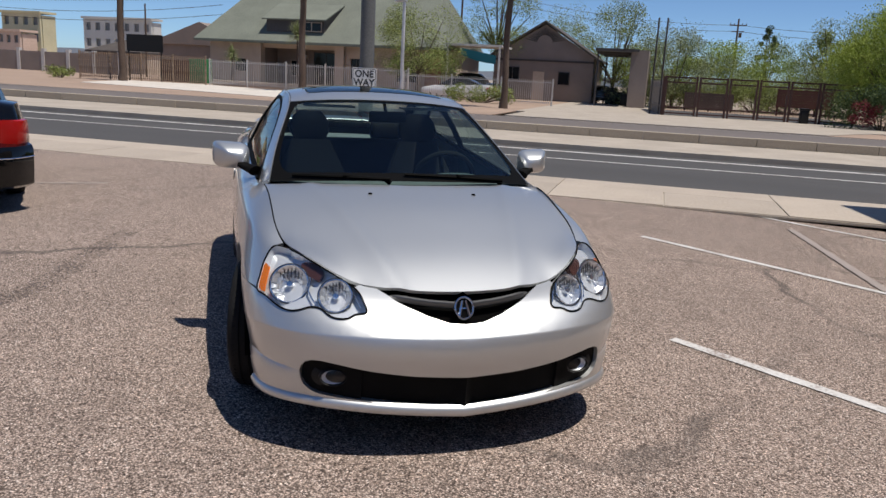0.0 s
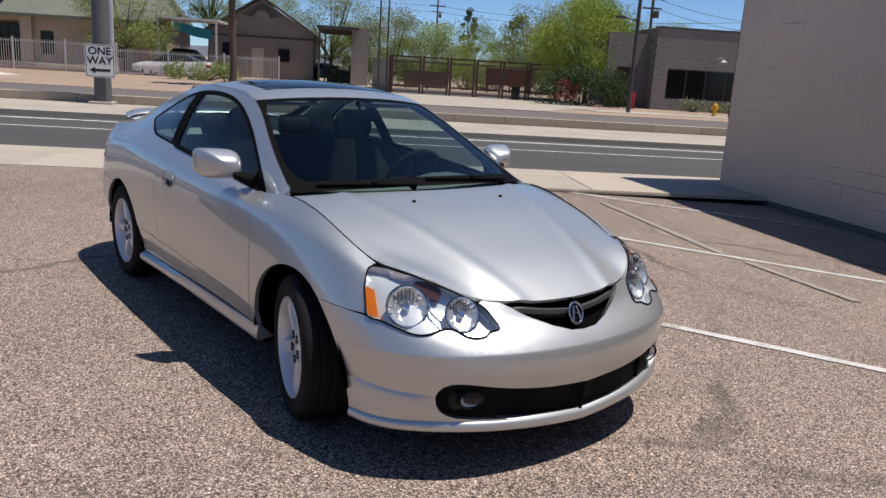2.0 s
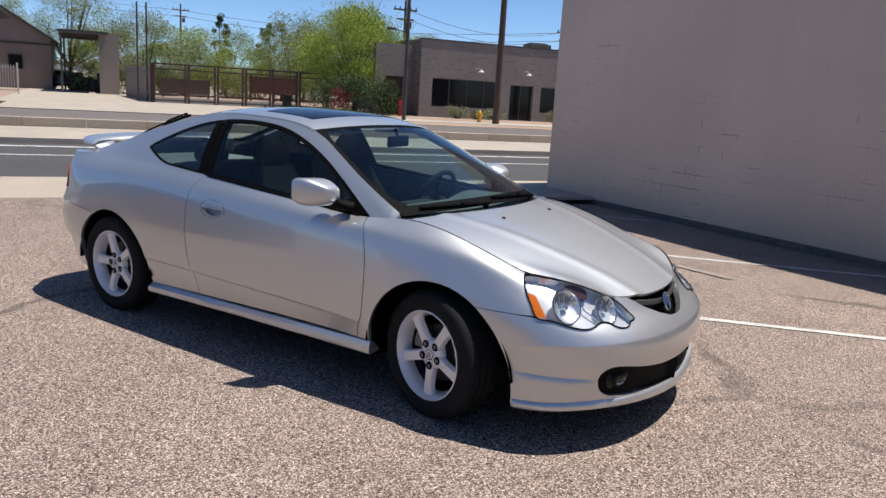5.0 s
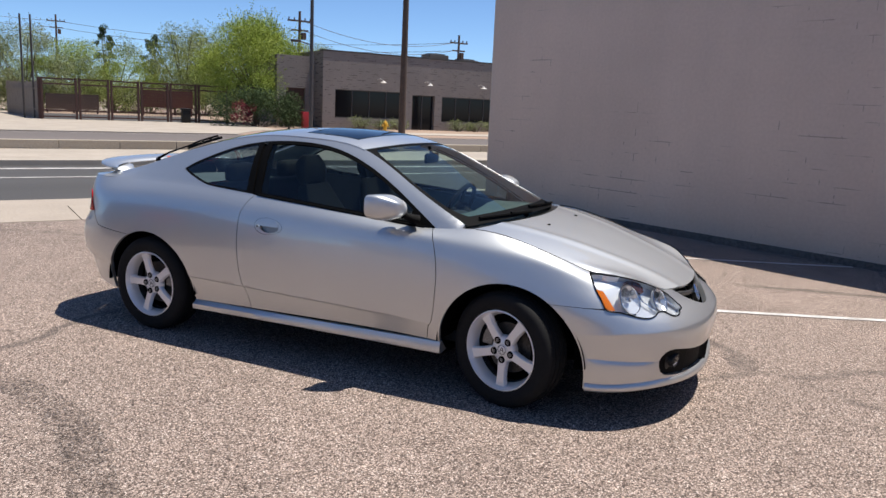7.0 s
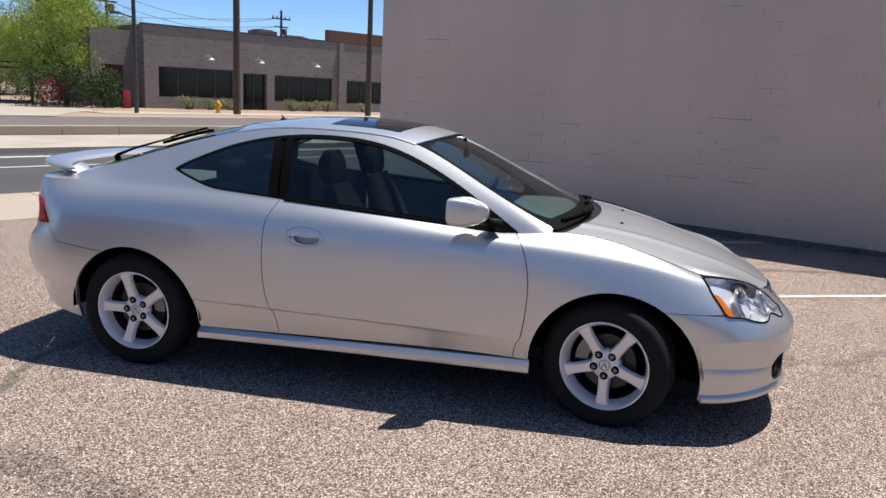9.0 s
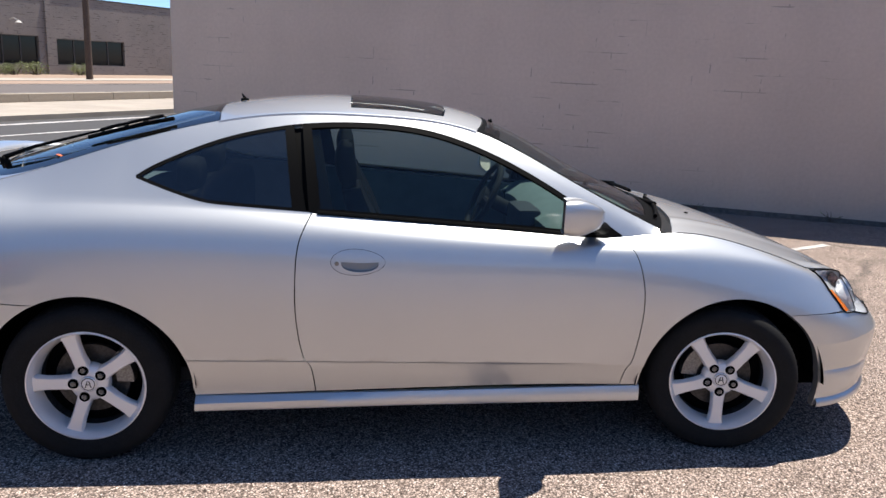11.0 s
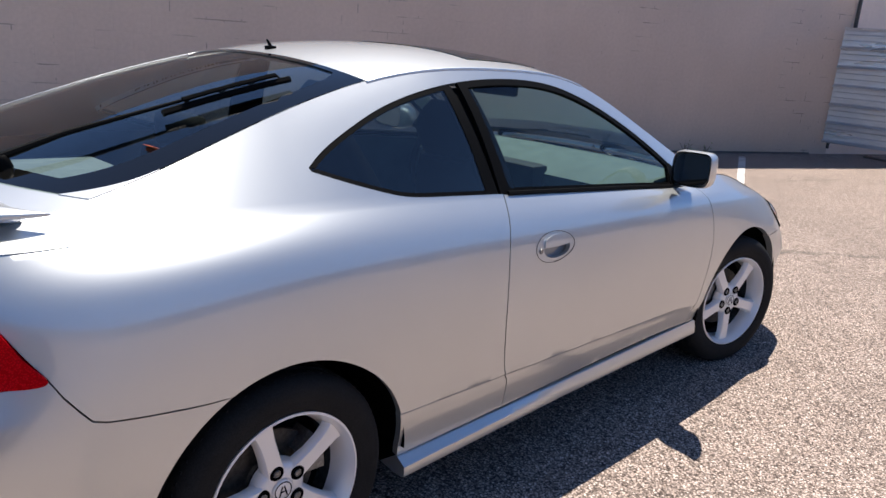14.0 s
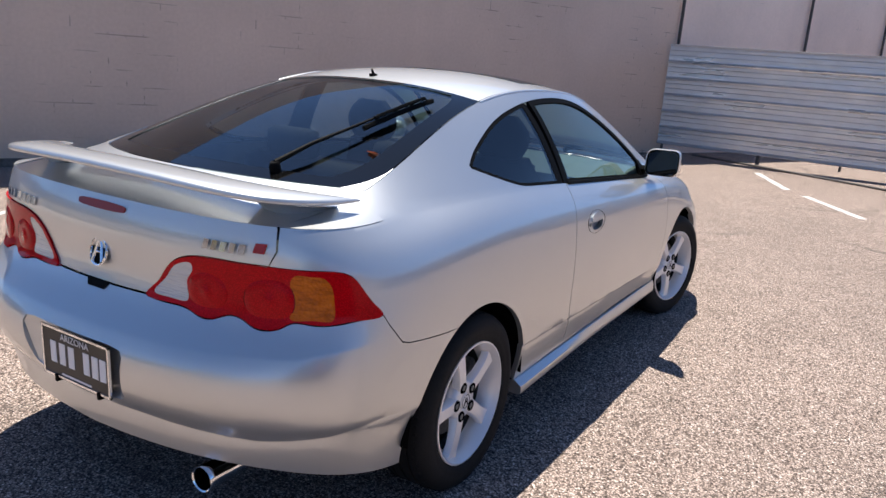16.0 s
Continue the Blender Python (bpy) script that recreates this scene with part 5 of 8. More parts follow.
# rear wiper: pivot boot, arm and blade over the glass
wip = new("rear_wiper")
wip.parent = car
piv = on_glass(6.87, -.53) + Vector((0, 0, .016))
tip = on_glass(5.52, -.79) + Vector((-.008, 0, .030))
bm = bmesh.new()
lathe(bm, [(0, .014), (.012, .014), (.016, .010), (.018, .0), (.019, -.020)], 20, Matrix.Translation(piv) @ Matrix.Rotation(radians(-18), 4, "Y"))
part("pivot", bm, SEAL, wip, "black wiper pivot boot")
bm = bmesh.new()
tube(bm, [piv + Vector((0, 0, .010)), piv.lerp(tip, .2) + Vector((0, 0, .020)), piv.lerp(tip, .68) + Vector((0, 0, .014))], [.010, .007, .004], 8)
part("arm", bm, SEAL, wip, "black wiper arm")
bm = bmesh.new()
tube(bm, [on_glass(p, w) + Vector((-.006, 0, .018)) for p, w in zip(np.linspace(6.22, 5.46, 10), np.linspace(-.665, -.80, 10))], .0095, 6)
tube(bm, [on_glass(p, w) + Vector((-.008, 0, .036)) for p, w in zip(np.linspace(6.12, 5.56, 6), np.linspace(-.68, -.78, 6))], .0065, 6)
for a, b in ((6.12, 5.90), (5.92, 5.72), (5.74, 5.52)):          # sprung bridges over the rubber
    tube(bm, [on_glass(p, -.80 + (p - 5.46) * .178) + Vector((-.008, 0, .020 + h)) for p, h in ((a, 0), (a - .05, .020), (b + .05, .020), (b, 0))], .0035, 5)
part("blade", bm, SEAL, wip, "black wiper blade")

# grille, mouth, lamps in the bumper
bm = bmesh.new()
# near-black sheet behind the grille stands in for the shade there
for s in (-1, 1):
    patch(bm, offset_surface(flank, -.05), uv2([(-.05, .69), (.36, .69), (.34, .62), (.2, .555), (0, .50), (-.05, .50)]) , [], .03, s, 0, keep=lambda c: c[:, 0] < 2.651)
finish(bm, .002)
part("grille_back", bm, DARK, front_bumper, "near-black sheet for the shade in the grille opening")
bm = bmesh.new()
pts = []
for y in np.linspace(-.29, .29, 21):
    q = flank(np.array(on_flank([(abs(y), .600 + .030 * (abs(y) / .29) ** 1.6)], "yz", NOSE)))[0]
    pts.append((q[0] - .022, y, q[2]))
tube(bm, pts, [.004] + [.011] * 19 + [.004], 8, squash=1.3)
part("grille_bar", bm, Mat("grille_bar", grey(.12), .3, .7).m, front_bumper, "dark grey grille bar")
MESH = speckled("bumper_grid", grey(.004), grey(.008), 300, .7, .1, spec=.1)
bm = bmesh.new()
for s in (-1, 1):
    patch(bm, offset_surface(flank, -.030), uv2([(-.05, .365), (.20, .375), (.56, .425), (.67, .41), (.685, .34), (.60, .235), (.3, .205), (0, .18), (-.05, .18)]), [], .03, s, 0, keep=lambda c: c[:, 0] < 2.651)
finish(bm, .002)
part("intake_back", bm, MESH, front_bumper, "black lower intake")
for s in (-1, 1):                                    # black panel round each fog lamp
    bm = bmesh.new()
    end = [(.41, .385), (.45, .392), (.50, .400), (.56, .408), (.60, .406), (.625, .394), (.640, .370), (.645, .345), (.642, .315), (.630, .284), (.605, .262), (.57, .250), (.50, .243), (.41, .232)]
    patch(bm, offset_surface(flank, -.017), uv(end, "yz", NOSE), [], .02, s, .05)
    part("fog_panel", bm, MESH, front_bumper, "black plastic panel round the fog lamp")
for s in (-1, 1):
    q = flank(np.array(on_flank([(.518, .330)], "yz", NOSE)))[0]
    fog = new("fog_lamp")
    fog.parent = car
    m = Matrix.Translation((q[0] - .011, s * .514, .330)) @ Matrix.Rotation(radians(90), 4, "Y") @ Matrix.Rotation(radians(-10 * s), 4, "X") @ Matrix.Diagonal((.64, 1.0, .8, 1))
    bm = bmesh.new()
    lathe(bm, [(.018, -.035), (.036, -.018), (.046, .004), (.050, .010), (.054, .006), (.056, -.02), (.085, -.03)], 32, m)
    part("fog_bezel", bm, BLACK, fog, "black fog lamp surround")
    bm = bmesh.new()
    lathe(bm, [(0, -.030), (.022, -.024), (.036, -.010), (.046, .002)], 32, m)
    part("fog_reflector", bm, FOG_BOWL, fog, "chrome fog lamp reflector")
    bm = bmesh.new()
    lathe(bm, [(0, .013), (.025, .011), (.046, .004)], 32, m)
    part("fog_lens", bm, LENS, fog, "clear fog lamp lens").visible_shadow = False


def badge(parent, p, n, size, s=1):
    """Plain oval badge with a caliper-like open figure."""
    m = pose_on(p, n, s)
    bm = bmesh.new()
    ring = [m @ Vector((size * .86 * math.cos(a), size * math.sin(a), .006)) for a in np.linspace(0, 2 * math.pi, 40)]
    tube(bm, ring, size * .11, 8, cap=False)
    part("badge_ring", bm, CHROME, parent, "chrome oval badge ring")
    bm = bmesh.new()
    prism(bm, [(size * .82 * math.cos(a), size * .95 * math.sin(a)) for a in np.linspace(0, 2 * math.pi, 32, endpoint=False)], .0, .003, m)
    part("badge_field", bm, SEAL, parent)
    for k in (-1, 1):
        bm = bmesh.new()
        tube(bm, [m @ Vector((k * size * .50, -size * .72, .006)), m @ Vector((k * size * .16, size * .72, .006))], [size * .15, size * .10], 8)
        part("badge_bar", bm, CHROME, parent)
    bm = bmesh.new()
    tube(bm, [m @ Vector((-size * .34, -size * .02, .006)), m @ Vector((size * .34, -size * .02, .006))], size * .08, 6)
    part("badge_bar", bm, CHROME, parent)


_p, _n = frame_at(0.0, .592, NOSE)
badge(front_bumper, Vector((_p.x - .012, 0, .592)), Vector((.93, 0, .36)).normalized(), .043)
_p, _n = frame_at(0.0, .828, TAIL)
badge(tailgate, Vector((_p.x - .001, 0, .828)), Vector((-.98, 0, .20)).normalized(), .041)


# tail: raised bars in place of the lettering, high brake lamp, release cutout
def tail_point(y, z, d=0.0):
    p, n = frame_at(abs(y), z, TAIL)
    p, n = Vector((p.x, math.copysign(p.y, y), p.z)), Vector((n.x, math.copysign(1, y) * n.y, n.z))
    return p + n * d, n


def tail_bars(y0, y1, z, h, count, mats):
    step = (y1 - y0) / count
    for i in range(count):
        bm = bmesh.new()
        a, _ = tail_point(y0 + step * (i + .16), z - h / 2, .003)
        b, _ = tail_point(y0 + step * (i + .16) - .004, z + h / 2, .003)
        c, _ = tail_point(y0 + step * (i + .80), z - h / 2, .003)
        d, _ = tail_point(y0 + step * (i + .80) - .004, z + h / 2, .003)
        e = Vector((-.004, 0, .001))
        f = [bm.verts.new(v) for v in (a, c, d, b)]
        g = [bm.verts.new(v + e) for v in (a, c, d, b)]
        bm.faces.new(f)
        bm.faces.new(g)
        for k in range(4):
            bm.faces.new((f[k], f[(k + 1) % 4], g[(k + 1) % 4], g[k]))
        bmesh.ops.recalc_face_normals(bm, faces=bm.faces[:])
        part("raised_bar", bm, mats[min(i, len(mats) - 1)], tailgate, "raised emblem bar", smooth=False)


RED_MARK = Mat("red_enamel", (.35, .01, .015), .25).m
tail_bars(-.400, -.532, .926, .026, 5, [CHROME])
tail_bars(-.545, -.588, .934, .026, 1, [RED_MARK])
tail_bars(.560, .330, .920, .026, 7, [CHROME])
bm = bmesh.new()
for s in (-1, 1):
    q = [(.105 * math.cos(a) * (1 - .0), .966 + .012 * math.copysign(abs(math.sin(a)) ** .4, math.sin(a))) for a in np.linspace(-math.pi / 2, math.pi / 2, 20)] + [(-.02, .978), (-.02, .954)]
    w = on_flank([(max(y, 0), z) for y, z in q], "yz", TAIL)
    w = np.array([(u - (.03 if y < 0 else 0), v) for (u, v), (y, z) in zip(w, q)])
    w[:, 0] = np.maximum(w[:, 0], -2.65)
    patch(bm, flank, w, [], .02, s, .008, .004)
finish(bm, .002)
part("high_brake_lamp", bm, Mat("dull_red_lens", (.26, .035, .03), .18, Specular_IOR_Level=.3).m, tailgate, "dull red high brake lamp")
# black block stands in for the shadowed cutout at the tailgate release
bm = bmesh.new()
_rel = [tail_point(y, z, .003)[0] for y, z in ((-.052, .744), (-.036, .722), (.036, .722), (.052, .744))]
_f = [bm.verts.new(v) for v in _rel]
_g = [bm.verts.new(v + Vector((.03, 0, .004))) for v in _rel]
bm.faces.new(_f)
bm.faces.new(_g[::-1])
for k in range(4):
    bm.faces.new((_f[k], _g[k], _g[(k + 1) % 4], _f[(k + 1) % 4]))
bmesh.ops.recalc_face_normals(bm, faces=bm.faces[:])
part("tailgate_release", bm, SEAL, tailgate, "tailgate release cutout with its shade painted black")

# plate in its recess
bm = bmesh.new()
_half = [q for q in PLATE_WELL if q[0] > 0]
_loop = _half + [(-y, z) for y, z in _half[::-1]]
_rim = []
for y, z in _loop:
    q = flank(np.array(on_flank([(abs(y), z)], "yz", TAIL)))[0]
    _rim.append(bm.verts.new((q[0] + .003, y * 1.008, .524 + (z - .524) * 1.01)))
_floor = [bm.verts.new((-2.168, y * (.80 if abs(y) > .19 else .94), .524 + (z - .524) * .88)) for y, z in _loop]
for i in range(len(_loop)):
    j = (i + 1) % len(_loop)
    bm.faces.new((_rim[i], _rim[j], _floor[j], _floor[i]))
bm.faces.new(_floor)
bmesh.ops.recalc_face_normals(bm, faces=bm.faces[:])
part("plate_recess", bm, PAINT, rear_bumper, "silver plate recess", angle=25)
for y in (-.10, .10):                                # studs below the plate
    bm = bmesh.new()
    box(bm, -2.196, -2.17, y - .006, y + .006, .418, .440, .001)
    part("plate_stud", bm, SEAL, rear_bumper, smooth=False)
plate = new("number_plate")
plate.parent = car
plate.matrix_world = pose(-2.190, 0.005, .512, 0, -2, 0)
bm = bmesh.new()
box(bm, -.003, 0, -.152, .152, -.076, .076, .0)
part("plate", bm, Mat("plate_black", grey(.012), .35).m, plate, "black number plate with white bars")
bm = bmesh.new()
for y0, y1, z0, z1 in ((-.158, .158, .073, .080), (-.158, .158, -.080, -.073), (-.158, -.151, -.080, .080), (.151, .158, -.080, .080)):
    box(bm, -.006, .001, y0, y1, z0, z1)
part("plate_frame", bm, CHROME, plate, "bright plate frame", smooth=False)
WHITE_INK = Mat("white_ink", grey(.75), .5).m
for y in (.105, .062, .019, -.052, -.092, -.128):
    bm = bmesh.new()
    box(bm, -.0045, -.002, y - .014, y + .014, -.034, .034, .0)
    part("plate_bar", bm, WHITE_INK, plate, smooth=False)
bm = bmesh.new()
box(bm, -.0045, -.002, -.07, .07, -.068, -.062)
part("plate_bar", bm, WHITE_INK, plate, smooth=False)
cu = bpy.data.curves.new("word", "FONT")
cu.body, cu.size, cu.align_x, cu.extrude = "ARIZONA", .030, "CENTER", .0006
tmp = new("state_name", cu)
me = bpy.data.meshes.new_from_object(tmp)
bpy.data.objects.remove(tmp)
me.materials.append(WHITE_INK)
word = new("state_name", me)
word.parent = plate
word.matrix_local = Matrix.Translation((-.0045, 0, .046)) @ Matrix.Rotation(radians(-90), 4, "Z") @ Matrix.Rotation(radians(90), 4, "X")

# spoiler: a thin wing with rounded, drooping ends on two feet
def wing(y):
    """Leading x, trailing x and middle height at a half width."""
    t = min(abs(y) / .662, 1.0)
    lead = -1.925 + .035 * t ** 2 + .150 * t ** 6
    return lead, lead - .194 * math.sqrt(max(0.0, 1 - t ** 14)) - .006, 1.086 - .020 * t ** 2 - .022 * t ** 6


bm = bmesh.new()
rings = []
for y in [-.662 * math.sin(radians(a)) for a in np.linspace(-90, 90, 61)]:
    lead, trail, z = wing(y)
    t = min(abs(y) / .662, 1.0)
    th = .0125 * math.sqrt(max(0.0, 1 - t ** 10)) + .002
    c = trail - lead
    rings.append([bm.verts.new((lead + c * k, y, z + th * dz - .016 * (1 - k) ** 2 * (1 - t ** 4))) for k, dz in
                  ((0, 0), (.03, .55), (.12, .9), (.3, 1.1), (.55, 1.1), (.8, .95), (.94, .75), (.985, .45), (1.0, -.1), (.985, -.55), (.9, -.8), (.6, -1.0), (.3, -.9), (.08, -.5))])
for a, b in zip(rings, rings[1:]):
    n = len(a)
    for i in range(n):
        bm.faces.new((a[i], b[i], b[(i + 1) % n], a[(i + 1) % n]))
bm.faces.new(rings[0])
bm.faces.new(rings[-1][::-1])
bmesh.ops.recalc_face_normals(bm, faces=bm.faces[:])
spoiler = part("rear_spoiler", bm, PAINT, car, "silver rear spoiler wing", angle=70)
for s in (-1, 1):
    bm = bmesh.new()
    rows = []
    for t in np.linspace(0, 1, 7):                    # from the wing down to the deck
        e = 1 - (1 - t) ** 2
        y0, y1 = .440 + .030 * e, .625 - .055 * e
        x0, x1 = -1.985 + .075 * e, -1.775 + .055 * t
        z = 1.046 - .076 * t
        ring = []
        for a in np.linspace(0, 2 * math.pi, 24, endpoint=False):
            c, d = math.cos(a), math.sin(a)
            ring.append(bm.verts.new(((x0 + x1) / 2 + (x1 - x0) / 2 * math.copysign(abs(c) ** .7, c), s * ((y0 + y1) / 2 + (y1 - y0) / 2 * math.copysign(abs(d) ** .7, d) + .05 * (c - .2) * (1 - t)), z - .012 * c * (1 - t) - .12 * ((y1 - y0) / 2 * math.copysign(abs(d) ** .7, d)) * (1 - t))))
        rows.append(ring)
    for a, b in zip(rows, rows[1:]):
        for i in range(24):
            bm.faces.new((a[i], a[(i + 1) % 24], b[(i + 1) % 24], b[i]))
    bm.faces.new(rows[0])
    bm.faces.new(rows[-1])
    bmesh.ops.recalc_face_normals(bm, faces=bm.faces[:])
    part("spoiler_foot", bm, PAINT, spoiler, angle=60)

# exhaust tip
bm = bmesh.new()
m = Matrix.Translation((-2.112, -.438, .250)) @ Matrix.Rotation(radians(-90), 4, "Y")
lathe(bm, [(.036, -.22), (.037, -.02), (.0395, .0), (.038, .003), (.034, .0), (.032, -.05), (.031, -.21)], 40, m)
tail_pipe = part("exhaust_tip", bm, CHROME, car, "polished round exhaust tip")
# near-black disc stands in for the shade down the pipe
bm = bmesh.new()
lathe(bm, [(0, -.10), (.0325, -.10)], 24, m)
part("pipe_bore", bm, DARK, tail_pipe)


# ---- inside the cabin ----
def seat(x, y, rear=False):
    st = new("front_seat" if not rear else "rear_seat")
    st.parent = car
    st.location = (x, y, 0)
    def pad(name, secs, label):
        """A padded shell: (x, z, half width, half depth) from foot to top."""
        bm = bmesh.new()
        n = 22
        path = smooth_path([(a, b) for a, b, _, _ in secs], 14)
        k = np.linspace(0, 1, len(secs))
        hw, th = spline(k, [q[2] for q in secs]), spline(k, [q[3] for q in secs])
        rings = []
        for i, (x0, z0) in enumerate(path):
            t = i / 13
            d = path[min(i + 1, 13)] - path[max(i - 1, 0)]
            d = d / np.linalg.norm(d)
            ring = []
            for a in np.linspace(0, 2 * math.pi, n, endpoint=False):
                c, q = math.cos(a), math.sin(a)
                yy = float(hw(t)) * math.copysign(abs(c) ** .6, c)
                off = float(th(t)) * math.copysign(abs(q) ** .6, q)
                off += .030 * (abs(c) ** 3 - .4) * (q > .1)            # side bolsters
                ring.append(bm.verts.new((x0 + d[1] * off, yy, z0 - d[0] * off)))
            rings.append(ring)
        for a, b in zip(rings, rings[1:]):
            for i in range(n):
                bm.faces.new((a[i], a[(i + 1) % n], b[(i + 1) % n], b[i]))
        bm.faces.new(rings[0])
        bm.faces.new(rings[-1])
        bmesh.ops.recalc_face_normals(bm, faces=bm.faces[:])
        part(name, bm, LEATHER, st, label, angle=75)

    pad("seat_cushion", [(-.24, .42, .20, .05), (-.20, .42, .24, .085), (.02, .43, .25, .095), (.20, .45, .245, .085), (.26, .45, .20, .045)], "black leather cushion")
    pad("seat_back", [(-.22, .42, .18, .06), (-.25, .50, .235, .085), (-.31, .68, .255, .085), (-.37, .86, .235, .072), (-.42, .98, .185, .060), (-.435, 1.03, .13, .045)], "black leather backrest")
    pad("headrest", [(-.445, 1.035, .10, .03), (-.45, 1.06, .125, .045), (-.46, 1.13, .130, .050), (-.465, 1.19, .112, .045), (-.465, 1.222, .07, .022)], "black headrest")


seat(.14, -.365)
seat(.14, .365)
bm = bmesh.new()
box(bm, -.72, -.30, -.56, .56, .38, .58, .08)
box(bm, -1.02, -.80, -.56, .56, .55, 1.00, .07)
part("rear_bench", bm, LEATHER, car, "black rear bench", angle=70)
for y in (-.28, .28):
    bm = bmesh.new()
    box(bm, -1.03, -.93, y - .12, y + .12, .99, 1.12, .04)
    part("rear_headrest", bm, LEATHER, car, "black rear headrest", angle=70)
bm = bmesh.new()
rows = []
for y in np.linspace(-.70, .70, 21):
    k = 1 - (y / .70) ** 2
    hood = .035 * math.exp(-((y - .36) / .17) ** 4)
    rows.append([bm.verts.new(v) for v in ((.96 + .10 * k, y, .925), (.80 + .06 * k, y, .930 + hood * .6), (.66 + .03 * k, y, .915 + hood), (.58, y, .86 + hood * .6), (.60, y, .72), (.66, y, .52), (.9, y, .45))])
for a, b in zip(rows, rows[1:]):
    for i in range(6):
        bm.faces.new((a[i], a[i + 1], b[i + 1], b[i]))
part("dashboard", bm, TRIM, car, "grey-green moulded dashboard")
bm = bmesh.new()
box(bm, .50, .62, -.14, .14, .48, .90, .03)
box(bm, -.25, .55, -.10, .10, .32, .50, .03)
part("centre_console", bm, CHARCOAL, car, "charcoal centre console")
for y in (-.60, -.08, .10, .62):
    bm = bmesh.new()
    lathe(bm, [(.0, -.01), (.030, -.008), (.038, .004), (.044, .002), (.046, -.01)], 24, Matrix.Translation((.585, y, .835)) @ Matrix.Rotation(radians(-100), 4, "Y"))
    part("air_vent", bm, CHARCOAL, car, "round black air vent")
bm = bmesh.new()
m = Matrix.Translation((.42, .365, .875)) @ Matrix.Rotation(radians(-65), 4, "Y")
tube(bm, [m @ Vector((.185 * math.cos(a), .185 * math.sin(a), 0)) for a in np.linspace(0, 2 * math.pi, 40)], .016, 8, cap=False)
lathe(bm, [(0, .02), (.055, .015), (.065, -.03)], 20, m)
for a in (radians(-15), radians(195), radians(270)):
    tube(bm, [m @ Vector((.05 * math.cos(a), .05 * math.sin(a), .0)), m @ Vector((.18 * math.cos(a), .18 * math.sin(a), 0))], .014, 6)
tube(bm, [m @ Vector((0, 0, -.02)), m @ Vector((0, 0, -.22))], .04, 10)
part("steering_wheel", bm, LEATHER, car, "black leather steering wheel")
bm = bmesh.new()
box(bm, -.012, .014, -.115, .115, -.033, .033, .012, Matrix.Translation((.37, .02, 1.235)) @ Matrix.Rotation(radians(8), 4, "Z"))
tube(bm, [(.38, .01, 1.25), (.36, 0, 1.31)], .010, 8)
part("rear_view_mirror", bm, SEAL, car, "black rear-view mirror")


def door_card(bm, s):
    xs = np.linspace(-.46, .84, 14)
    y, z = belt(xs)
    a = [bm.verts.new((x, s * (q - .045), w - .01)) for x, q, w in zip(xs, y, z)]
    b = [bm.verts.new((x, s * .735, .72)) for x in xs]
    c = [bm.verts.new((x, s * .70, .60)) for x in xs]
    d = [bm.verts.new((x, s * .76, .27)) for x in xs]
    for r0, r1 in ((a, b), (b, c), (c, d)):
        for i in range(13):
            bm.faces.new((r0[i], r0[i + 1], r1[i + 1], r1[i]))


both("door_card", door_card, TRIM, "grey-green door lining")


def rear_trim(bm, s):
    xs = np.linspace(-1.75, -.46, 14)
    y, z = belt(xs)
    a = [bm.verts.new((x, s * (q - .05), w + .0)) for x, q, w in zip(xs, y, z)]
    b = [bm.verts.new((x, s * .56, .62)) for x in xs]
    for i in range(13):
        bm.faces.new((a[i], a[i + 1], b[i + 1], b[i]))


both("rear_lining", rear_trim, CHARCOAL, "charcoal rear lining")
bm = bmesh.new()
box(bm, -1.62, .95, -.62, .62, .24, .30)
box(bm, -1.78, -1.02, -.56, .56, .60, .66)
part("cabin_floor", bm, CHARCOAL, car, "charcoal cabin floor", smooth=False)
bm = bmesh.new()
for s in (-1, 1):
    q = [pc(2.08, w) for w in np.linspace(0, .96, 12)] + [pc(p, .96) for p in np.linspace(2.1, 4.9, 20)] + [pc(4.92, w) for w in np.linspace(.96, 0, 12)]
    patch(bm, canopy, q, [SUNROOF], .05, s, 0, -.028)
finish(bm, .001)
part("headliner", bm, Mat("headliner", (.35, .35, .34), .9).m, car, "light grey headliner")
VISOR = Mat("visor", (.30, .30, .29), .9).m
for y in (-.30, .30):
    bm = bmesh.new()
    box(bm, .08, .22, y - .15, y + .15, 1.272, 1.284, .004)
    part("sun_visor", bm, VISOR, car, "folded grey sun visor")
# orange tag and rear shelf
bm = bmesh.new()
p = on_glass(6.40, -.83)
box(bm, -.032, .032, -.014, .014, -.001, .001, 0, Matrix.Translation(p + Vector((0, 0, -.012))) @ Matrix.Rotation(radians(18), 4, "Y"))
part("window_tag", bm, Mat("orange_tag", (.7, .12, .02), .5).m, car, "small orange tag")


bm = bmesh.new()                                      # cover over the luggage, just below the rear window
_ws = np.linspace(-.9, .9, 15)
rows = []
for p in np.linspace(5.98, 6.93, 9):
    g = [on_glass(p, w) for w in _ws]
    rows.append([bm.verts.new((q.x, q.y, min(.965 - .03 * abs(w) ** 4, q.z - .03))) for q, w in zip(g, _ws)])
for a, b in zip(rows, rows[1:]):
    for i in range(14):
        bm.faces.new((a[i], a[i + 1], b[i + 1], b[i]))
part("luggage_cover", bm, speckled("grey_felt", (.24, .27, .265), (.32, .35, .345), 220, .9, .2, .001, spec=.1), car, "grey felt luggage cover")


# ---- setting: lot, road, far side ----
ST = pose(0, 0, 0, 0, 0, 59)                          # street frame: x along the road, y away from the lot


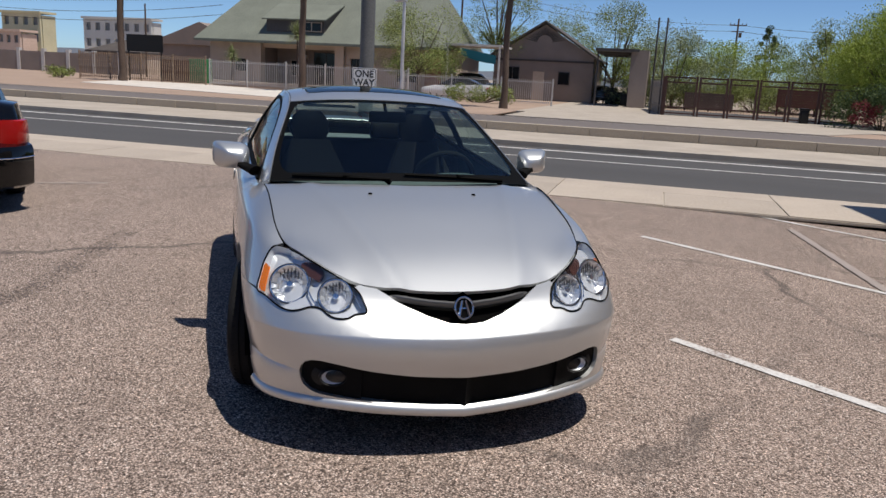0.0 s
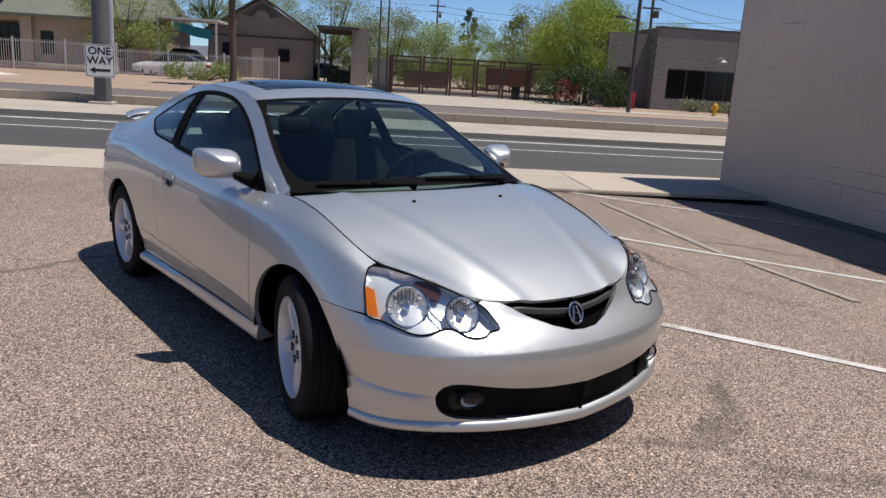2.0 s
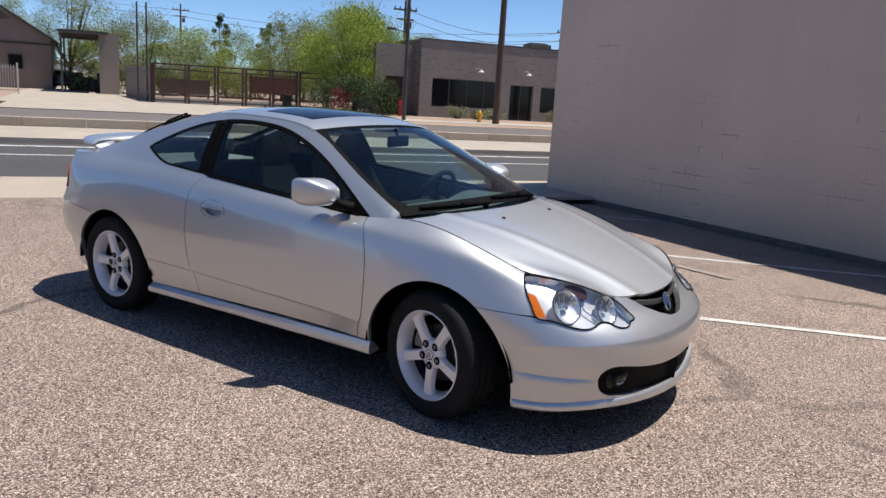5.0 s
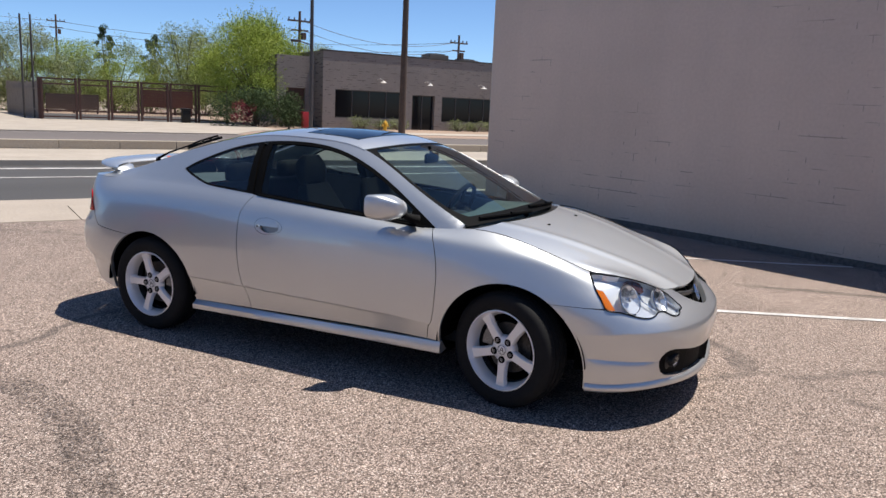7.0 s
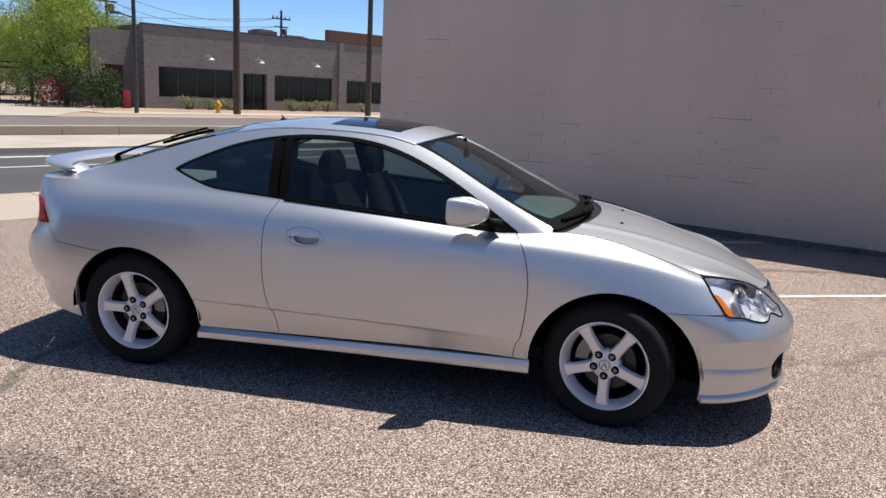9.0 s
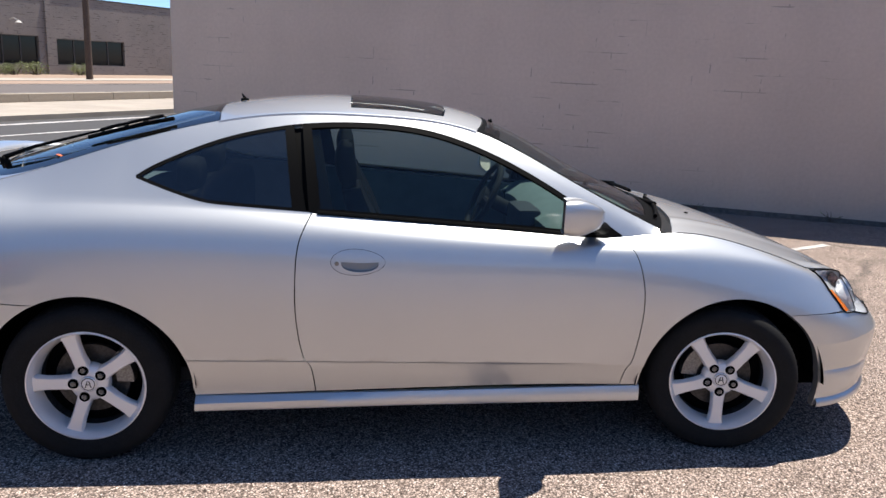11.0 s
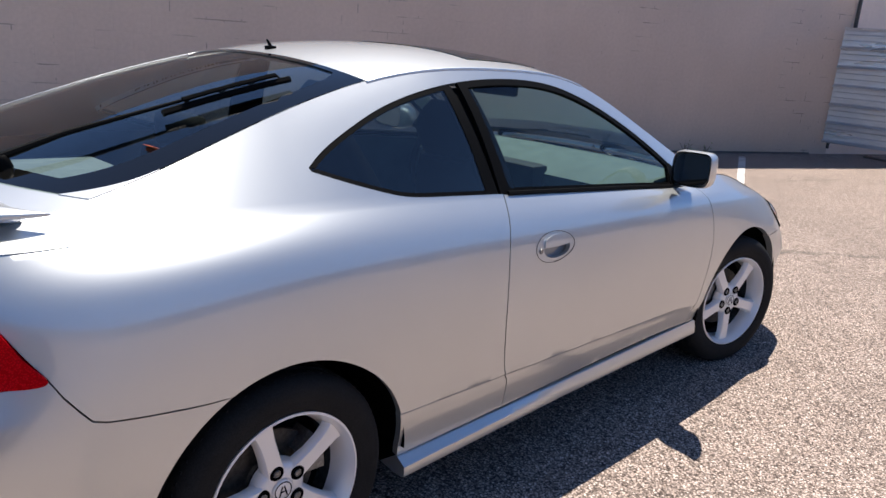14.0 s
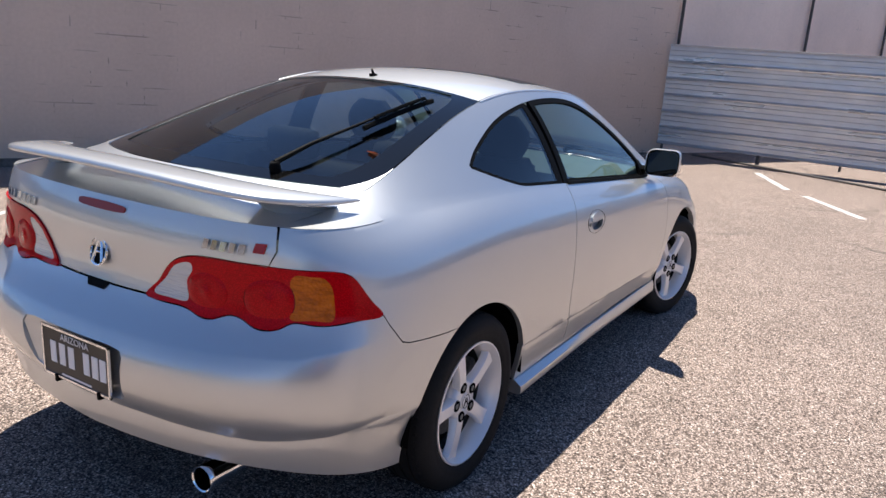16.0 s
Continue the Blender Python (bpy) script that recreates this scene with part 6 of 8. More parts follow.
def sheet(name, pts, z, material, m=None, thick=0.0, parent=None, label=""):
    bm = bmesh.new()
    if thick:
        prism(bm, pts, z - thick, z)
        bmesh.ops.recalc_face_normals(bm, faces=bm.faces[:])
    else:
        bm.faces.new([bm.verts.new((x, y, z)) for x, y in pts])
    ob = mesh_object(name, bm, material, smooth=False)
    if m is not None:
        ob.matrix_world = m
    return tagged(ob, label, kind="structure")


def strip(s0, s1, d0, d1):
    return [(s0, d0), (s1, d0), (s1, d1), (s0, d1)]


sheet("ground", strip(-1500, 1500, -1500, 1500), -.19, FAR_SOIL)
WM = pose(-2.89, 8.55, 0, 0, 0, -23.34)               # wall frame: x along the painted wall, y into it
_WI = WM.inverted()


def lot_z(x, y):
    """The lot falls towards the foot of the painted wall."""
    q = _WI @ Vector((x, y, 0))
    fall = float(np.interp(q.x, [-3, -.5, 1.5, 5, 8, 12, 16, 20, 26], [0, .06, .125, .135, .105, .075, .06, .05, 0]))
    return -fall * min(max(1 + q.y / 5.4, 0.0), 1.0)


bm = bmesh.new()
_sx = [-70, -30, -12, *np.arange(-8, 22.1, .5), 40, 70]
_dy = [-70, -40, -26, *np.arange(-21, 5.6, .5), 5.66]
_grid = []
for a in _sx:
    col = []
    for b in _dy:
        w = ST @ Vector((a, b, 0))
        col.append(bm.verts.new((a, b, lot_z(w.x, w.y))))
    _grid.append(col)
for c0, c1 in zip(_grid, _grid[1:]):
    for k in range(len(_dy) - 1):
        bm.faces.new((c0[k], c1[k], c1[k + 1], c0[k + 1]))
lot = mesh_object("parking_lot", bm, ASPHALT)
lot.matrix_world = ST
tagged(lot, kind="structure")
sheet("road", strip(-160, 160, 7.78, 13.45), -.012, ROAD, ST, .03)
sheet("road_far", strip(-160, 160, 17.3, 28.0), -.006, ROAD_FAR, ST, .03)
sheet("pavement_far", [(-4.6, 28.0), (8.0, 28.0), (9.4, 30.5), (12, 34.0), (-4.6, 34.0)], .03, CONCRETE, ST, .07)
sheet("pavement_east", strip(11.0, 60, 30.6, 33.0), .026, CONCRETE_B, ST, .05)
sheet("driveway", strip(-5.2, 12, 34.0, 60), .012, CONCRETE, ST, .05)
sheet("yard", strip(-160, -5.2, 28.0, 90), .0, DIRT, ST, .04)
sheet("yard_east", [(12.0, 34.0), (9.4, 30.5), (8.0, 28.0), (160, 28.0), (160, 90), (12.0, 90)], .004, DIRT, ST, .04)
sheet("yard_asphalt", strip(1.9, 12, 41.2, 51.5), .020, ROAD, ST, .02)
sheet("yard_sand", strip(1.0, 12, 51.5, 60), .018, DIRT, ST, .02)
sheet("pavement_west", [(-33, 36.5), (-17.5, 32.0), (-16.5, 36.0), (-22.5, 43.5), (-31, 47), (-37, 46)], .02, CONCRETE_PALE, ST, .05)


def ground_line(name, a, b, width, material, z=.004):
    a, b = Vector((a[0], a[1], 0)), Vector((b[0], b[1], 0))
    n = (b - a).normalized().cross(Vector((0, 0, 1))) * width / 2
    bm = bmesh.new()
    k = 24
    rnd = random.Random(7)
    L = [bm.verts.new(a.lerp(b, i / k) + n * (1 + rnd.uniform(-.10, .10)) + Vector((0, 0, z))) for i in range(k + 1)]
    R = [bm.verts.new(a.lerp(b, i / k) - n * (1 + rnd.uniform(-.10, .10)) + Vector((0, 0, z))) for i in range(k + 1)]
    for v in L + R:
        v.co.z += lot_z(v.co.x, v.co.y)
    for i in range(k):
        bm.faces.new((L[i], R[i], R[i + 1], L[i + 1]))
    return tagged(mesh_object(name, bm, material, smooth=False), kind="structure")


ground_line("parking_line", (.97, 1.72), (4.6, 3.49), .085, LINE_WHITE, .006)
ground_line("parking_line", (-2.05, 3.22), (3.1, 5.85), .08, LINE_WHITE, .006)
ground_line("parking_line", (-3.78, 5.32), (-.47, 7.17), .075, LINE_WHITE, .008)
ground_line("parking_line", (5.9, 1.159), (9.6, 2.768), .095, LINE_WHITE)
ground_line("parking_line", (10.32, .20), (8.50, -.53), .11, LINE_WHITE)
ground_line("parking_line", (8.05, -.82), (6.61, -1.62), .11, LINE_WHITE)
ground_line("parking_line", (-5.14, -4.2), (-5.25, -2.30), .08, LINE_FAINT)
ground_line("parking_line", (-2.55, 5.46), (.0, 4.33), .09, LINE_FAINT, .010)
ground_line("parking_line", (.30, 4.26), (1.5, 3.89), .09, LINE_FAINT, .010)


def ground_scuff(pts, width, z=.004):
    """A curved band of rubber on the lot."""
    p = smooth_path(pts, 40)
    bm = bmesh.new()
    rows = []
    for i, (x, y) in enumerate(p):
        d = p[min(i + 1, 39)] - p[max(i - 1, 0)]
        n = np.array([-d[1], d[0]]) / max(np.linalg.norm(d), 1e-6) * width / 2
        rows.append([bm.verts.new((x + n[0] * k, y + n[1] * k, z)) for k in (-1, 1)])
    for a, b in zip(rows, rows[1:]):
        bm.faces.new((a[0], b[0], b[1], a[1]))
    return tagged(mesh_object("tyre_mark", bm, SCUFF, smooth=False), kind="structure")


ground_scuff([(-2.3, -1.75), (-1.4, -1.92), (-.84, -2.03), (-.40, -2.16), (.08, -2.44), (.45, -2.72), (.85, -3.1)], .20)


def street_line(d, s0, s1, width, material, z, name="road_line"):
    return sheet(name, strip(s0, s1, d - width / 2, d + width / 2), z, material, ST)


street_line(11.0, -150, 150, .12, LINE_WHITE, -.006)
street_line(12.75, -150, 150, .22, LINE_WHITE, -.006)
street_line(18.9, -150, 150, .14, LINE_WHITE, .001)
street_line(22.4, -150, 150, .10, LINE_FAINT, .001)
street_line(27.3, -150, 150, .14, LINE_FAINT, .001)


def slabs(parent, s0, s1, step, d0, d1, z0, z1, material, rnd, name="slab"):
    """Concrete flags with open joints, one object each on shared shapes."""
    meshes = []
    for k in range(3):
        bm = bmesh.new()
        box(bm, .006, step - .006, d0 + .004, d1 - .004, z0, z1, .006)
        me = bpy.data.meshes.new(name)
        bm.to_mesh(me)
        bm.free()
        me.materials.append(material)
        meshes.append(me)
    for i in range(int((s1 - s0) / step)):
        ob = new(name, meshes[i % 3])
        ob.parent = parent
        ob.matrix_parent_inverse = Matrix.Identity(4)
        ob.location = (s0 + i * step, 0, rnd.uniform(-.003, .003))


_rnd = random.Random(3)
_m = Mat("flag_concrete", (.5, .45, .4), .85)
_oi = _m.nt.nodes.new("ShaderNodeObjectInfo")
_g = _m.noise(30, 5)
_c = _m.ramp(_g, [(.3, (.36, .305, .25)), (.7, (.44, .38, .315))])
_c = _m.mix(.9, _c, _m.ramp(_oi.outputs["Random"], [(0, grey(.88)), (1, grey(1.06))]), "MULTIPLY")
_c = _m.mix(.7, _c, _m.ramp(_m.noise(1.1, 4), [(.3, grey(.85)), (.7, grey(1.05))]), "MULTIPLY")
_m.color(_c).bump(_g, .2, .004)
FLAGS = _m.m
pave = sheet("pavement", strip(-70, 70, 5.66, 7.78), -.012, CONCRETE_B, ST, .03)
slabs(pave, -30, 36, 1.52, 5.68, 6.98, -.03, .004, FLAGS, _rnd)
slabs(pave, -30, 36, 3.04, 6.99, 7.76, -.03, -.002, FLAGS, _rnd, "kerb_slab")
sheet("kerb_far", strip(-160, 160, 13.45, 13.62), .10, CONCRETE_B, ST, .14)
sheet("pavement_median", strip(-160, 160, 13.62, 17.02), .095, CONCRETE, ST, .14)

# low block barrier along the median
barrier = tagged(new("median_barrier"), kind="structure")
barrier.matrix_world = ST
_m = Mat("barrier_block", (.4, .34, .27), .9)
_oi = _m.nt.nodes.new("ShaderNodeObjectInfo")
_g = _m.noise(26, 5)
_c = _m.ramp(_g, [(.3, (.36, .305, .235)), (.7, (.45, .385, .305))])
_c = _m.mix(.9, _c, _m.ramp(_oi.outputs["Random"], [(0, grey(.86)), (1, grey(1.06))]), "MULTIPLY")
_m.color(_c).bump(_g, .4, .006)
slabs(barrier, -62, 62, 1.44, 17.04, 17.30, 0.0, .315, _m.m, _rnd, "block")

# the long painted wall beside the lot, with the building behind it
bm = bmesh.new()
box(bm, 0, 15.9, 0, 12, -.25, 5.0)
wall = mesh_object("wall_north", bm, WALL, smooth=False)
wall.matrix_world = WM
tagged(wall, "mauve painted block wall with open joints", kind="structure")
# from 15.9 m on the wall has a paler base colour
bm = bmesh.new()
box(bm, 15.9, 30, 0.02, 12, -.25, 5.0)
wall = mesh_object("wall_north_end", bm, WALL_LIGHT, smooth=False)
wall.matrix_world = WM
tagged(wall, "paler block wall beyond the metal gate", kind="structure")
# narrow darker band along the foot of the wall
bm = bmesh.new()
box(bm, .05, 15.5, -.028, .004, -.24, -.035, .008)
foot = mesh_object("wall_footing", bm, speckled("dark_footing", (.10, .085, .075), (.17, .145, .13), 25, .95, .5, .02))
foot.matrix_world = WM
tagged(foot, kind="structure")
for x in (15.95, 20.24, 23.6):
    bm = bmesh.new()
    tube(bm, [(x, -.035, 1.6), (x, -.035, 5.0)], .03, 8)
    p = mesh_object("drain_pipe", bm, DARK_STEEL)
    p.matrix_world = WM
    tagged(p, "dark vertical drain pipe on the painted wall", "pipe")

# unseen plain walls, added to keep the bright horizon out of the car's reflections
for name, pts in (("wall_south", strip(-32, 40, -30.3, -30)), ("wall_west", strip(-32.3, -32, -30, 0)), ("wall_east", strip(40, 40.3, -30, -8))):
    sheet(name, pts, 4.2, STUCCO, ST, 4.25)

# corrugated sheet gate across the lot's end
gate = thing("sheet_metal_gate", "grey corrugated sheet metal gate across the lot", "gate", pose(11.43, 2.05, 0, 0, 0, -92.5))
for i in range(6):
    bm = bmesh.new()
    z0 = .17 + i * .30
    prof = [(.004, z0 - .014), (-.046, z0 - .008), (-.052, z0 + .012), (-.004, z0 + .046), (-.002, z0 + .100), (-.016, z0 + .104), (-.016, z0 + .124), (-.002, z0 + .140), (-.002, z0 + .190), (-.016, z0 + .194), (-.016, z0 + .214), (-.002, z0 + .230), (-.002, z0 + .270), (.004, z0 + .300)]
    A_ = [bm.verts.new((-.20, y, z)) for y, z in prof]
    B_ = [bm.verts.new((9.0, y, z)) for y, z in prof]
    for k in range(len(prof) - 1):
        bm.faces.new((A_[k], B_[k], B_[k + 1], A_[k + 1]))
    part("sheet", bm, ZINC, gate, smooth=False)
bm = bmesh.new()
box(bm, -.2, 9.0, -.03, .03, 1.965, 2.0, .004)
part("top_rail", bm, WHITE_STEEL, gate, "pale top rail", smooth=False)
for x in (-.12, 3.0, 6.0, 9.0):
    bm = bmesh.new()
    box(bm, x - .02, x + .02, .03, .07, .06, 1.97, .004)
    part("post", bm, DARK_STEEL, gate, smooth=False)
bm = bmesh.new()
box(bm, 1.64, 1.70, -.05, .05, .0, .17, .01)
part("foot", bm, DARK_STEEL, gate, "dark gate foot", smooth=False)
bm = bmesh.new()
tube(bm, [(11.35, 1.55, .03), (10.85, .4, .03), (9.9, -1.5, .03), (8.8, -3.8, .03)], .02, 8)
tagged(mesh_object("gate_track", bm, DARK_STEEL), "dark steel bar lying before the metal gate", "track")


# ---- plants ----
def leaf_cloud(bm, rnd, centres, count, size, spread, flat=1.0, slim=.34, rise=0.0):
    """Many small leaves scattered in clumps round the centres."""
    for _ in range(count):
        c, r = rnd.choice(centres)
        while True:
            p = Vector((rnd.uniform(-1, 1), rnd.uniform(-1, 1), rnd.uniform(-1, 1)))
            if .25 < p.length < 1:
                break
        p = Vector(c) + Vector((p.x * r * spread, p.y * r * spread, p.z * r * flat))
        a = (Vector((rnd.gauss(0, 1), rnd.gauss(0, 1), rnd.gauss(0, .8))) + (p - Vector(c)) * (rise / max(r, .01)) + Vector((0, 0, rise))).normalized()
        b = a.cross(Vector((rnd.gauss(0, 1), rnd.gauss(0, 1), rnd.gauss(0, 1)))).normalized()
        s = size * rnd.uniform(.6, 1.4)
        bm.faces.new([bm.verts.new(p + a * s * u + b * s * slim * v) for u, v in ((-1, 0), (0, -1), (1, 0), (0, 1))])


def tree(name, label, base, height, radius, leaves, size, leaf_mat, seed, trunk_h=None, m=None, lean=0.0, category="tree", clumps=34, spiky=False, rise=0.0):
    rnd = random.Random(seed)
    th = trunk_h or height * .3
    top = thing(name, label, category, (m or ST) @ Matrix.Translation(base))
    bm = bmesh.new()
    r0 = height * .022
    tube(bm, [(0, 0, -.05), (.02, .03, th * .5), (lean, .05, th)], [r0 * 1.3, r0, r0 * .8], 8)
    part("trunk", bm, BARK, top, "brown trunk")
    cents = []
    for k in range(clumps):
        a, q = rnd.uniform(0, 2 * math.pi), rnd.uniform(.1, 1) ** .5
        z = rnd.uniform(0, 1)
        w = math.sin(math.pi * min(.97, .18 + .78 * z)) ** .6
        c = Vector((lean + math.cos(a) * radius * q * w, math.sin(a) * radius * q * w, th * .75 + (height - th * .75) * (.08 + .86 * z)))
        cents.append((c, radius * rnd.uniform(.20, .36)))
        if k % 3 == 0:
            bm = bmesh.new()
            mid = Vector((lean, .05, th)).lerp(c, .5) + Vector((0, 0, -.1))
            tube(bm, [(lean, .05, th * .92), mid, c], [r0 * .45, r0 * .28, r0 * .10], 5, cap=False)
            part("limb", bm, BARK, top)
    bm = bmesh.new()
    leaf_cloud(bm, rnd, cents, leaves, size, 1.0, .85, .16 if rise else .34, rise)
    if spiky:
        for c, r in cents:
            for _ in range(5):
                d = Vector((rnd.gauss(0, .5), rnd.gauss(0, .5), abs(rnd.gauss(.7, .4)))).normalized()
                for j in range(7):
                    p = c + d * (r * (.6 + .16 * j))
                    a = Vector((rnd.gauss(0, 1), rnd.gauss(0, 1), rnd.gauss(0, 1))).normalized() * size * .8
                    b = d * size * .5
                    bm.faces.new([bm.verts.new(p + v) for v in (-a, -b, a, b)])
    tagged(part("crown", bm, leaf_mat, top, "loose crown of small leaves", smooth=False), kind="stuff")
    return top


tree("palo_verde_tree", "bright yellow-green palo verde with a wide loose crown", (13.5, 41.6, 0), 5.95, 3.15, 70000, .075, LEAF_PALO, 11, 1.5, clumps=120, spiky=True, rise=.9)
tree("mesquite_tree", "olive-green tree behind the brown steel gate", (13.4, 58, 0), 6.9, 2.8, 17000, .062, LEAF_OLIVE, 12, 1.6, clumps=44)
tree("mesquite_tree", "olive-green tree behind the brown steel gate", (9.0, 62, 0), 5.6, 3.4, 17000, .062, LEAF_OLIVE, 13, .7, clumps=44)
tree("mesquite_tree", "yellow-green tree behind the brown steel gate", (5.6, 60, 0), 5.0, 3.4, 17000, .062, LEAF_PALO, 14, .6, clumps=44)
tree("mesquite_tree", "pale green feathery tree behind the wooden panels", (2.4, 57, 0), 5.8, 3.2, 17000, .066, LEAF_SAGE, 15, .7, clumps=44, spiky=True)
tree("mesquite_tree", "tall olive-green tree beside the stucco house", (-2.6, 66, 0), 8.6, 3.8, 20000, .068, LEAF_OLIVE, 16, 1.8, clumps=48)
tree("cypress_tree", "narrow dark evergreen beyond the yard", (11.2, 78, 0), 8.0, 1.1, 4500, .10, LEAF_DARK, 17, 1.5)
tree("cypress_tree", "narrow dark evergreen beyond the yard", (18.2, 90, 0), 8.4, 1.4, 4500, .10, LEAF_DARK, 18, 1.5)
for i, (s, d, h, r) in enumerate(((-9, 84, 9.5, 4.2), (16.5, 66, 6.4, 3.8), (20.5, 68, 6.6, 4.0), (25.5, 72, 7.4, 4.4), (31, 74, 7.0, 4.2), (0.5, 76, 6.2, 4.0), (22, 84, 8.2, 4.6))):
    tree("background_tree", "hazy green tree in the far row", (s, d, 0), h, r, 14000, .085, (LEAF_OLIVE, LEAF_SAGE)[i % 2], 30 + i, h * .12, clumps=44)
for i, (s, d, h, r) in enumerate(((3.6, 58.5, 3.7, 2.4), (6.4, 57.6, 3.9, 2.6), (9.4, 58.4, 4.0, 2.7), (12.2, 56, 4.6, 2.6), (0.2, 61, 4.4, 2.6), (16.2, 58, 4.9, 2.8))):
    tree("desert_willow", "low feathery green tree along the yard's back edge", (s, d, 0), h, r, 15000, .07, (LEAF_PALO, LEAF_OLIVE)[i % 2], 80 + i, .5, clumps=40, rise=.5)
tree("yard_tree", "dense green tree before the tan house", (-15.6, 50.5, 0), 6.6, 3.3, 22000, .06, LEAF_OLIVE, 41, 1.8, clumps=44)
tree("yard_tree", "green tree overhanging the carport", (-11.8, 60, 0), 9.6, 3.4, 18000, .066, LEAF_OLIVE, 42, 4.0, clumps=44)


def yucca(base, trunk_h, reach, count, seed, label):
    """A short trunk with stiff narrow leaves spread all round."""
    rnd = random.Random(seed)
    top = thing("yucca_tree", label, "yucca", ST @ Matrix.Translation(base))
    bm = bmesh.new()
    tube(bm, [(0, 0, -.05), (.03, .02, trunk_h * .6), (0, 0, trunk_h + .1)], [.11, .08, .06], 8)
    part("trunk", bm, BARK, top, "rough brown trunk")
    bm = bmesh.new()
    for _ in range(count):
        a, el = rnd.uniform(0, 2 * math.pi), rnd.uniform(-.5, 1.45)
        d = Vector((math.cos(a) * math.cos(el), math.sin(a) * math.cos(el), math.sin(el)))
        w = d.cross(Vector((0, 0, 1))).normalized() * .022
        r = reach * rnd.uniform(.65, 1)
        o = Vector((0, 0, trunk_h + rnd.uniform(-.35, .15)))
        tip = o + d * r + Vector((0, 0, -.25 * r * math.cos(el)))
        mid = o + d * r * .5
        v = [bm.verts.new(q) for q in (o - w, o + w, mid + w, mid - w, tip)]
        bm.faces.new((v[0], v[1], v[2], v[3]))
        bm.faces.new((v[3], v[2], v[4]))
    tagged(part("crown", bm, LEAF_SAGE, top, "stiff grey-green leaves", smooth=False), kind="stuff")


yucca((-29.85, 49.0, 0), 2.3, 1.0, 260, 44, "grey-green yucca by the white picket fence")
yucca((-24.7, 49.5, 0), 4.0, 1.35, 320, 45, "tall grey-green yucca before the bungalow's porch")


def bush(name, label, base, size, leaves, leaf, mat_, seed, extra=None):
    rnd = random.Random(seed)
    ob = thing(name, label, "bush", ST @ Matrix.Translation(base))
    bm = bmesh.new()
    cents = [(Vector((rnd.uniform(-1, 1) * size[0] * .75, rnd.uniform(-1, 1) * size[1] * .7, size[2] * rnd.uniform(.18, .8))), rnd.uniform(.25, .42) * size[2]) for _ in range(26)]
    leaf_cloud(bm, rnd, cents, leaves, leaf, 1.15, .95)
    tagged(part("foliage", bm, mat_, ob, smooth=False), kind="stuff")
    bm = bmesh.new()
    for c, r in cents[:12]:
        tube(bm, [(c.x * .15, c.y * .15, -.03), (c.x * .6, c.y * .6, c.z * .6), c], [.03, .02, .01], 5)
    part("trunk", bm, BARK, ob)
    if extra:
        bm = bmesh.new()
        leaf_cloud(bm, rnd, [(Vector((rnd.uniform(-.62, -.12) * size[0], -size[1] * .78, size[2] * rnd.uniform(.15, .62))), .26) for _ in range(11)], 1500, leaf * .9, 1.0)
        tagged(part("blossom", bm, extra, ob, "dusky red flowers", smooth=False), kind="stuff")
    return ob


bush("bougainvillea_bush", "dark green bush with red flowers beside the gate", (12.1, 37.4, 0), (2.75, .9, 2.0), 16000, .055, LEAF_DARK, 51, LEAF_RED)
bush("yard_bush", "grey-green bush at the white picket fence", (-9.3, 43.6, 0), (2.6, .9, 1.15), 3500, .07, LEAF_OLIVE, 52)
for i, (s_, h_) in enumerate(((2.5, 2.2), (5.5, 1.9), (8.2, 2.3), (10.6, 2.0), (14.5, 2.6), (-.5, 2.0))):
    bush("yard_bush", "olive-green bush at the back of the gated yard", (s_, 56.5 + (i % 2), 0), (2.3, 1.0, h_), 3200, .07, (LEAF_OLIVE, LEAF_SAGE)[i % 2], 54 + i)
bush("yard_bush", "low green bush at the dirt edge", (-40.6, 43.5, 0), (1.3, .8, .9), 1500, .07, LEAF_OLIVE, 53)
for i, (s, h) in enumerate(((18.4, .75), (19.7, .7), (20.9, .65), (25.3, .75), (26.7, .7), (28.0, .75), (31.0, .7))):
    bush("planter_shrub", "dusty green shrub below the office windows", (s, 37.2, 0), (.75, .35, h), 800, .05, LEAF_SAGE, 60 + i)


def palm(s, d, h, r, seed, label):
    rnd = random.Random(seed)
    ob = thing("palm_tree", label, "palm tree", ST @ Matrix.Translation((s, d, 0)))
    bm = bmesh.new()
    n = 26
    tube(bm, [(.04 * math.sin(i * .5), .02 * math.cos(i * .7), -.05 + h * i / n) for i in range(n + 1)], [r * (1.5 if i == 0 else 1.25 if i == 1 else 1.05 if i == 2 else 1.0 + .05 * (i % 2) - .18 * i / n) for i in range(n + 1)], 12)
    part("trunk", bm, BARK, ob, "rough brown palm trunk")
    for k in range(14):
        bm = bmesh.new()
        a = 2 * math.pi * k / 14 + rnd.uniform(-.2, .2)
        up = rnd.uniform(.2, 1.0)
        prev = None
        for j in range(8):
            t = j / 7
            c = Vector((math.cos(a) * 1.9 * t, math.sin(a) * 1.9 * t, h + up * 1.2 * t - 1.9 * t * t))
            w = Vector((-math.sin(a), math.cos(a), 0)) * .22 * math.sin(math.pi * (.12 + .86 * t))
            row = (bm.verts.new(c - w + Vector((0, 0, -.08))), bm.verts.new(c), bm.verts.new(c + w + Vector((0, 0, -.08))))
            if prev:
                bm.faces.new((prev[0], prev[1], row[1], row[0]))
                bm.faces.new((prev[1], prev[2], row[2], row[1]))
            prev = row
        part("frond", bm, LEAF_DARK, ob, smooth=False)


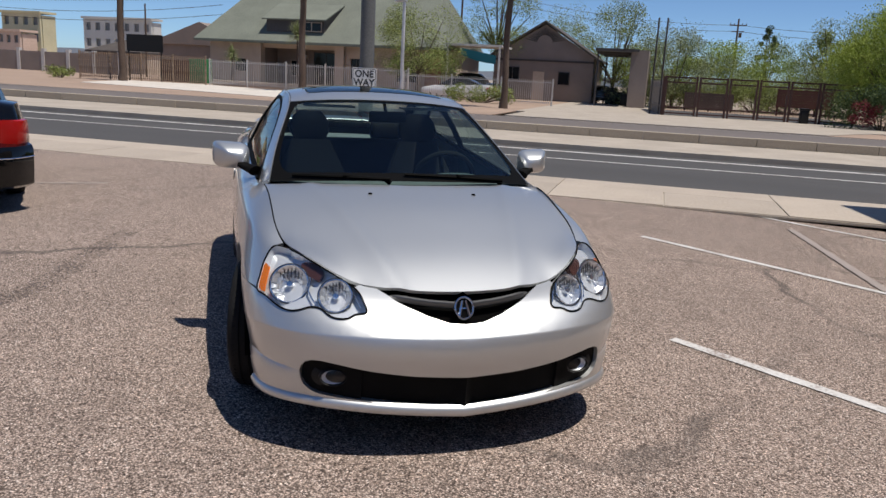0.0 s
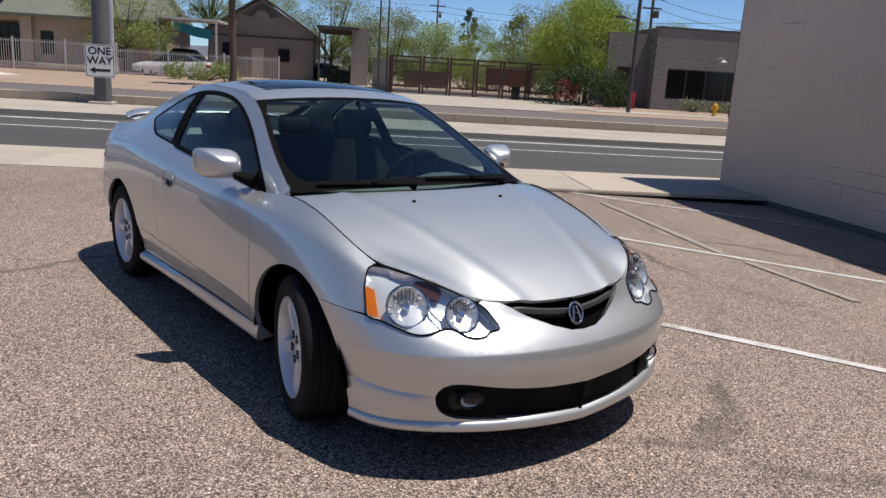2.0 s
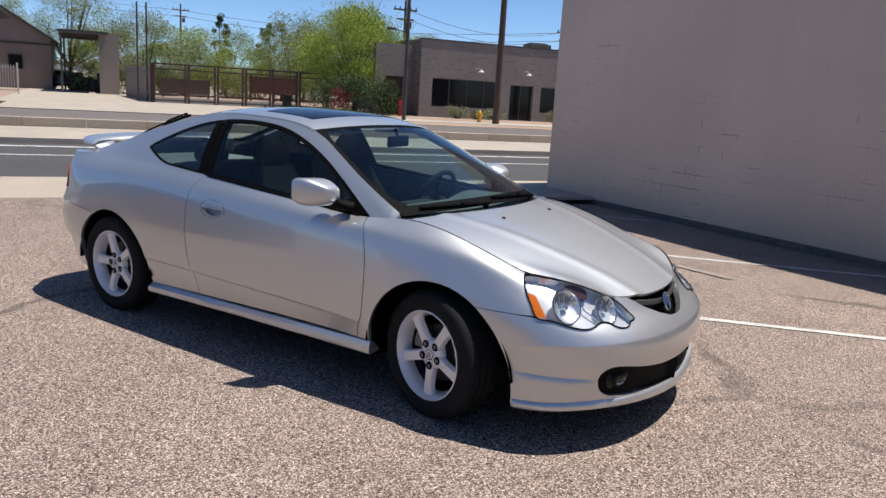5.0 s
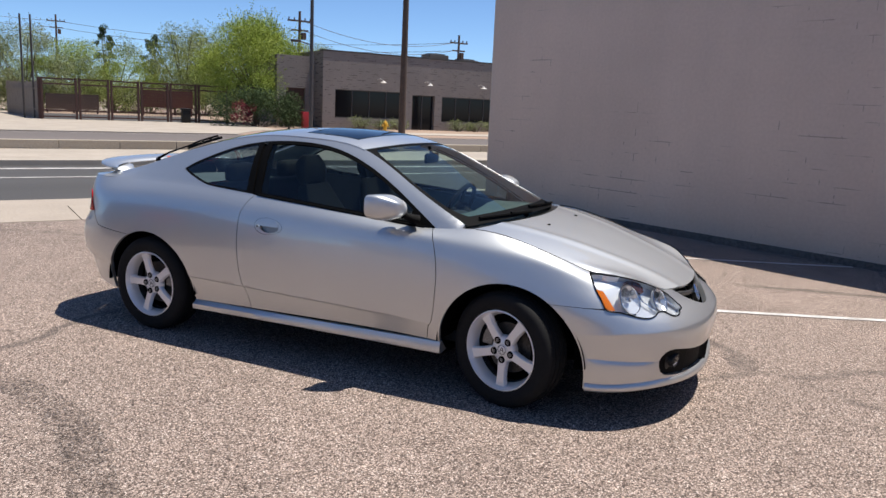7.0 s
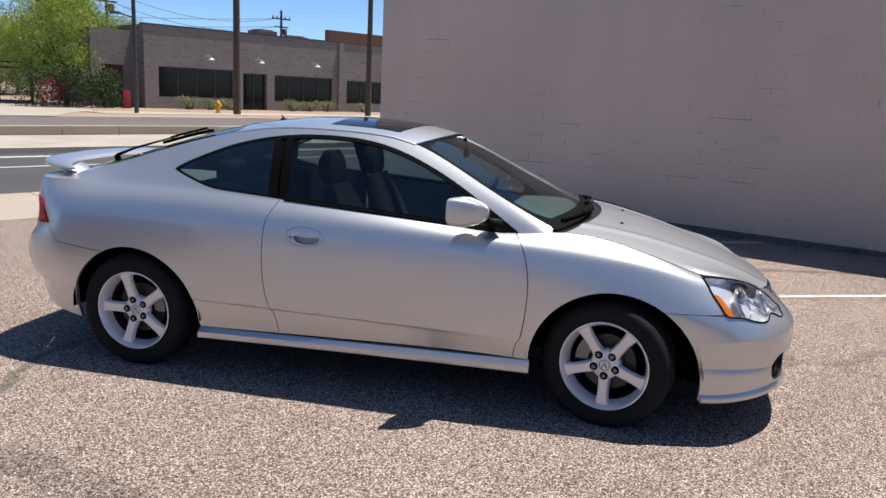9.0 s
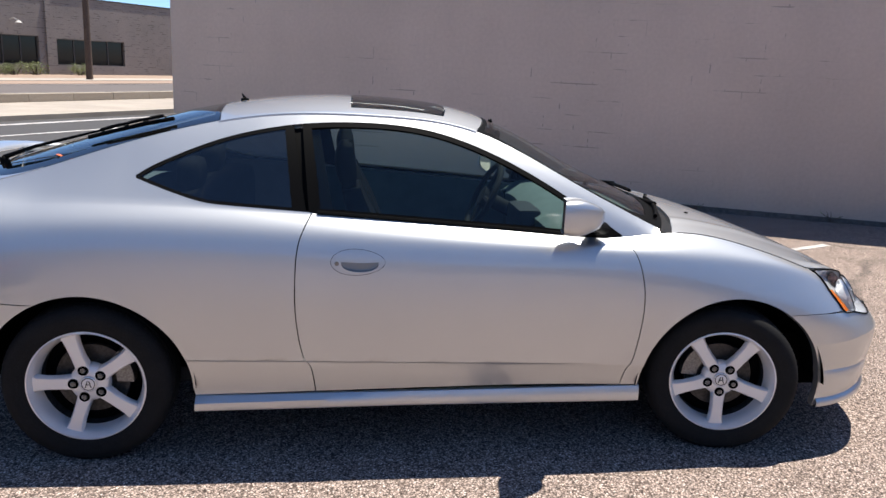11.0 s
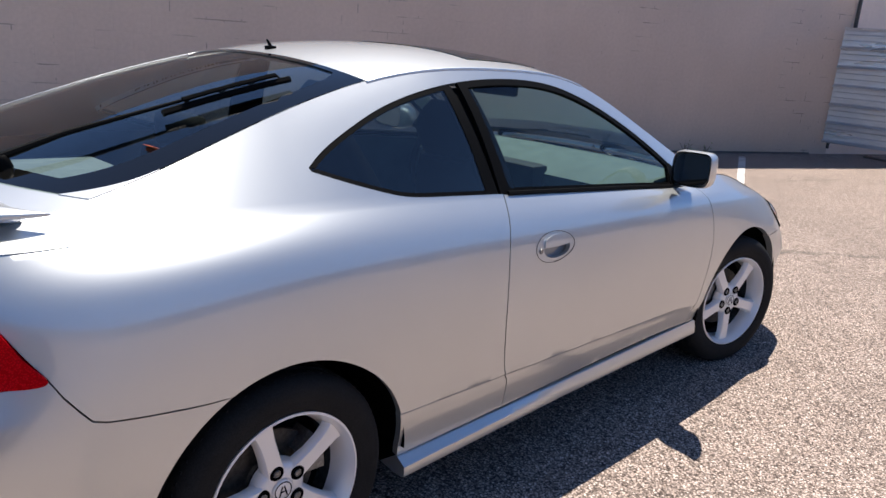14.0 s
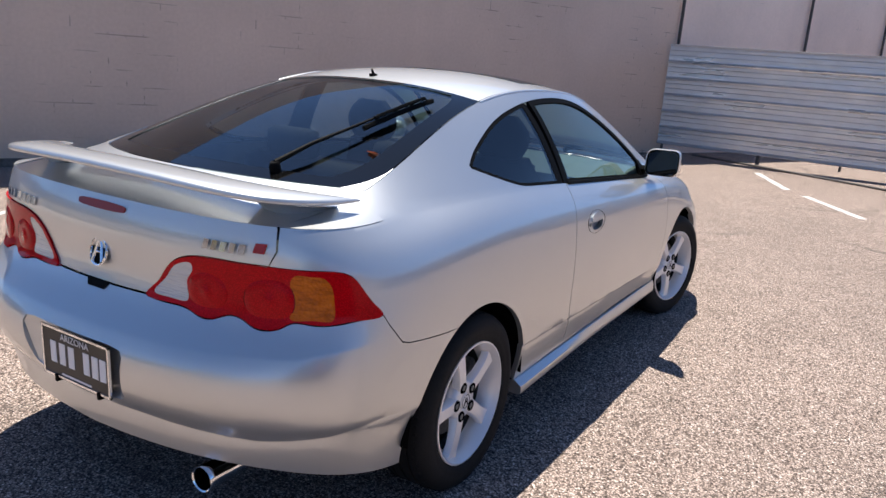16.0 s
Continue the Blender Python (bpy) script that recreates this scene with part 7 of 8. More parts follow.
palm(-35.7, 44.0, 9.5, .24, 1, "tall palm with a rough brown trunk by the dirt yard")
palm(-21.4, 43.5, 9.0, .22, 2, "tall palm with a rough brown trunk at the picket fence")
palm(-6.3, 36.2, 9.8, .17, 3, "slim palm with a dark trunk beside the driveway")

# weeds at the foot of the wall
for i, (x, h, n) in enumerate(((11.35, .50, 60), (12.1, .22, 36), (12.9, .18, 26), (13.3, .16, 20), (9.2, .12, 14), (7.6, .10, 14))):
    rnd = random.Random(70 + i)
    ob = thing("wall_weed", "thin dry weed at the foot of the painted wall", "weed", WM @ Matrix.Translation((x, -.06, -.078)), "weeds along the wall")
    bm = bmesh.new()
    for k in range(5):
        tip = Vector((rnd.uniform(-.16, .16), rnd.uniform(-.08, .05), h * rnd.uniform(.6, 1)))
        tube(bm, [(0, 0, -.01), tip * .5 + Vector((rnd.uniform(-.02, .02), 0, 0)), tip], [.006, .004, .002], 4)
    part("stalk", bm, BARK, ob)
    bm = bmesh.new()
    leaf_cloud(bm, rnd, [(Vector((rnd.uniform(-.12, .12), rnd.uniform(-.06, .04), h * rnd.uniform(.15, .95))), .07) for _ in range(8)], n, .018, 1.0)
    tagged(part("leaves", bm, LEAF_OLIVE, ob, smooth=False), kind="stuff")


# ---- far side: buildings ----
def on_street(s, d, z=0.0, turn=0.0):
    return ST @ pose(s, d, z, 0, 0, turn)


def panel_with_holes(bm, s0, s1, z0, z1, y0, y1, holes):
    """A wall in the x-z plane from y0 to y1 with rectangular openings (x0, x1, z0, z1)."""
    xs = sorted({s0, s1, *(h[0] for h in holes), *(h[1] for h in holes)})
    zs = sorted({z0, z1, *(h[2] for h in holes), *(h[3] for h in holes)})
    for a, b in zip(xs, xs[1:]):
        for c, e in zip(zs, zs[1:]):
            mx, mz = (a + b) / 2, (c + e) / 2
            if not any(h[0] < mx < h[1] and h[2] < mz < h[3] for h in holes):
                box(bm, a, b, y0, y1, c, e)
    bmesh.ops.remove_doubles(bm, verts=bm.verts[:], dist=1e-4)


def window_unit(parent, x0, x1, z0, z1, y, bars, frame_mat, name="window", depth=.10):
    win = new(name)
    win.parent = parent
    bm = bmesh.new()
    t = .05
    for a in (x0, x1 - t):
        box(bm, a, a + t, y - depth / 2, y + depth / 2, z0, z1)
    for c in (z0, z1 - t):
        box(bm, x0 + t, x1 - t, y - depth / 2, y + depth / 2, c, c + t)
    for k in range(1, bars):
        x = x0 + (x1 - x0) * k / bars
        box(bm, x - .03, x + .03, y - depth / 2, y + depth / 2, z0 + t, z1 - t)
    part("window_frame", bm, frame_mat, win, smooth=False)
    for k in range(bars):
        bm = bmesh.new()
        a, b = x0 + t + (x1 - x0 - 2 * t) * k / bars, x0 + t + (x1 - x0 - 2 * t) * (k + 1) / bars
        box(bm, a, b, y - .01, y + .01, z0 + t, z1 - t)
        part("pane", bm, DARK_GLASS, win, smooth=False)
    return win


# grey brick office
office = thing("brick_office", "low grey brick office with dark windows across the road", "building", on_street(16.25, 38.0))
HO = [(.80, 5.40, .62, 2.28), (6.05, 7.70, 0.0, 2.16), (8.25, 12.70, .55, 2.14), (13.9, 19.0, .55, 2.06)]
bm = bmesh.new()
panel_with_holes(bm, 0, 40, -.05, 4.42, 0, .35, HO)
box(bm, 0, .35, .35, 12, -.05, 4.42)
box(bm, 0, 40, 12, 12.3, -.05, 4.42)
box(bm, 39.7, 40, .35, 12, -.05, 4.42)
part("wall", bm, BRICK_GREY, office, "grey painted brick wall", smooth=False)
bm = bmesh.new()
box(bm, .3, 39.7, .3, 12, 4.10, 4.25)
part("roof", bm, CONCRETE_B, office, smooth=False)
bm = bmesh.new()
box(bm, -.03, 40.03, -.04, .40, 4.42, 4.50)
part("coping", bm, DARK_STEEL, office, "dark roof coping", smooth=False)
bm = bmesh.new()
box(bm, 13.15, 13.55, -.12, .0, -.05, 4.42)
part("pilaster", bm, BRICK_GREY, office, smooth=False)
for h, n in zip((HO[0], HO[2], HO[3]), (4, 4, 4)):
    window_unit(office, *h, .16, n, DARK_STEEL)
window_unit(office, *HO[1], .25, 2, DARK_STEEL, "door")
# near-black sheet behind the openings stands in for the unlit rooms
bm = bmesh.new()
box(bm, 0.2, 39.5, .45, .5, 0, 4)
part("lining", bm, DARK, office, smooth=False)
for x in (3.7, 7.0, 11.1):
    bm = bmesh.new()
    tube(bm, [(x - .12, 0, 2.95), (x - .10, -.28, 3.02), (x + .05, -.45, 2.92)], .022, 6)
    lathe(bm, [(.02, .14), (.06, .10), (.20, 0), (.19, 0), (.05, .08)], 16, Matrix.Translation((x + .05, -.45, 2.78)))
    part("wall_lamp", bm, WHITE_STEEL, office, "white gooseneck wall lamp")
bm = bmesh.new()
box(bm, 14.6, 19.6, 3.0, 3.4, 4.25, 5.45, .03)
part("roof_screen", bm, BROWN_PANEL, office, "brown panel roof screen", smooth=False)
for x, z in ((10.6, 5.15), (13.2, 4.95)):
    bm = bmesh.new()
    box(bm, x, x + 1.6, 5.6, 6.8, 4.25, z, .04)
    box(bm, x + .2, x + 1.4, 5.8, 6.6, z, z + .08)
    part("air_conditioner", bm, DARK_STEEL, office, "grey rooftop air conditioner", smooth=False)
# side wing with a dark red door
wing = thing("office_wing", "shaded brick wing with a dark doorway beside the office", "building", on_street(13.9, 39.2))
bm = bmesh.new()
panel_with_holes(bm, 0, 2.4, -.05, 4.1, 0, .3, [(.55, 1.75, 0, 2.25)])
part("wall", bm, BRICK_GREY, wing, smooth=False)
bm = bmesh.new()
box(bm, .55, 1.75, .18, .24, 0, 2.25)
part("door", bm, RUST, wing, "dark red door", smooth=False)
bm = bmesh.new()
box(bm, .35, .75, -1.2, -.9, .15, 1.05, .03)
tagged(mesh_object("news_box", bm, Mat("red_box", (.30, .012, .015), .45).m), "red newspaper box beside the office wing", "newspaper box").matrix_world = on_street(14.3, 38.3, -.15)

# stucco house with a dark gable
house = thing("stucco_house", "taupe stucco house with a dark gable roof", "house", on_street(-11.55, 58))
W_, E_, R_ = 7.9, 3.45, 5.85
bm = bmesh.new()
pts = [(0, -.05), (W_, -.05), (W_, E_), (W_ / 2, R_), (0, E_)]
prism(bm, pts, 0, -.3, Matrix(((1, 0, 0, 0), (0, 0, -1, 0), (0, 1, 0, 0), (0, 0, 0, 1))))
box(bm, 0, .3, .3, 9, -.05, E_)
box(bm, W_ - .3, W_, .3, 9, -.05, E_)
bmesh.ops.recalc_face_normals(bm, faces=bm.faces[:])
part("wall", bm, STUCCO, house, "taupe stucco wall", smooth=False)
for sgn in (0, 1):
    bm = bmesh.new()
    x0, x1 = (-.45, W_ / 2) if sgn == 0 else (W_ + .45, W_ / 2)
    z0, z1 = E_ - .28, R_ + .12
    a = [bm.verts.new(v) for v in ((x0, -.45, z0), (x1, -.45, z1), (x1, 9.3, z1), (x0, 9.3, z0))]
    b = [bm.verts.new(v.co + Vector((0, 0, .16))) for v in a]
    bm.faces.new(a)
    bm.faces.new(b)
    for k in range(4):
        bm.faces.new((a[k], a[(k + 1) % 4], b[(k + 1) % 4], b[k]))
    bmesh.ops.recalc_face_normals(bm, faces=bm.faces[:])
    part("roof", bm, ROOF_DARK, house, "dark shingle roof", smooth=False)
for k in range(-11, 12):                             # fan-shaped gable vent under the ridge
    bm = bmesh.new()
    a = math.pi / 2 + k * .125
    reach = min(1.55, 1.22 / (math.sin(a) + (R_ - E_) / (W_ / 2) * abs(math.cos(a))))
    tube(bm, [(W_ / 2 + r * math.cos(a), -.045, R_ - 1.42 + r * math.sin(a)) for r in (.62, reach)], .026, 4)
    part("vent_slat", bm, DARK_STEEL, house)
bm = bmesh.new()
box(bm, 0, W_, -.06, 0, 3.02, 3.16)
part("trim", bm, ROOF_DARK, house, smooth=False)
window_unit(house, 1.0, 2.1, 1.55, 2.55, -.06, 2, DARK_STEEL)
bm = bmesh.new()
box(bm, 3.2, 4.1, -.05, 0, 0, 2.25)
part("door", bm, STUCCO_TAN, house, smooth=False)
window_unit(house, 5.2, 6.1, 1.3, 2.3, -.06, 1, DARK_STEEL)

# flat carport and its end wall
carport = thing("carport", "flat-roofed open carport with a bare concrete side wall", "carport", on_street(-3.5, 52))
bm = bmesh.new()
box(bm, .45, 3.35, 0, 9, 3.82, 3.96)
part("roof", bm, DARK_STEEL, carport, "dark flat roof", smooth=False)
bm = bmesh.new()
box(bm, .41, 3.39, -.06, 0, 3.80, 3.99)
part("fascia", bm, DARK_STEEL, carport, "dark roof edge", smooth=False)
for y in (1.5, 3.5, 5.5, 7.5):
    bm = bmesh.new()
    box(bm, .45, 3.35, y, y + .08, 3.66, 3.82)
    part("rafter", bm, DARK_STEEL, carport, smooth=False)
bm = bmesh.new()
box(bm, 2.85, 4.05, .3, .55, -.05, 3.95)
box(bm, 3.80, 4.05, .55, 9, -.05, 3.95)
part("side_wall", bm, STUCCO, carport, "bare concrete side wall", smooth=False)
for x, y in ((.55, .1), (.55, 8.7)):
    bm = bmesh.new()
    box(bm, x, x + .12, y, y + .12, 0, 3.82)
    part("post", bm, DARK_STEEL, carport, smooth=False)
for k, (x, y, w_, h_) in enumerate(((.9, 6.2, .9, 1.3), (2.2, 4.0, .55, .9), (2.7, 2.2, .5, 1.35), (1.6, 8.0, 1.2, 1.0))):
    bm = bmesh.new()
    box(bm, 0, w_, 0, .6, 0, h_, .03)
    box(bm, -.02, w_ + .02, -.02, .62, h_ - .10, h_ - .04, .01)
    tagged(mesh_object("storage_crate", bm, BLACK), "dark storage crate in the carport's shade", "crate").matrix_world = on_street(-3.5 + x, 52 + y)

# tan bungalow with a green roof
bung = thing("tan_bungalow", "tan bungalow with a broad green roof and porch", "house", on_street(-35.2, 54))
HB = [(2.65, 3.7, 1.1, 2.1), (12.9, 13.8, .9, 2.5), (16.8, 18.6, .9, 2.5)]
PORCH = (5.28, 11.9, 0.0, 3.05)
bm = bmesh.new()
panel_with_holes(bm, .4, 21, -.05, 3.5, 0, .3, HB + [PORCH])
box(bm, .4, .7, .3, 10, -.05, 3.5)
box(bm, 20.7, 21, .3, 10, -.05, 3.5)
part("wall", bm, STUCCO_TAN, bung, "tan stucco wall", smooth=False)
for h in HB:
    window_unit(bung, *h, .2, 2, DARK_STEEL)
bm = bmesh.new()
ev = [(-.3, -1.3, 3.35), (21.4, -1.3, 3.35), (18.5, 5, 8.6), (2.8, 5, 8.6)]
a = [bm.verts.new(v) for v in ev]
b = [bm.verts.new((v[0], v[1], v[2] + .2)) for v in ev]
c = [bm.verts.new(v) for v in ((-.3, 11, 3.35), (21.4, 11, 3.35))]
bm.faces.new(a)
bm.faces.new(b)
for k in range(4):
    bm.faces.new((a[k], a[(k + 1) % 4], b[(k + 1) % 4], b[k]))
bm.faces.new((b[0], b[3], c[0]))
bm.faces.new((b[1], c[1], b[2]))
bm.faces.new((b[2], c[1], c[0], b[3]))
bmesh.ops.recalc_face_normals(bm, faces=bm.faces[:])
part("roof", bm, ROOF_GREEN, bung, "broad green roof", smooth=False)
bm = bmesh.new()                                      # one broad shed dormer
x0, x1, zf, zb = 5.8, 10.8, 5.22, 6.55
v = [bm.verts.new(q) for q in ((x0, -.4, 4.28), (x1, -.4, 4.28), (x1, -.4, zf), (x0, -.4, zf), (x1 + .5, 2.3, zb), (x0 - .3, 2.3, zb))]
bm.faces.new((v[0], v[1], v[2], v[3]))
bm.faces.new((v[1], v[4], v[2]))
bm.faces.new((v[0], v[3], v[5]))
dormer = part("dormer", bm, DARK_STEEL, bung, "dark dormer", smooth=False)
bm = bmesh.new()
a = [bm.verts.new(q) for q in ((x0 - .25, -.75, zf + .0), (x1 + .25, -.75, zf + .0), (x1 + .55, 2.35, zb + .06), (x0 - .3, 2.35, zb + .06))]
b = [bm.verts.new(q.co + Vector((0, 0, .10))) for q in a]
bm.faces.new(a)
bm.faces.new(b)
for k in range(4):
    bm.faces.new((a[k], a[(k + 1) % 4], b[(k + 1) % 4], b[k]))
bmesh.ops.recalc_face_normals(bm, faces=bm.faces[:])
part("dormer_roof", bm, ROOF_GREEN, dormer, "green dormer roof", smooth=False)
window_unit(bung, 8.9, 10.6, 4.40, 5.12, -.45, 2, STUCCO_TAN, "dormer_window", .06)
bm = bmesh.new()                                      # porch behind the opening
box(bm, 4.9, 12.3, 2.8, 3.0, -.05, 3.5)
box(bm, 4.9, 5.1, .3, 2.8, -.05, 3.5)
box(bm, 12.1, 12.3, .3, 2.8, -.05, 3.5)
part("porch_wall", bm, STUCCO, bung, "shaded porch wall", smooth=False)
bm = bmesh.new()
box(bm, 4.9, 12.3, .3, 2.8, 3.3, 3.4)
part("porch_ceiling", bm, STUCCO, bung, smooth=False)
window_unit(bung, 6.4, 7.8, .9, 2.2, 2.76, 2, STUCCO_TAN)
window_unit(bung, 8.5, 11.8, .3, 2.9, 2.76, 3, DARK_STEEL)
bm = bmesh.new()
box(bm, 7.3, 8.0, 2.3, 2.75, 2.2, 2.65, .02)
part("air_conditioner", bm, WHITE_STEEL, bung, "white window air conditioner", smooth=False)
for x in (4.55, 11.75):
    bm = bmesh.new()
    box(bm, x, x + .75, -.45, -.002, -.05, 3.45)
    part("porch_column", bm, STUCCO_TAN, bung, smooth=False)

# brown steel gate panels

def upright_mesh(name, r, z0, z1, mat_):
    """One square bar, shared by all its like."""
    if name not in bpy.data.meshes:
        bm = bmesh.new()
        box(bm, -r, r, -r, r, z0, z1)
        me = bpy.data.meshes.new(name)
        bm.to_mesh(me)
        bm.free()
        me.materials.append(mat_)
    return bpy.data.meshes[name]


def steel_gate_panel(x0, x1):
    g = thing("steel_gate", "tall brown steel bar gate across the driveway", "gate", on_street(x0, 41), "gate panels across the driveway")
    w = x1 - x0
    for x in (0, w - .11):
        bm = bmesh.new()
        box(bm, x, x + .11, -.05, .05, 0, 2.16, .006)
        part("post", bm, RUST, g, smooth=False)
    for z in (.11, .44, 1.79, 2.06):
        bm = bmesh.new()
        box(bm, .11, w - .11, -.03, .03, z, z + .075, .004)
        part("rail", bm, RUST, g, smooth=False)
    n = int(w / .145)
    for k in range(1, n):
        ob = new("bar", upright_mesh("gate_bar", .0045, .15, 2.08, RUST))
        ob.parent = g
        ob.location = (w * k / n, 0, 0)


for x0, x1 in zip((1.82, 3.62, 5.2, 6.74, 8.3, 9.86), (3.56, 5.14, 6.68, 8.24, 9.8, 11.6)):
    steel_gate_panel(x0, x1)
bm = bmesh.new()
box(bm, 0, .42, 0, .5, 0, .70, .03)
box(bm, -.03, .45, -.03, .53, .70, .80, .03)
tagged(mesh_object("trash_bin", bm, BLACK), "black bin standing before the steel gate", "bin").matrix_world = on_street(8.85, 40.3)
panels = thing("timber_fence", "weathered grey upright timber boards running back from the gate", "fence", on_street(1.74, 41.1, 0, 94.8))
OLD_WOOD = speckled("weathered_wood", (.19, .165, .145), (.30, .265, .235), 30, .9, .4, .006, big=2.0)
_rnd = random.Random(21)
for k in range(46):
    bm = bmesh.new()
    box(bm, k * .215, k * .215 + .20, 0, .03, 0, 1.90 + _rnd.uniform(-.06, .06), .004)
    part("board", bm, OLD_WOOD, panels, smooth=False)
for z in (.45, 1.5):
    bm = bmesh.new()
    box(bm, 0, 9.9, .03, .09, z, z + .09)
    part("rail", bm, OLD_WOOD, panels, smooth=False)
bm = bmesh.new()
box(bm, -.10, .02, -.08, .05, 0, 2.12, .006)
part("end_post", bm, RUST, panels, "brown steel end post", smooth=False)
for s in (1.12, 1.60):
    bm = bmesh.new()
    tube(bm, [(0, 0, 0), (0, 0, 5.3)], .05, 8)
    tagged(mesh_object("pipe_post", bm, DARK_STEEL), "thin dark pipe post by the timber panels", "post").matrix_world = on_street(s, 42.0)
def slatted_screen(s0, s1, z0, z1, mat_, label):
    """Boards on edge, close together, on three posts."""
    f = thing("timber_screen", label, "screen", on_street(s0, 52.8))
    w, n = s1 - s0, int((z1 - z0) / .17)
    for k in range(n):
        bm = bmesh.new()
        box(bm, 0, w, 0, .04, z0 + k * .17, z0 + k * .17 + .166, .004)
        part("slat", bm, mat_, f, smooth=False)
    for x in (.05, w / 2, w - .15):
        bm = bmesh.new()
        box(bm, x, x + .10, .04, .14, -.02, z1)
        part("post", bm, mat_, f, smooth=False)


slatted_screen(3.2, 6.45, .26, 1.30, speckled("brown_boards", (.075, .05, .04), (.12, .085, .07), 20, .9, .3), "dark brown slatted timber screen in the gated yard")
slatted_screen(9.2, 12.7, .60, 1.85, speckled("red_boards", (.085, .034, .025), (.13, .052, .038), 20, .9, .3), "red-brown slatted timber screen in the gated yard")


# picket fences
TAN_STEEL = speckled("rusty_tan_steel", (.20, .13, .085), (.42, .32, .235), 9, .8, .1, .001, spec=.2)


def picket_fence(s0, s1, d, h, pitch, mat_, label, turn=0.0):
    f = thing("picket_fence", label, "fence", on_street(s0, d, .02, turn))
    L = s1 - s0
    n = max(2, int(L / 2.6))
    for k in range(n + 1):
        bm = bmesh.new()
        x = L * k / n
        box(bm, x - .045, x + .045, -.045, .045, -.04, h + .1, .006)
        part("post", bm, mat_, f, smooth=False)
    for z in (.16, h - .16):
        bm = bmesh.new()
        box(bm, 0, L, -.02, .02, z, z + .045)
        part("rail", bm, mat_, f, smooth=False)
    k = pitch
    while k < L - .05:
        ob = new("picket", upright_mesh("picket_%d_%s" % (round(h * 100), mat_.name), .022 if h > 1.9 else .013, .04, h, mat_))
        ob.parent = f
        ob.location = (k, 0, 0)
        k += pitch


picket_fence(-41.0, -30.2, 46.0, 1.95, .16, TAN_STEEL, "tan-brown rusty iron picket fence along the dirt yard")
picket_fence(-30.0, -14.9, 46.2, 1.80, .14, WHITE_STEEL, "white iron picket fence before the bungalow")
picket_fence(-14.7, -4.9, 44.6, 1.55, .13, WHITE_STEEL, "white iron picket fence before the stucco house")
bm = bmesh.new()
box(bm, 0, 15.1, 0, .22, 0, .42, .02)
tagged(mesh_object("garden_wall", bm, STUCCO_TAN), "low tan wall under the white picket fence", "wall").matrix_world = on_street(-30, 46.5)

# banner, bins and sheds by the dirt yard
bm = bmesh.new()
box(bm, 0, 3.1, 0, .04, 2.15, 3.38, .01)
for x in (.1, 2.9):
    box(bm, x, x + .08, 0, .08, 0, 2.2)
tagged(mesh_object("banner", bm, BLACK, smooth=False), "black banner above the iron fence", "banner").matrix_world = on_street(-37.1, 46.4)
bm = bmesh.new()
box(bm, 0, 1.3, 0, 1.2, 0, 1.85, .04)
tagged(mesh_object("portable_toilet", bm, Mat("green_plastic", (.03, .18, .07), .45).m), "green plastic cabin behind the iron fence", "cabin").matrix_world = on_street(-34.2, 50)
bm = bmesh.new()
box(bm, 0, 1.9, 0, 1.2, 0, 1.7, .03)
tagged(mesh_object("metal_container", bm, RUST), "rust-brown metal container behind the iron fence", "container").matrix_world = on_street(-36.6, 50)
shed = thing("yard_shed", "brown gabled shed behind the iron fence", "shed", on_street(-45.3, 62))
bm = bmesh.new()
box(bm, 0, 9, 0, 5, -.02, 3.3)
part("wall", bm, STUCCO, shed, smooth=False)
bm = bmesh.new()
prism(bm, [(-.4, 3.2), (9.4, 3.2), (9.4, 3.4), (4.6, 5.3), (-.4, 3.4)], -.4, 5.4, Matrix(((1, 0, 0, 0), (0, 0, 1, 0), (0, 1, 0, 0), (0, 0, 0, 1))))
bmesh.ops.recalc_face_normals(bm, faces=bm.faces[:])
part("roof", bm, STUCCO, shed, smooth=False)

# awning and pillar beside the bungalow
aw = thing("shade_canopy", "white slatted canopy with a teal cloth beside the house", "canopy", on_street(-14.0, 52))
bm = bmesh.new()
box(bm, 0, 4.2, 0, 4, 3.75, 3.90)
part("roof", bm, WHITE_STEEL, aw, "white slatted roof", smooth=False)
bm = bmesh.new()
rows = []
for k in range(9):
    t = k / 8
    rows.append([bm.verts.new((1.2 + 2.6 * t, .1, z)) for z in (3.6 - .45 * t, 3.1 - .55 * t - .12 * math.sin(math.pi * t))])
for a, b in zip(rows, rows[1:]):
    bm.faces.new((a[0], b[0], b[1], a[1]))
part("cloth", bm, Mat("teal_cloth", (.02, .17, .20), .8).m, aw, "teal cloth", smooth=False)
for x in (.1, 4.0):
    bm = bmesh.new()
    box(bm, x, x + .12, 0, .12, 0, 3.76)
    part("post", bm, WHITE_STEEL, aw, smooth=False)
bm = bmesh.new()
box(bm, 0, 1.15, 0, .6, 0, 2.75, .02)
tagged(mesh_object("brick_pillar", bm, speckled("red_brick", (.30, .14, .10), (.40, .20, .15), 30, .9, .3)), "red brick pillar at the bungalow's corner", "pillar").matrix_world = on_street(-15.5, 52)


# ---- poles and signs ----
def pole(s, d, h, r0, r1, mat_, name, label, category="pole"):
    p = thing(name, label, category, on_street(s, d))
    bm = bmesh.new()
    tube(bm, [(0, 0, -.05), (0, 0, h * .5), (0, 0, h)], [r0, (r0 + r1) / 2, r1], 14)
    part("shaft", bm, mat_, p)
    return p


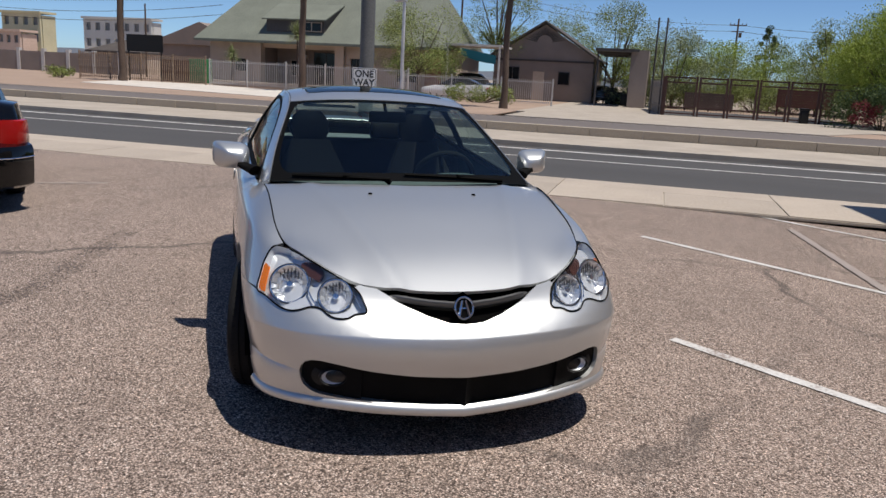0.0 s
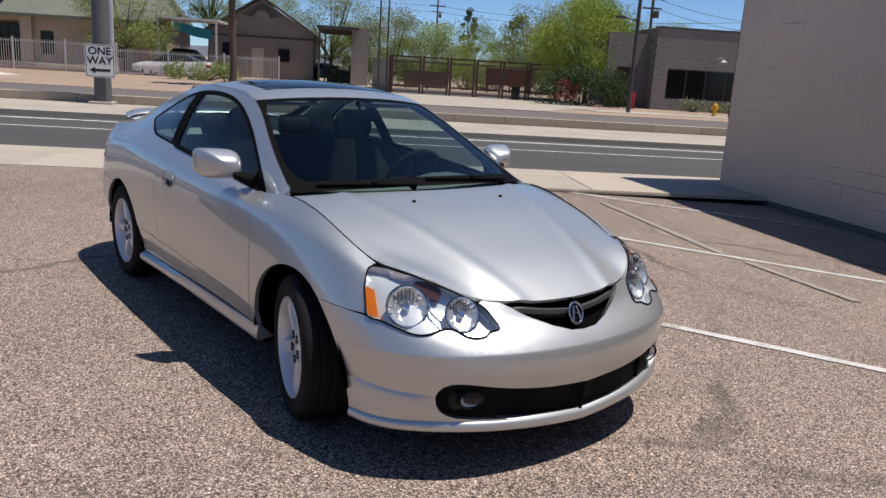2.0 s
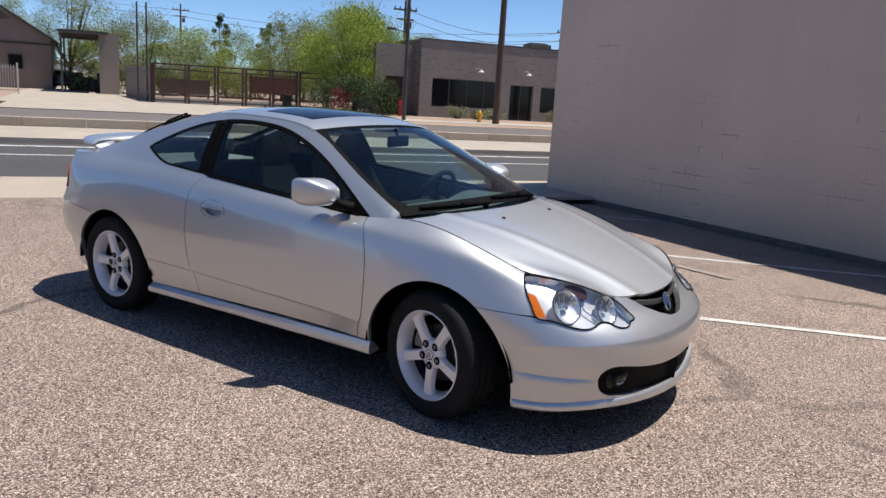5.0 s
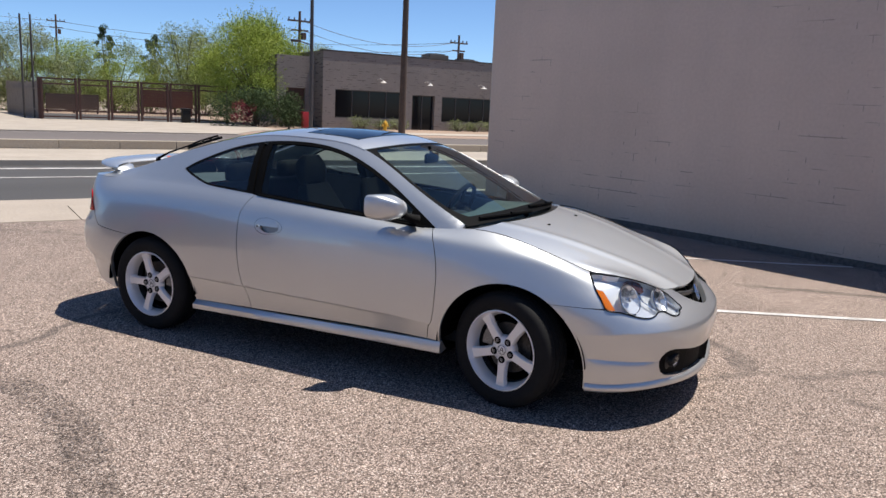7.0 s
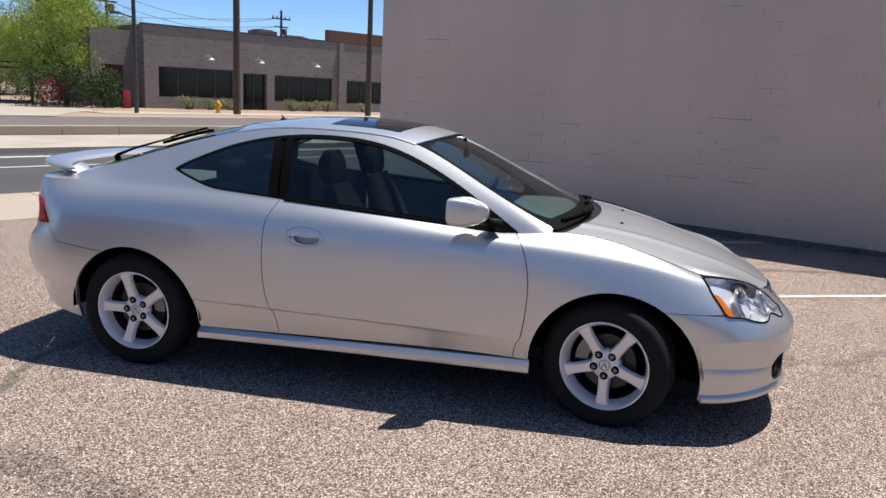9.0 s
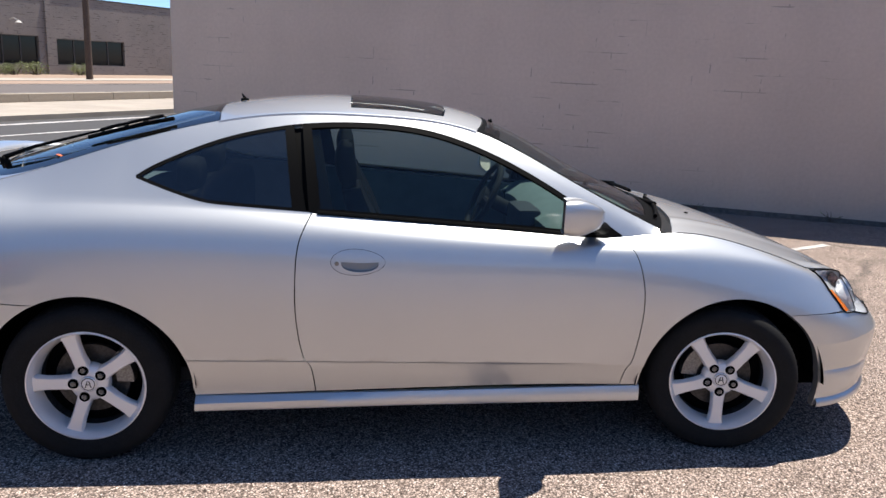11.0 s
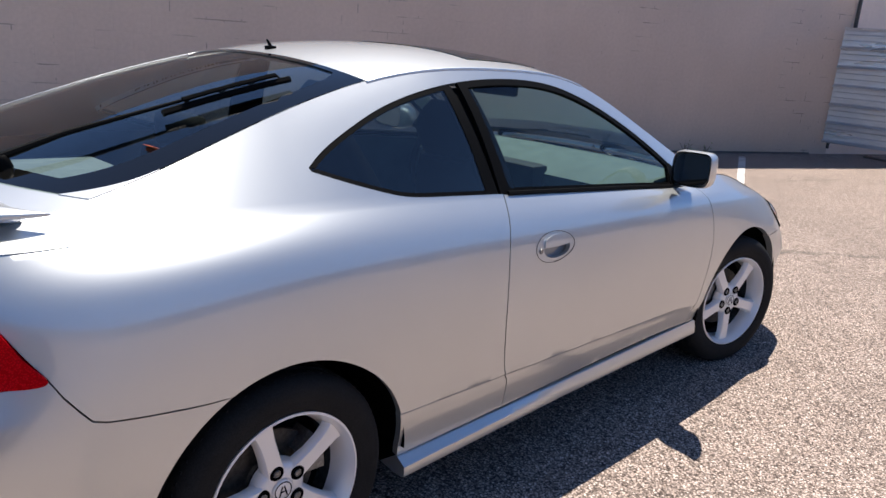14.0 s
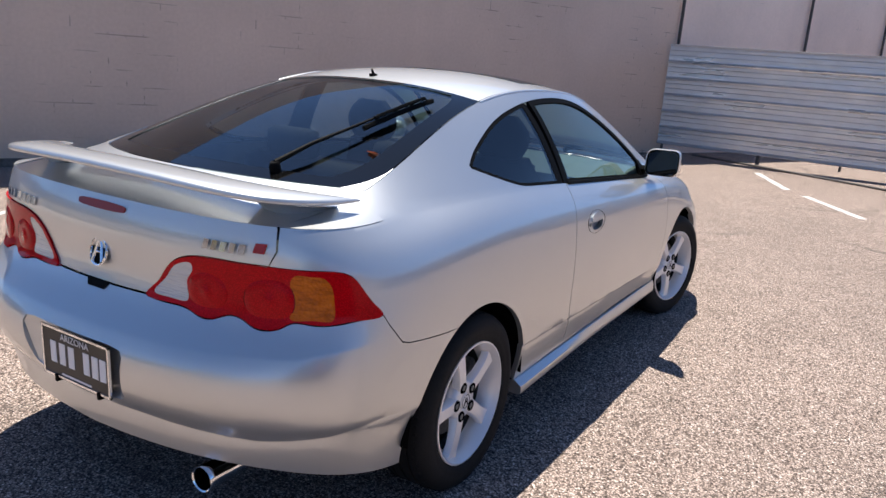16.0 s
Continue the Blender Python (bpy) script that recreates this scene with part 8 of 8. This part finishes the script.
sp = pole(-6.56, 16.85, 9.0, .215, .19, POLE_GREY, "utility_pole", "thick grey utility pole on the median")
bm = bmesh.new()
box(bm, -.30, .30, -.30, .30, .06, .16, .02)
part("base_plate", bm, CONCRETE_B, sp, smooth=False)
sign = thing("one_way_sign", "white one way sign with a black arrow on the pole", "traffic sign", on_street(-6.53, 16.60, .78, 2))
bm = bmesh.new()


def rounded(w, h, r, n=6):
    out = []
    for cx, cy, a0 in ((w - r, h - r, 0), (-w + r, h - r, 90), (-w + r, -h + r, 180), (w - r, -h + r, 270)):
        out += [(cx + r * math.cos(radians(a0 + 90 * k / n)), cy + r * math.sin(radians(a0 + 90 * k / n))) for k in range(n + 1)]
    return out


UPR = Matrix(((1, 0, 0, 0), (0, 0, 1, 0), (0, 1, 0, 0), (0, 0, 0, 1)))
prism(bm, rounded(.365, .415, .05), -.004, .004, Matrix.Translation((0, 0, .415)) @ UPR)
bmesh.ops.recalc_face_normals(bm, faces=bm.faces[:])
part("sign_plate", bm, Mat("sign_white", (.78, .77, .74), .45).m, sign, "white sign plate", smooth=False)
SIGN_BLACK = Mat("sign_black", grey(.01), .5).m
bm = bmesh.new()
o, i_ = rounded(.345, .395, .04), rounded(.330, .380, .03)
O_ = [bm.verts.new((x, -.006, z + .415)) for x, z in o]
I_ = [bm.verts.new((x, -.006, z + .415)) for x, z in i_]
for k in range(len(O_)):
    bm.faces.new((O_[k], O_[(k + 1) % len(O_)], I_[(k + 1) % len(O_)], I_[k]))
part("sign_border", bm, SIGN_BLACK, sign, smooth=False)
for word, z in (("ONE", .575), ("WAY", .335)):
    cu = bpy.data.curves.new("word", "FONT")
    cu.body, cu.size, cu.align_x, cu.extrude = word, .27, "CENTER", .002
    cu.offset = .006
    tmp = new("lettering", cu)
    me = bpy.data.meshes.new_from_object(tmp)
    bpy.data.objects.remove(tmp)
    me.materials.append(SIGN_BLACK)
    ob = new("lettering", me)
    ob.parent = sign
    ob.matrix_local = Matrix.Translation((0, -.007, z)) @ Matrix.Rotation(radians(90), 4, "X")
bm = bmesh.new()
prism(bm, [(-.26, 0), (-.12, .085), (-.12, .035), (.25, .035), (.25, -.035), (-.12, -.035), (-.12, -.085)], .005, .008, Matrix.Translation((0, 0, .18)) @ Matrix(((1, 0, 0, 0), (0, 0, -1, 0), (0, 1, 0, 0), (0, 0, 0, 1))))
bmesh.ops.recalc_face_normals(bm, faces=bm.faces[:])
part("arrow", bm, SIGN_BLACK, sign, smooth=False)

lp = pole(-13.1, 39.5, 8.0, .11, .08, GALV, "street_lamp", "pale steel street lamp with a box head", "street lamp")
bm = bmesh.new()
box(bm, -.55, .15, -.18, .18, 5.55, 5.75, .04)
part("lamp_head", bm, GALV, lp)
pl = pole(12.78, 31.5, 9.5, .10, .075, DARK_STEEL, "street_lamp", "dark steel street lamp beside the brick office", "street lamp")
bm = bmesh.new()
tube(bm, [(0, 0, 4.2), (-.7, 0, 4.35)], .03, 6)
box(bm, -1.05, -.6, -.09, .09, 4.28, 4.40, .03)
part("lamp_arm", bm, DARK_STEEL, pl, "short lamp arm")
pole(-45.3, 60, 6.65, .09, .07, BARK, "utility_pole", "thin dark pole by the dirt yard")
pole(18.0, 31.6, 10.5, .19, .13, BARK, "utility_pole", "brown wooden utility pole at the far kerb")
pole(26.6, 31.6, 10.5, .17, .12, BARK, "utility_pole", "brown wooden utility pole at the far kerb")
for s, d, h in ((24.5, 62, 9.2), (44, 66, 9.0), (10.5, 110, 11), (-60, 130, 14), (-24, 95, 14), (-44, 110, 15)):
    up = pole(s, d, h, .16, .11, BARK, "power_pole", "far wooden power pole with crossarms")
    bm = bmesh.new()
    box(bm, -1.1, 1.1, -.06, .06, h - .9, h - .75)
    box(bm, -.8, .8, -.06, .06, h - 1.7, h - 1.56)
    for x in (-1, -.5, .5, 1):
        box(bm, x - .04, x + .04, -.04, .04, h - .75, h - .55)
    box(bm, .2, .55, -.2, .2, h - 2.4, h - 1.8)
    part("crossarm", bm, BARK, up, smooth=False)
cab = thing("power_lines", "thin dark power lines over the far yards", "power line", on_street(0, 0))
for (a, b, z0, z1) in (((-160, 130), (-24, 95), 13.2, 13.2), ((-24, 95), (10.5, 110), 13.0, 10.2), ((10.5, 110), (44, 66), 10.2, 8.2), ((24.5, 62), (44, 66), 8.5, 8.3), ((-78, 62), (-36, 58), 7.4, 6.6)):
    for dz in (0, -.8):
        bm = bmesh.new()
        tube(bm, [(a[0] + (b[0] - a[0]) * t, a[1] + (b[1] - a[1]) * t, z0 + (z1 - z0) * t + dz - 1.2 * 4 * t * (1 - t)) for t in np.linspace(0, 1, 14)], .022, 4)
        part("cable", bm, DARK_STEEL, cab)

# fire hydrant
hy = thing("fire_hydrant", "yellow fire hydrant at the far kerb", "fire hydrant", on_street(17.75, 33.0, .03))
bm = bmesh.new()
lathe(bm, [(.15, -.03), (.15, .04), (.10, .06), (.095, .42), (.125, .44), (.125, .48), (.10, .54), (.05, .60), (.03, .64), (0, .65)], 20)
part("barrel", bm, Mat("hydrant_yellow", (.62, .33, .02), .5).m, hy)
for a in (0, 90, 180):
    bm = bmesh.new()
    lathe(bm, [(.05, .0), (.05, .16), (.065, .16), (.065, .19), (0, .19)], 14, Matrix.Translation((0, 0, .36)) @ Matrix.Rotation(radians(a - 90), 4, "Z") @ Matrix.Rotation(radians(90), 4, "X"))
    part("outlet", bm, bpy.data.materials["hydrant_yellow"], hy)


# ---- far city ----
# window tone lightened to paint in the haze of distance
FAR_GLASS = Mat("hazed_far_glass", (.16, .165, .17), .35).m


def far_block(s, d, w, dep, h, mat_, storeys, bays, label):
    b = thing("apartment_building", label, "building", on_street(s, d))
    bm = bmesh.new()
    holes = []
    sh = h / storeys
    for i in range(storeys):
        for k in range(bays):
            x = w * (k + .5) / bays
            holes.append((x - w / bays * .25, x + w / bays * .25, i * sh + sh * .30, i * sh + sh * .78))
    panel_with_holes(bm, 0, w, -.05, h, 0, .4, holes)
    box(bm, 0, w, .6, dep, -.05, h - .3)
    part("wall", bm, mat_, b, smooth=False)
    for q in holes:
        bm = bmesh.new()
        box(bm, q[0], q[1], .3, .36, q[2], q[3])
        part("window", bm, FAR_GLASS, b, smooth=False)
    bm = bmesh.new()
    box(bm, -.3, w + .3, -.3, dep, h, h + .4)
    part("roof", bm, mat_, b, smooth=False)


CREAM = speckled("cream_stucco", (.62, .56, .36), (.68, .62, .42), 4, .9, 0)
PALE = speckled("pale_stucco", (.55, .54, .52), (.62, .61, .58), 4, .9, 0)
PINK = speckled("pink_stucco", (.55, .40, .32), (.64, .48, .39), 4, .9, 0)
far_block(-121.5, 121, 8.8, 4, 9.2, CREAM, 3, 4, "cream three-storey apartment building far off")
far_block(-103, 121, 14.5, 3, 8.6, PALE, 3, 7, "pale grey three-storey apartment building far off")
far_block(-122, 112, 13, 4, 5.4, PINK, 2, 8, "pinkish low row of flats far off")
hut = thing("pavilion", "small pavilion with a dark hip roof", "pavilion", on_street(-61, 72))
bm = bmesh.new()
box(bm, 0, 7, 0, 5, -.05, 2.3)
part("wall", bm, STUCCO_TAN, hut, smooth=False)
bm = bmesh.new()
lathe(bm, [(5.2, 2.2), (5.2, 2.4), (0, 4.0)], 4, Matrix.Translation((3.5, 2.5, 0)) @ Matrix.Rotation(radians(45), 4, "Z"))
part("roof", bm, ROOF_DARK, hut, smooth=False)
wl = thing("boundary_wall", "long pale wall with white posts beyond the dirt", "wall", on_street(-95, 62))
bm = bmesh.new()
box(bm, 0, 46, 0, .2, -.05, 1.9)
part("wall_panel", bm, STUCCO, wl, smooth=False)
for k in range(16):
    bm = bmesh.new()
    box(bm, k * 3.0, k * 3.0 + .35, -.1, .3, -.05, 2.2)
    part("post", bm, WHITE_STEEL, wl, smooth=False)
# distant range of hills
bm = bmesh.new()
rnd = random.Random(5)
prev = None
for k in range(81):
    x = -1100 + 27.5 * k
    h = 8 + 10 * abs(noise.noise(Vector((k * .13, 0, 0)))) + 14 * max(0, noise.noise(Vector((k * .05 + 3, 1, 0))))
    row = (bm.verts.new((x, 900, -5)), bm.verts.new((x, 905, h)), bm.verts.new((x, 960, -5)))
    if prev:
        bm.faces.new((prev[0], row[0], row[1], prev[1]))
        bm.faces.new((prev[1], row[1], row[2], prev[2]))
    prev = row
ob = mesh_object("backdrop_hills", bm, speckled("blue_hills", (.22, .25, .30), (.27, .30, .35), .05, .95, 0, big=.01))
ob.matrix_world = ST
tagged(ob, kind="structure")


# ---- other cars ----
DIM_RED = Mat("dim_red_lens", (.36, .010, .008), .08, Specular_IOR_Level=.4).m

def saloon(m, paint, label, length=4.8, width=1.78, height=1.42):
    """A plain four-door car: lofted body, glasshouse, wheels, lamps. Front towards local +x, tail at x = 0."""
    c = thing("parked_car", label, "car", m)
    k = length / 4.8
    secs = [(0.0, .74, .46, .96), (.05, .80, .30, 1.03), (.14, .83, .26, 1.055), (.5, .88, .24, 1.06), (1.1, .89, .22, 1.04), (2.2, .89, .22, .97), (3.3, .88, .22, .92), (4.1, .86, .24, .86), (4.65, .80, .28, .74), (4.8, .66, .36, .62)]
    bm = bmesh.new()
    rows = []
    for x, hw, z0, z1 in secs:
        hw *= width / 1.78
        mid = (z0 + z1) / 2
        pr = [(-hw * .92, z0), (-hw, mid - .08), (-hw * .99, mid + .08), (-hw * .90, z1 - .04), (-hw * .55, z1), (0, z1 + .015), (hw * .55, z1), (hw * .90, z1 - .04), (hw * .99, mid + .08), (hw, mid - .08), (hw * .92, z0)]
        rows.append([bm.verts.new((x * k, y, z)) for y, z in pr])
    for a, b in zip(rows, rows[1:]):
        for i in range(10):
            bm.faces.new((a[i], b[i], b[i + 1], a[i + 1]))
    bm.faces.new(rows[0])
    bm.faces.new(rows[-1][::-1])
    bmesh.ops.recalc_face_normals(bm, faces=bm.faces[:])
    part("body", bm, paint, c, angle=55)
    bm = bmesh.new()
    rows = []
    for x, hw, z in ((.75, .66, 1.02), (1.45, .56, height - .03), (2.2, .56, height), (2.75, .56, height - .02), (3.55, .68, .93)):
        rows.append([bm.verts.new((x * k, y * hw * width / 1.78, q)) for y, q in ((-1.12, .93), (-1, z), (-.6, z + .01), (.6, z + .01), (1, z), (1.12, .93))])
    for a, b in zip(rows, rows[1:]):
        for i in range(5):
            f = bm.faces.new((a[i], b[i], b[i + 1], a[i + 1]))
            f.material_index = 1 if i in (0, 4) or (a is rows[0] or b is rows[-1]) else 0
    bmesh.ops.recalc_face_normals(bm, faces=bm.faces[:])
    part("glasshouse", bm, [paint, DARK_GLASS], c, "dark windows", angle=40)
    for x in (1.22 * k, 3.85 * k):
        for s in (-1, 1):
            w = new("wheel")
            w.parent = c
            rot = Matrix.Translation((x, s * (width / 2 - .15), .31)) @ Matrix.Rotation(radians(-90 * s), 4, "X")
            bm = bmesh.new()
            lathe(bm, [(.20, -.09), (.26, -.10), (.30, -.085), (.315, -.05), (.315, .05), (.30, .085), (.26, .10), (.20, .09)], 32, rot)
            part("tyre", bm, RUBBER, w)
            bm = bmesh.new()
            lathe(bm, [(0, .07), (.05, .075), (.17, .06), (.20, .085)], 20, rot)
            part("rim", bm, ALLOY, w)
    for s in (-1, 1):
        bm = bmesh.new()
        f = width / 1.78
        edge = [(-.016, .44), (-.018, .62), (-.008, .74), (.04, .795), (.12, .825), (.24, .852)]
        rows = [[bm.verts.new((x * k, s * y * f * g, z)) for z, g in ((.645, 1.0), (.66, 1.008), (.80, 1.008), (.865 - .05 * (y < .5), 1.0), (.875 - .05 * (y < .5), .96))] for x, y in edge]
        for a, b in zip(rows, rows[1:]):
            for i in range(4):
                bm.faces.new((a[i], a[i + 1], b[i + 1], b[i]))
        bmesh.ops.recalc_face_normals(bm, faces=bm.faces[:])
        part("taillight", bm, DIM_RED, c, "red tail lamp")
    bm = bmesh.new()
    rows = []
    for t in np.linspace(-1, 1, 25):
        x = -.27 + .34 * abs(t) ** 5
        y = t * .885 * width / 1.78
        rows.append([bm.verts.new((x + dx, y * g, z)) for dx, g, z in ((.10, .97, .23), (.03, .99, .26), (.005, 1.0, .45), (0, 1.0, .60), (.025, .99, .635), (.24, .93, .665))])
    for a, b in zip(rows, rows[1:]):
        for i in range(5):
            bm.faces.new((a[i], a[i + 1], b[i + 1], b[i]))
    bmesh.ops.recalc_face_normals(bm, faces=bm.faces[:])
    part("rear_bumper", bm, paint, c)
    bm = bmesh.new()
    tube(bm, [(-.272 + .34 * abs(t) ** 5, t * .888 * width / 1.78, .53) for t in np.linspace(-1, 1, 25)], .007, 6)
    part("bumper_trim", bm, CHROME, c, "thin chrome bumper strip")
    return c


BLACK_PAINT = Mat("black_paint", grey(.003), .12, 0.0, Specular_IOR_Level=.2, Coat_Weight=.5, Coat_Roughness=.02).m
WHITE_PAINT = Mat("white_paint", (.7, .7, .7), .3, 0.0, Coat_Weight=1.0).m
DARK_PAINT = Mat("charcoal_paint", grey(.03), .3, 0.0, Coat_Weight=1.0).m
saloon(pose(-3.13, -3.54, 0, 0, 0, 195), BLACK_PAINT, "glossy black saloon parked with its tail to the lot")
saloon(on_street(-9.6, 48.6, 0, 180), WHITE_PAINT, "white saloon parked behind the picket fence", 4.9)
saloon(on_street(-10.4, 55.0, .1, 180), DARK_PAINT, "charcoal pickup parked under the canopy", 5.2, 1.9, 1.75)
saloon(on_street(-3.2, 60, 0, 90), DARK_PAINT, "charcoal car parked under the carport", 4.7)
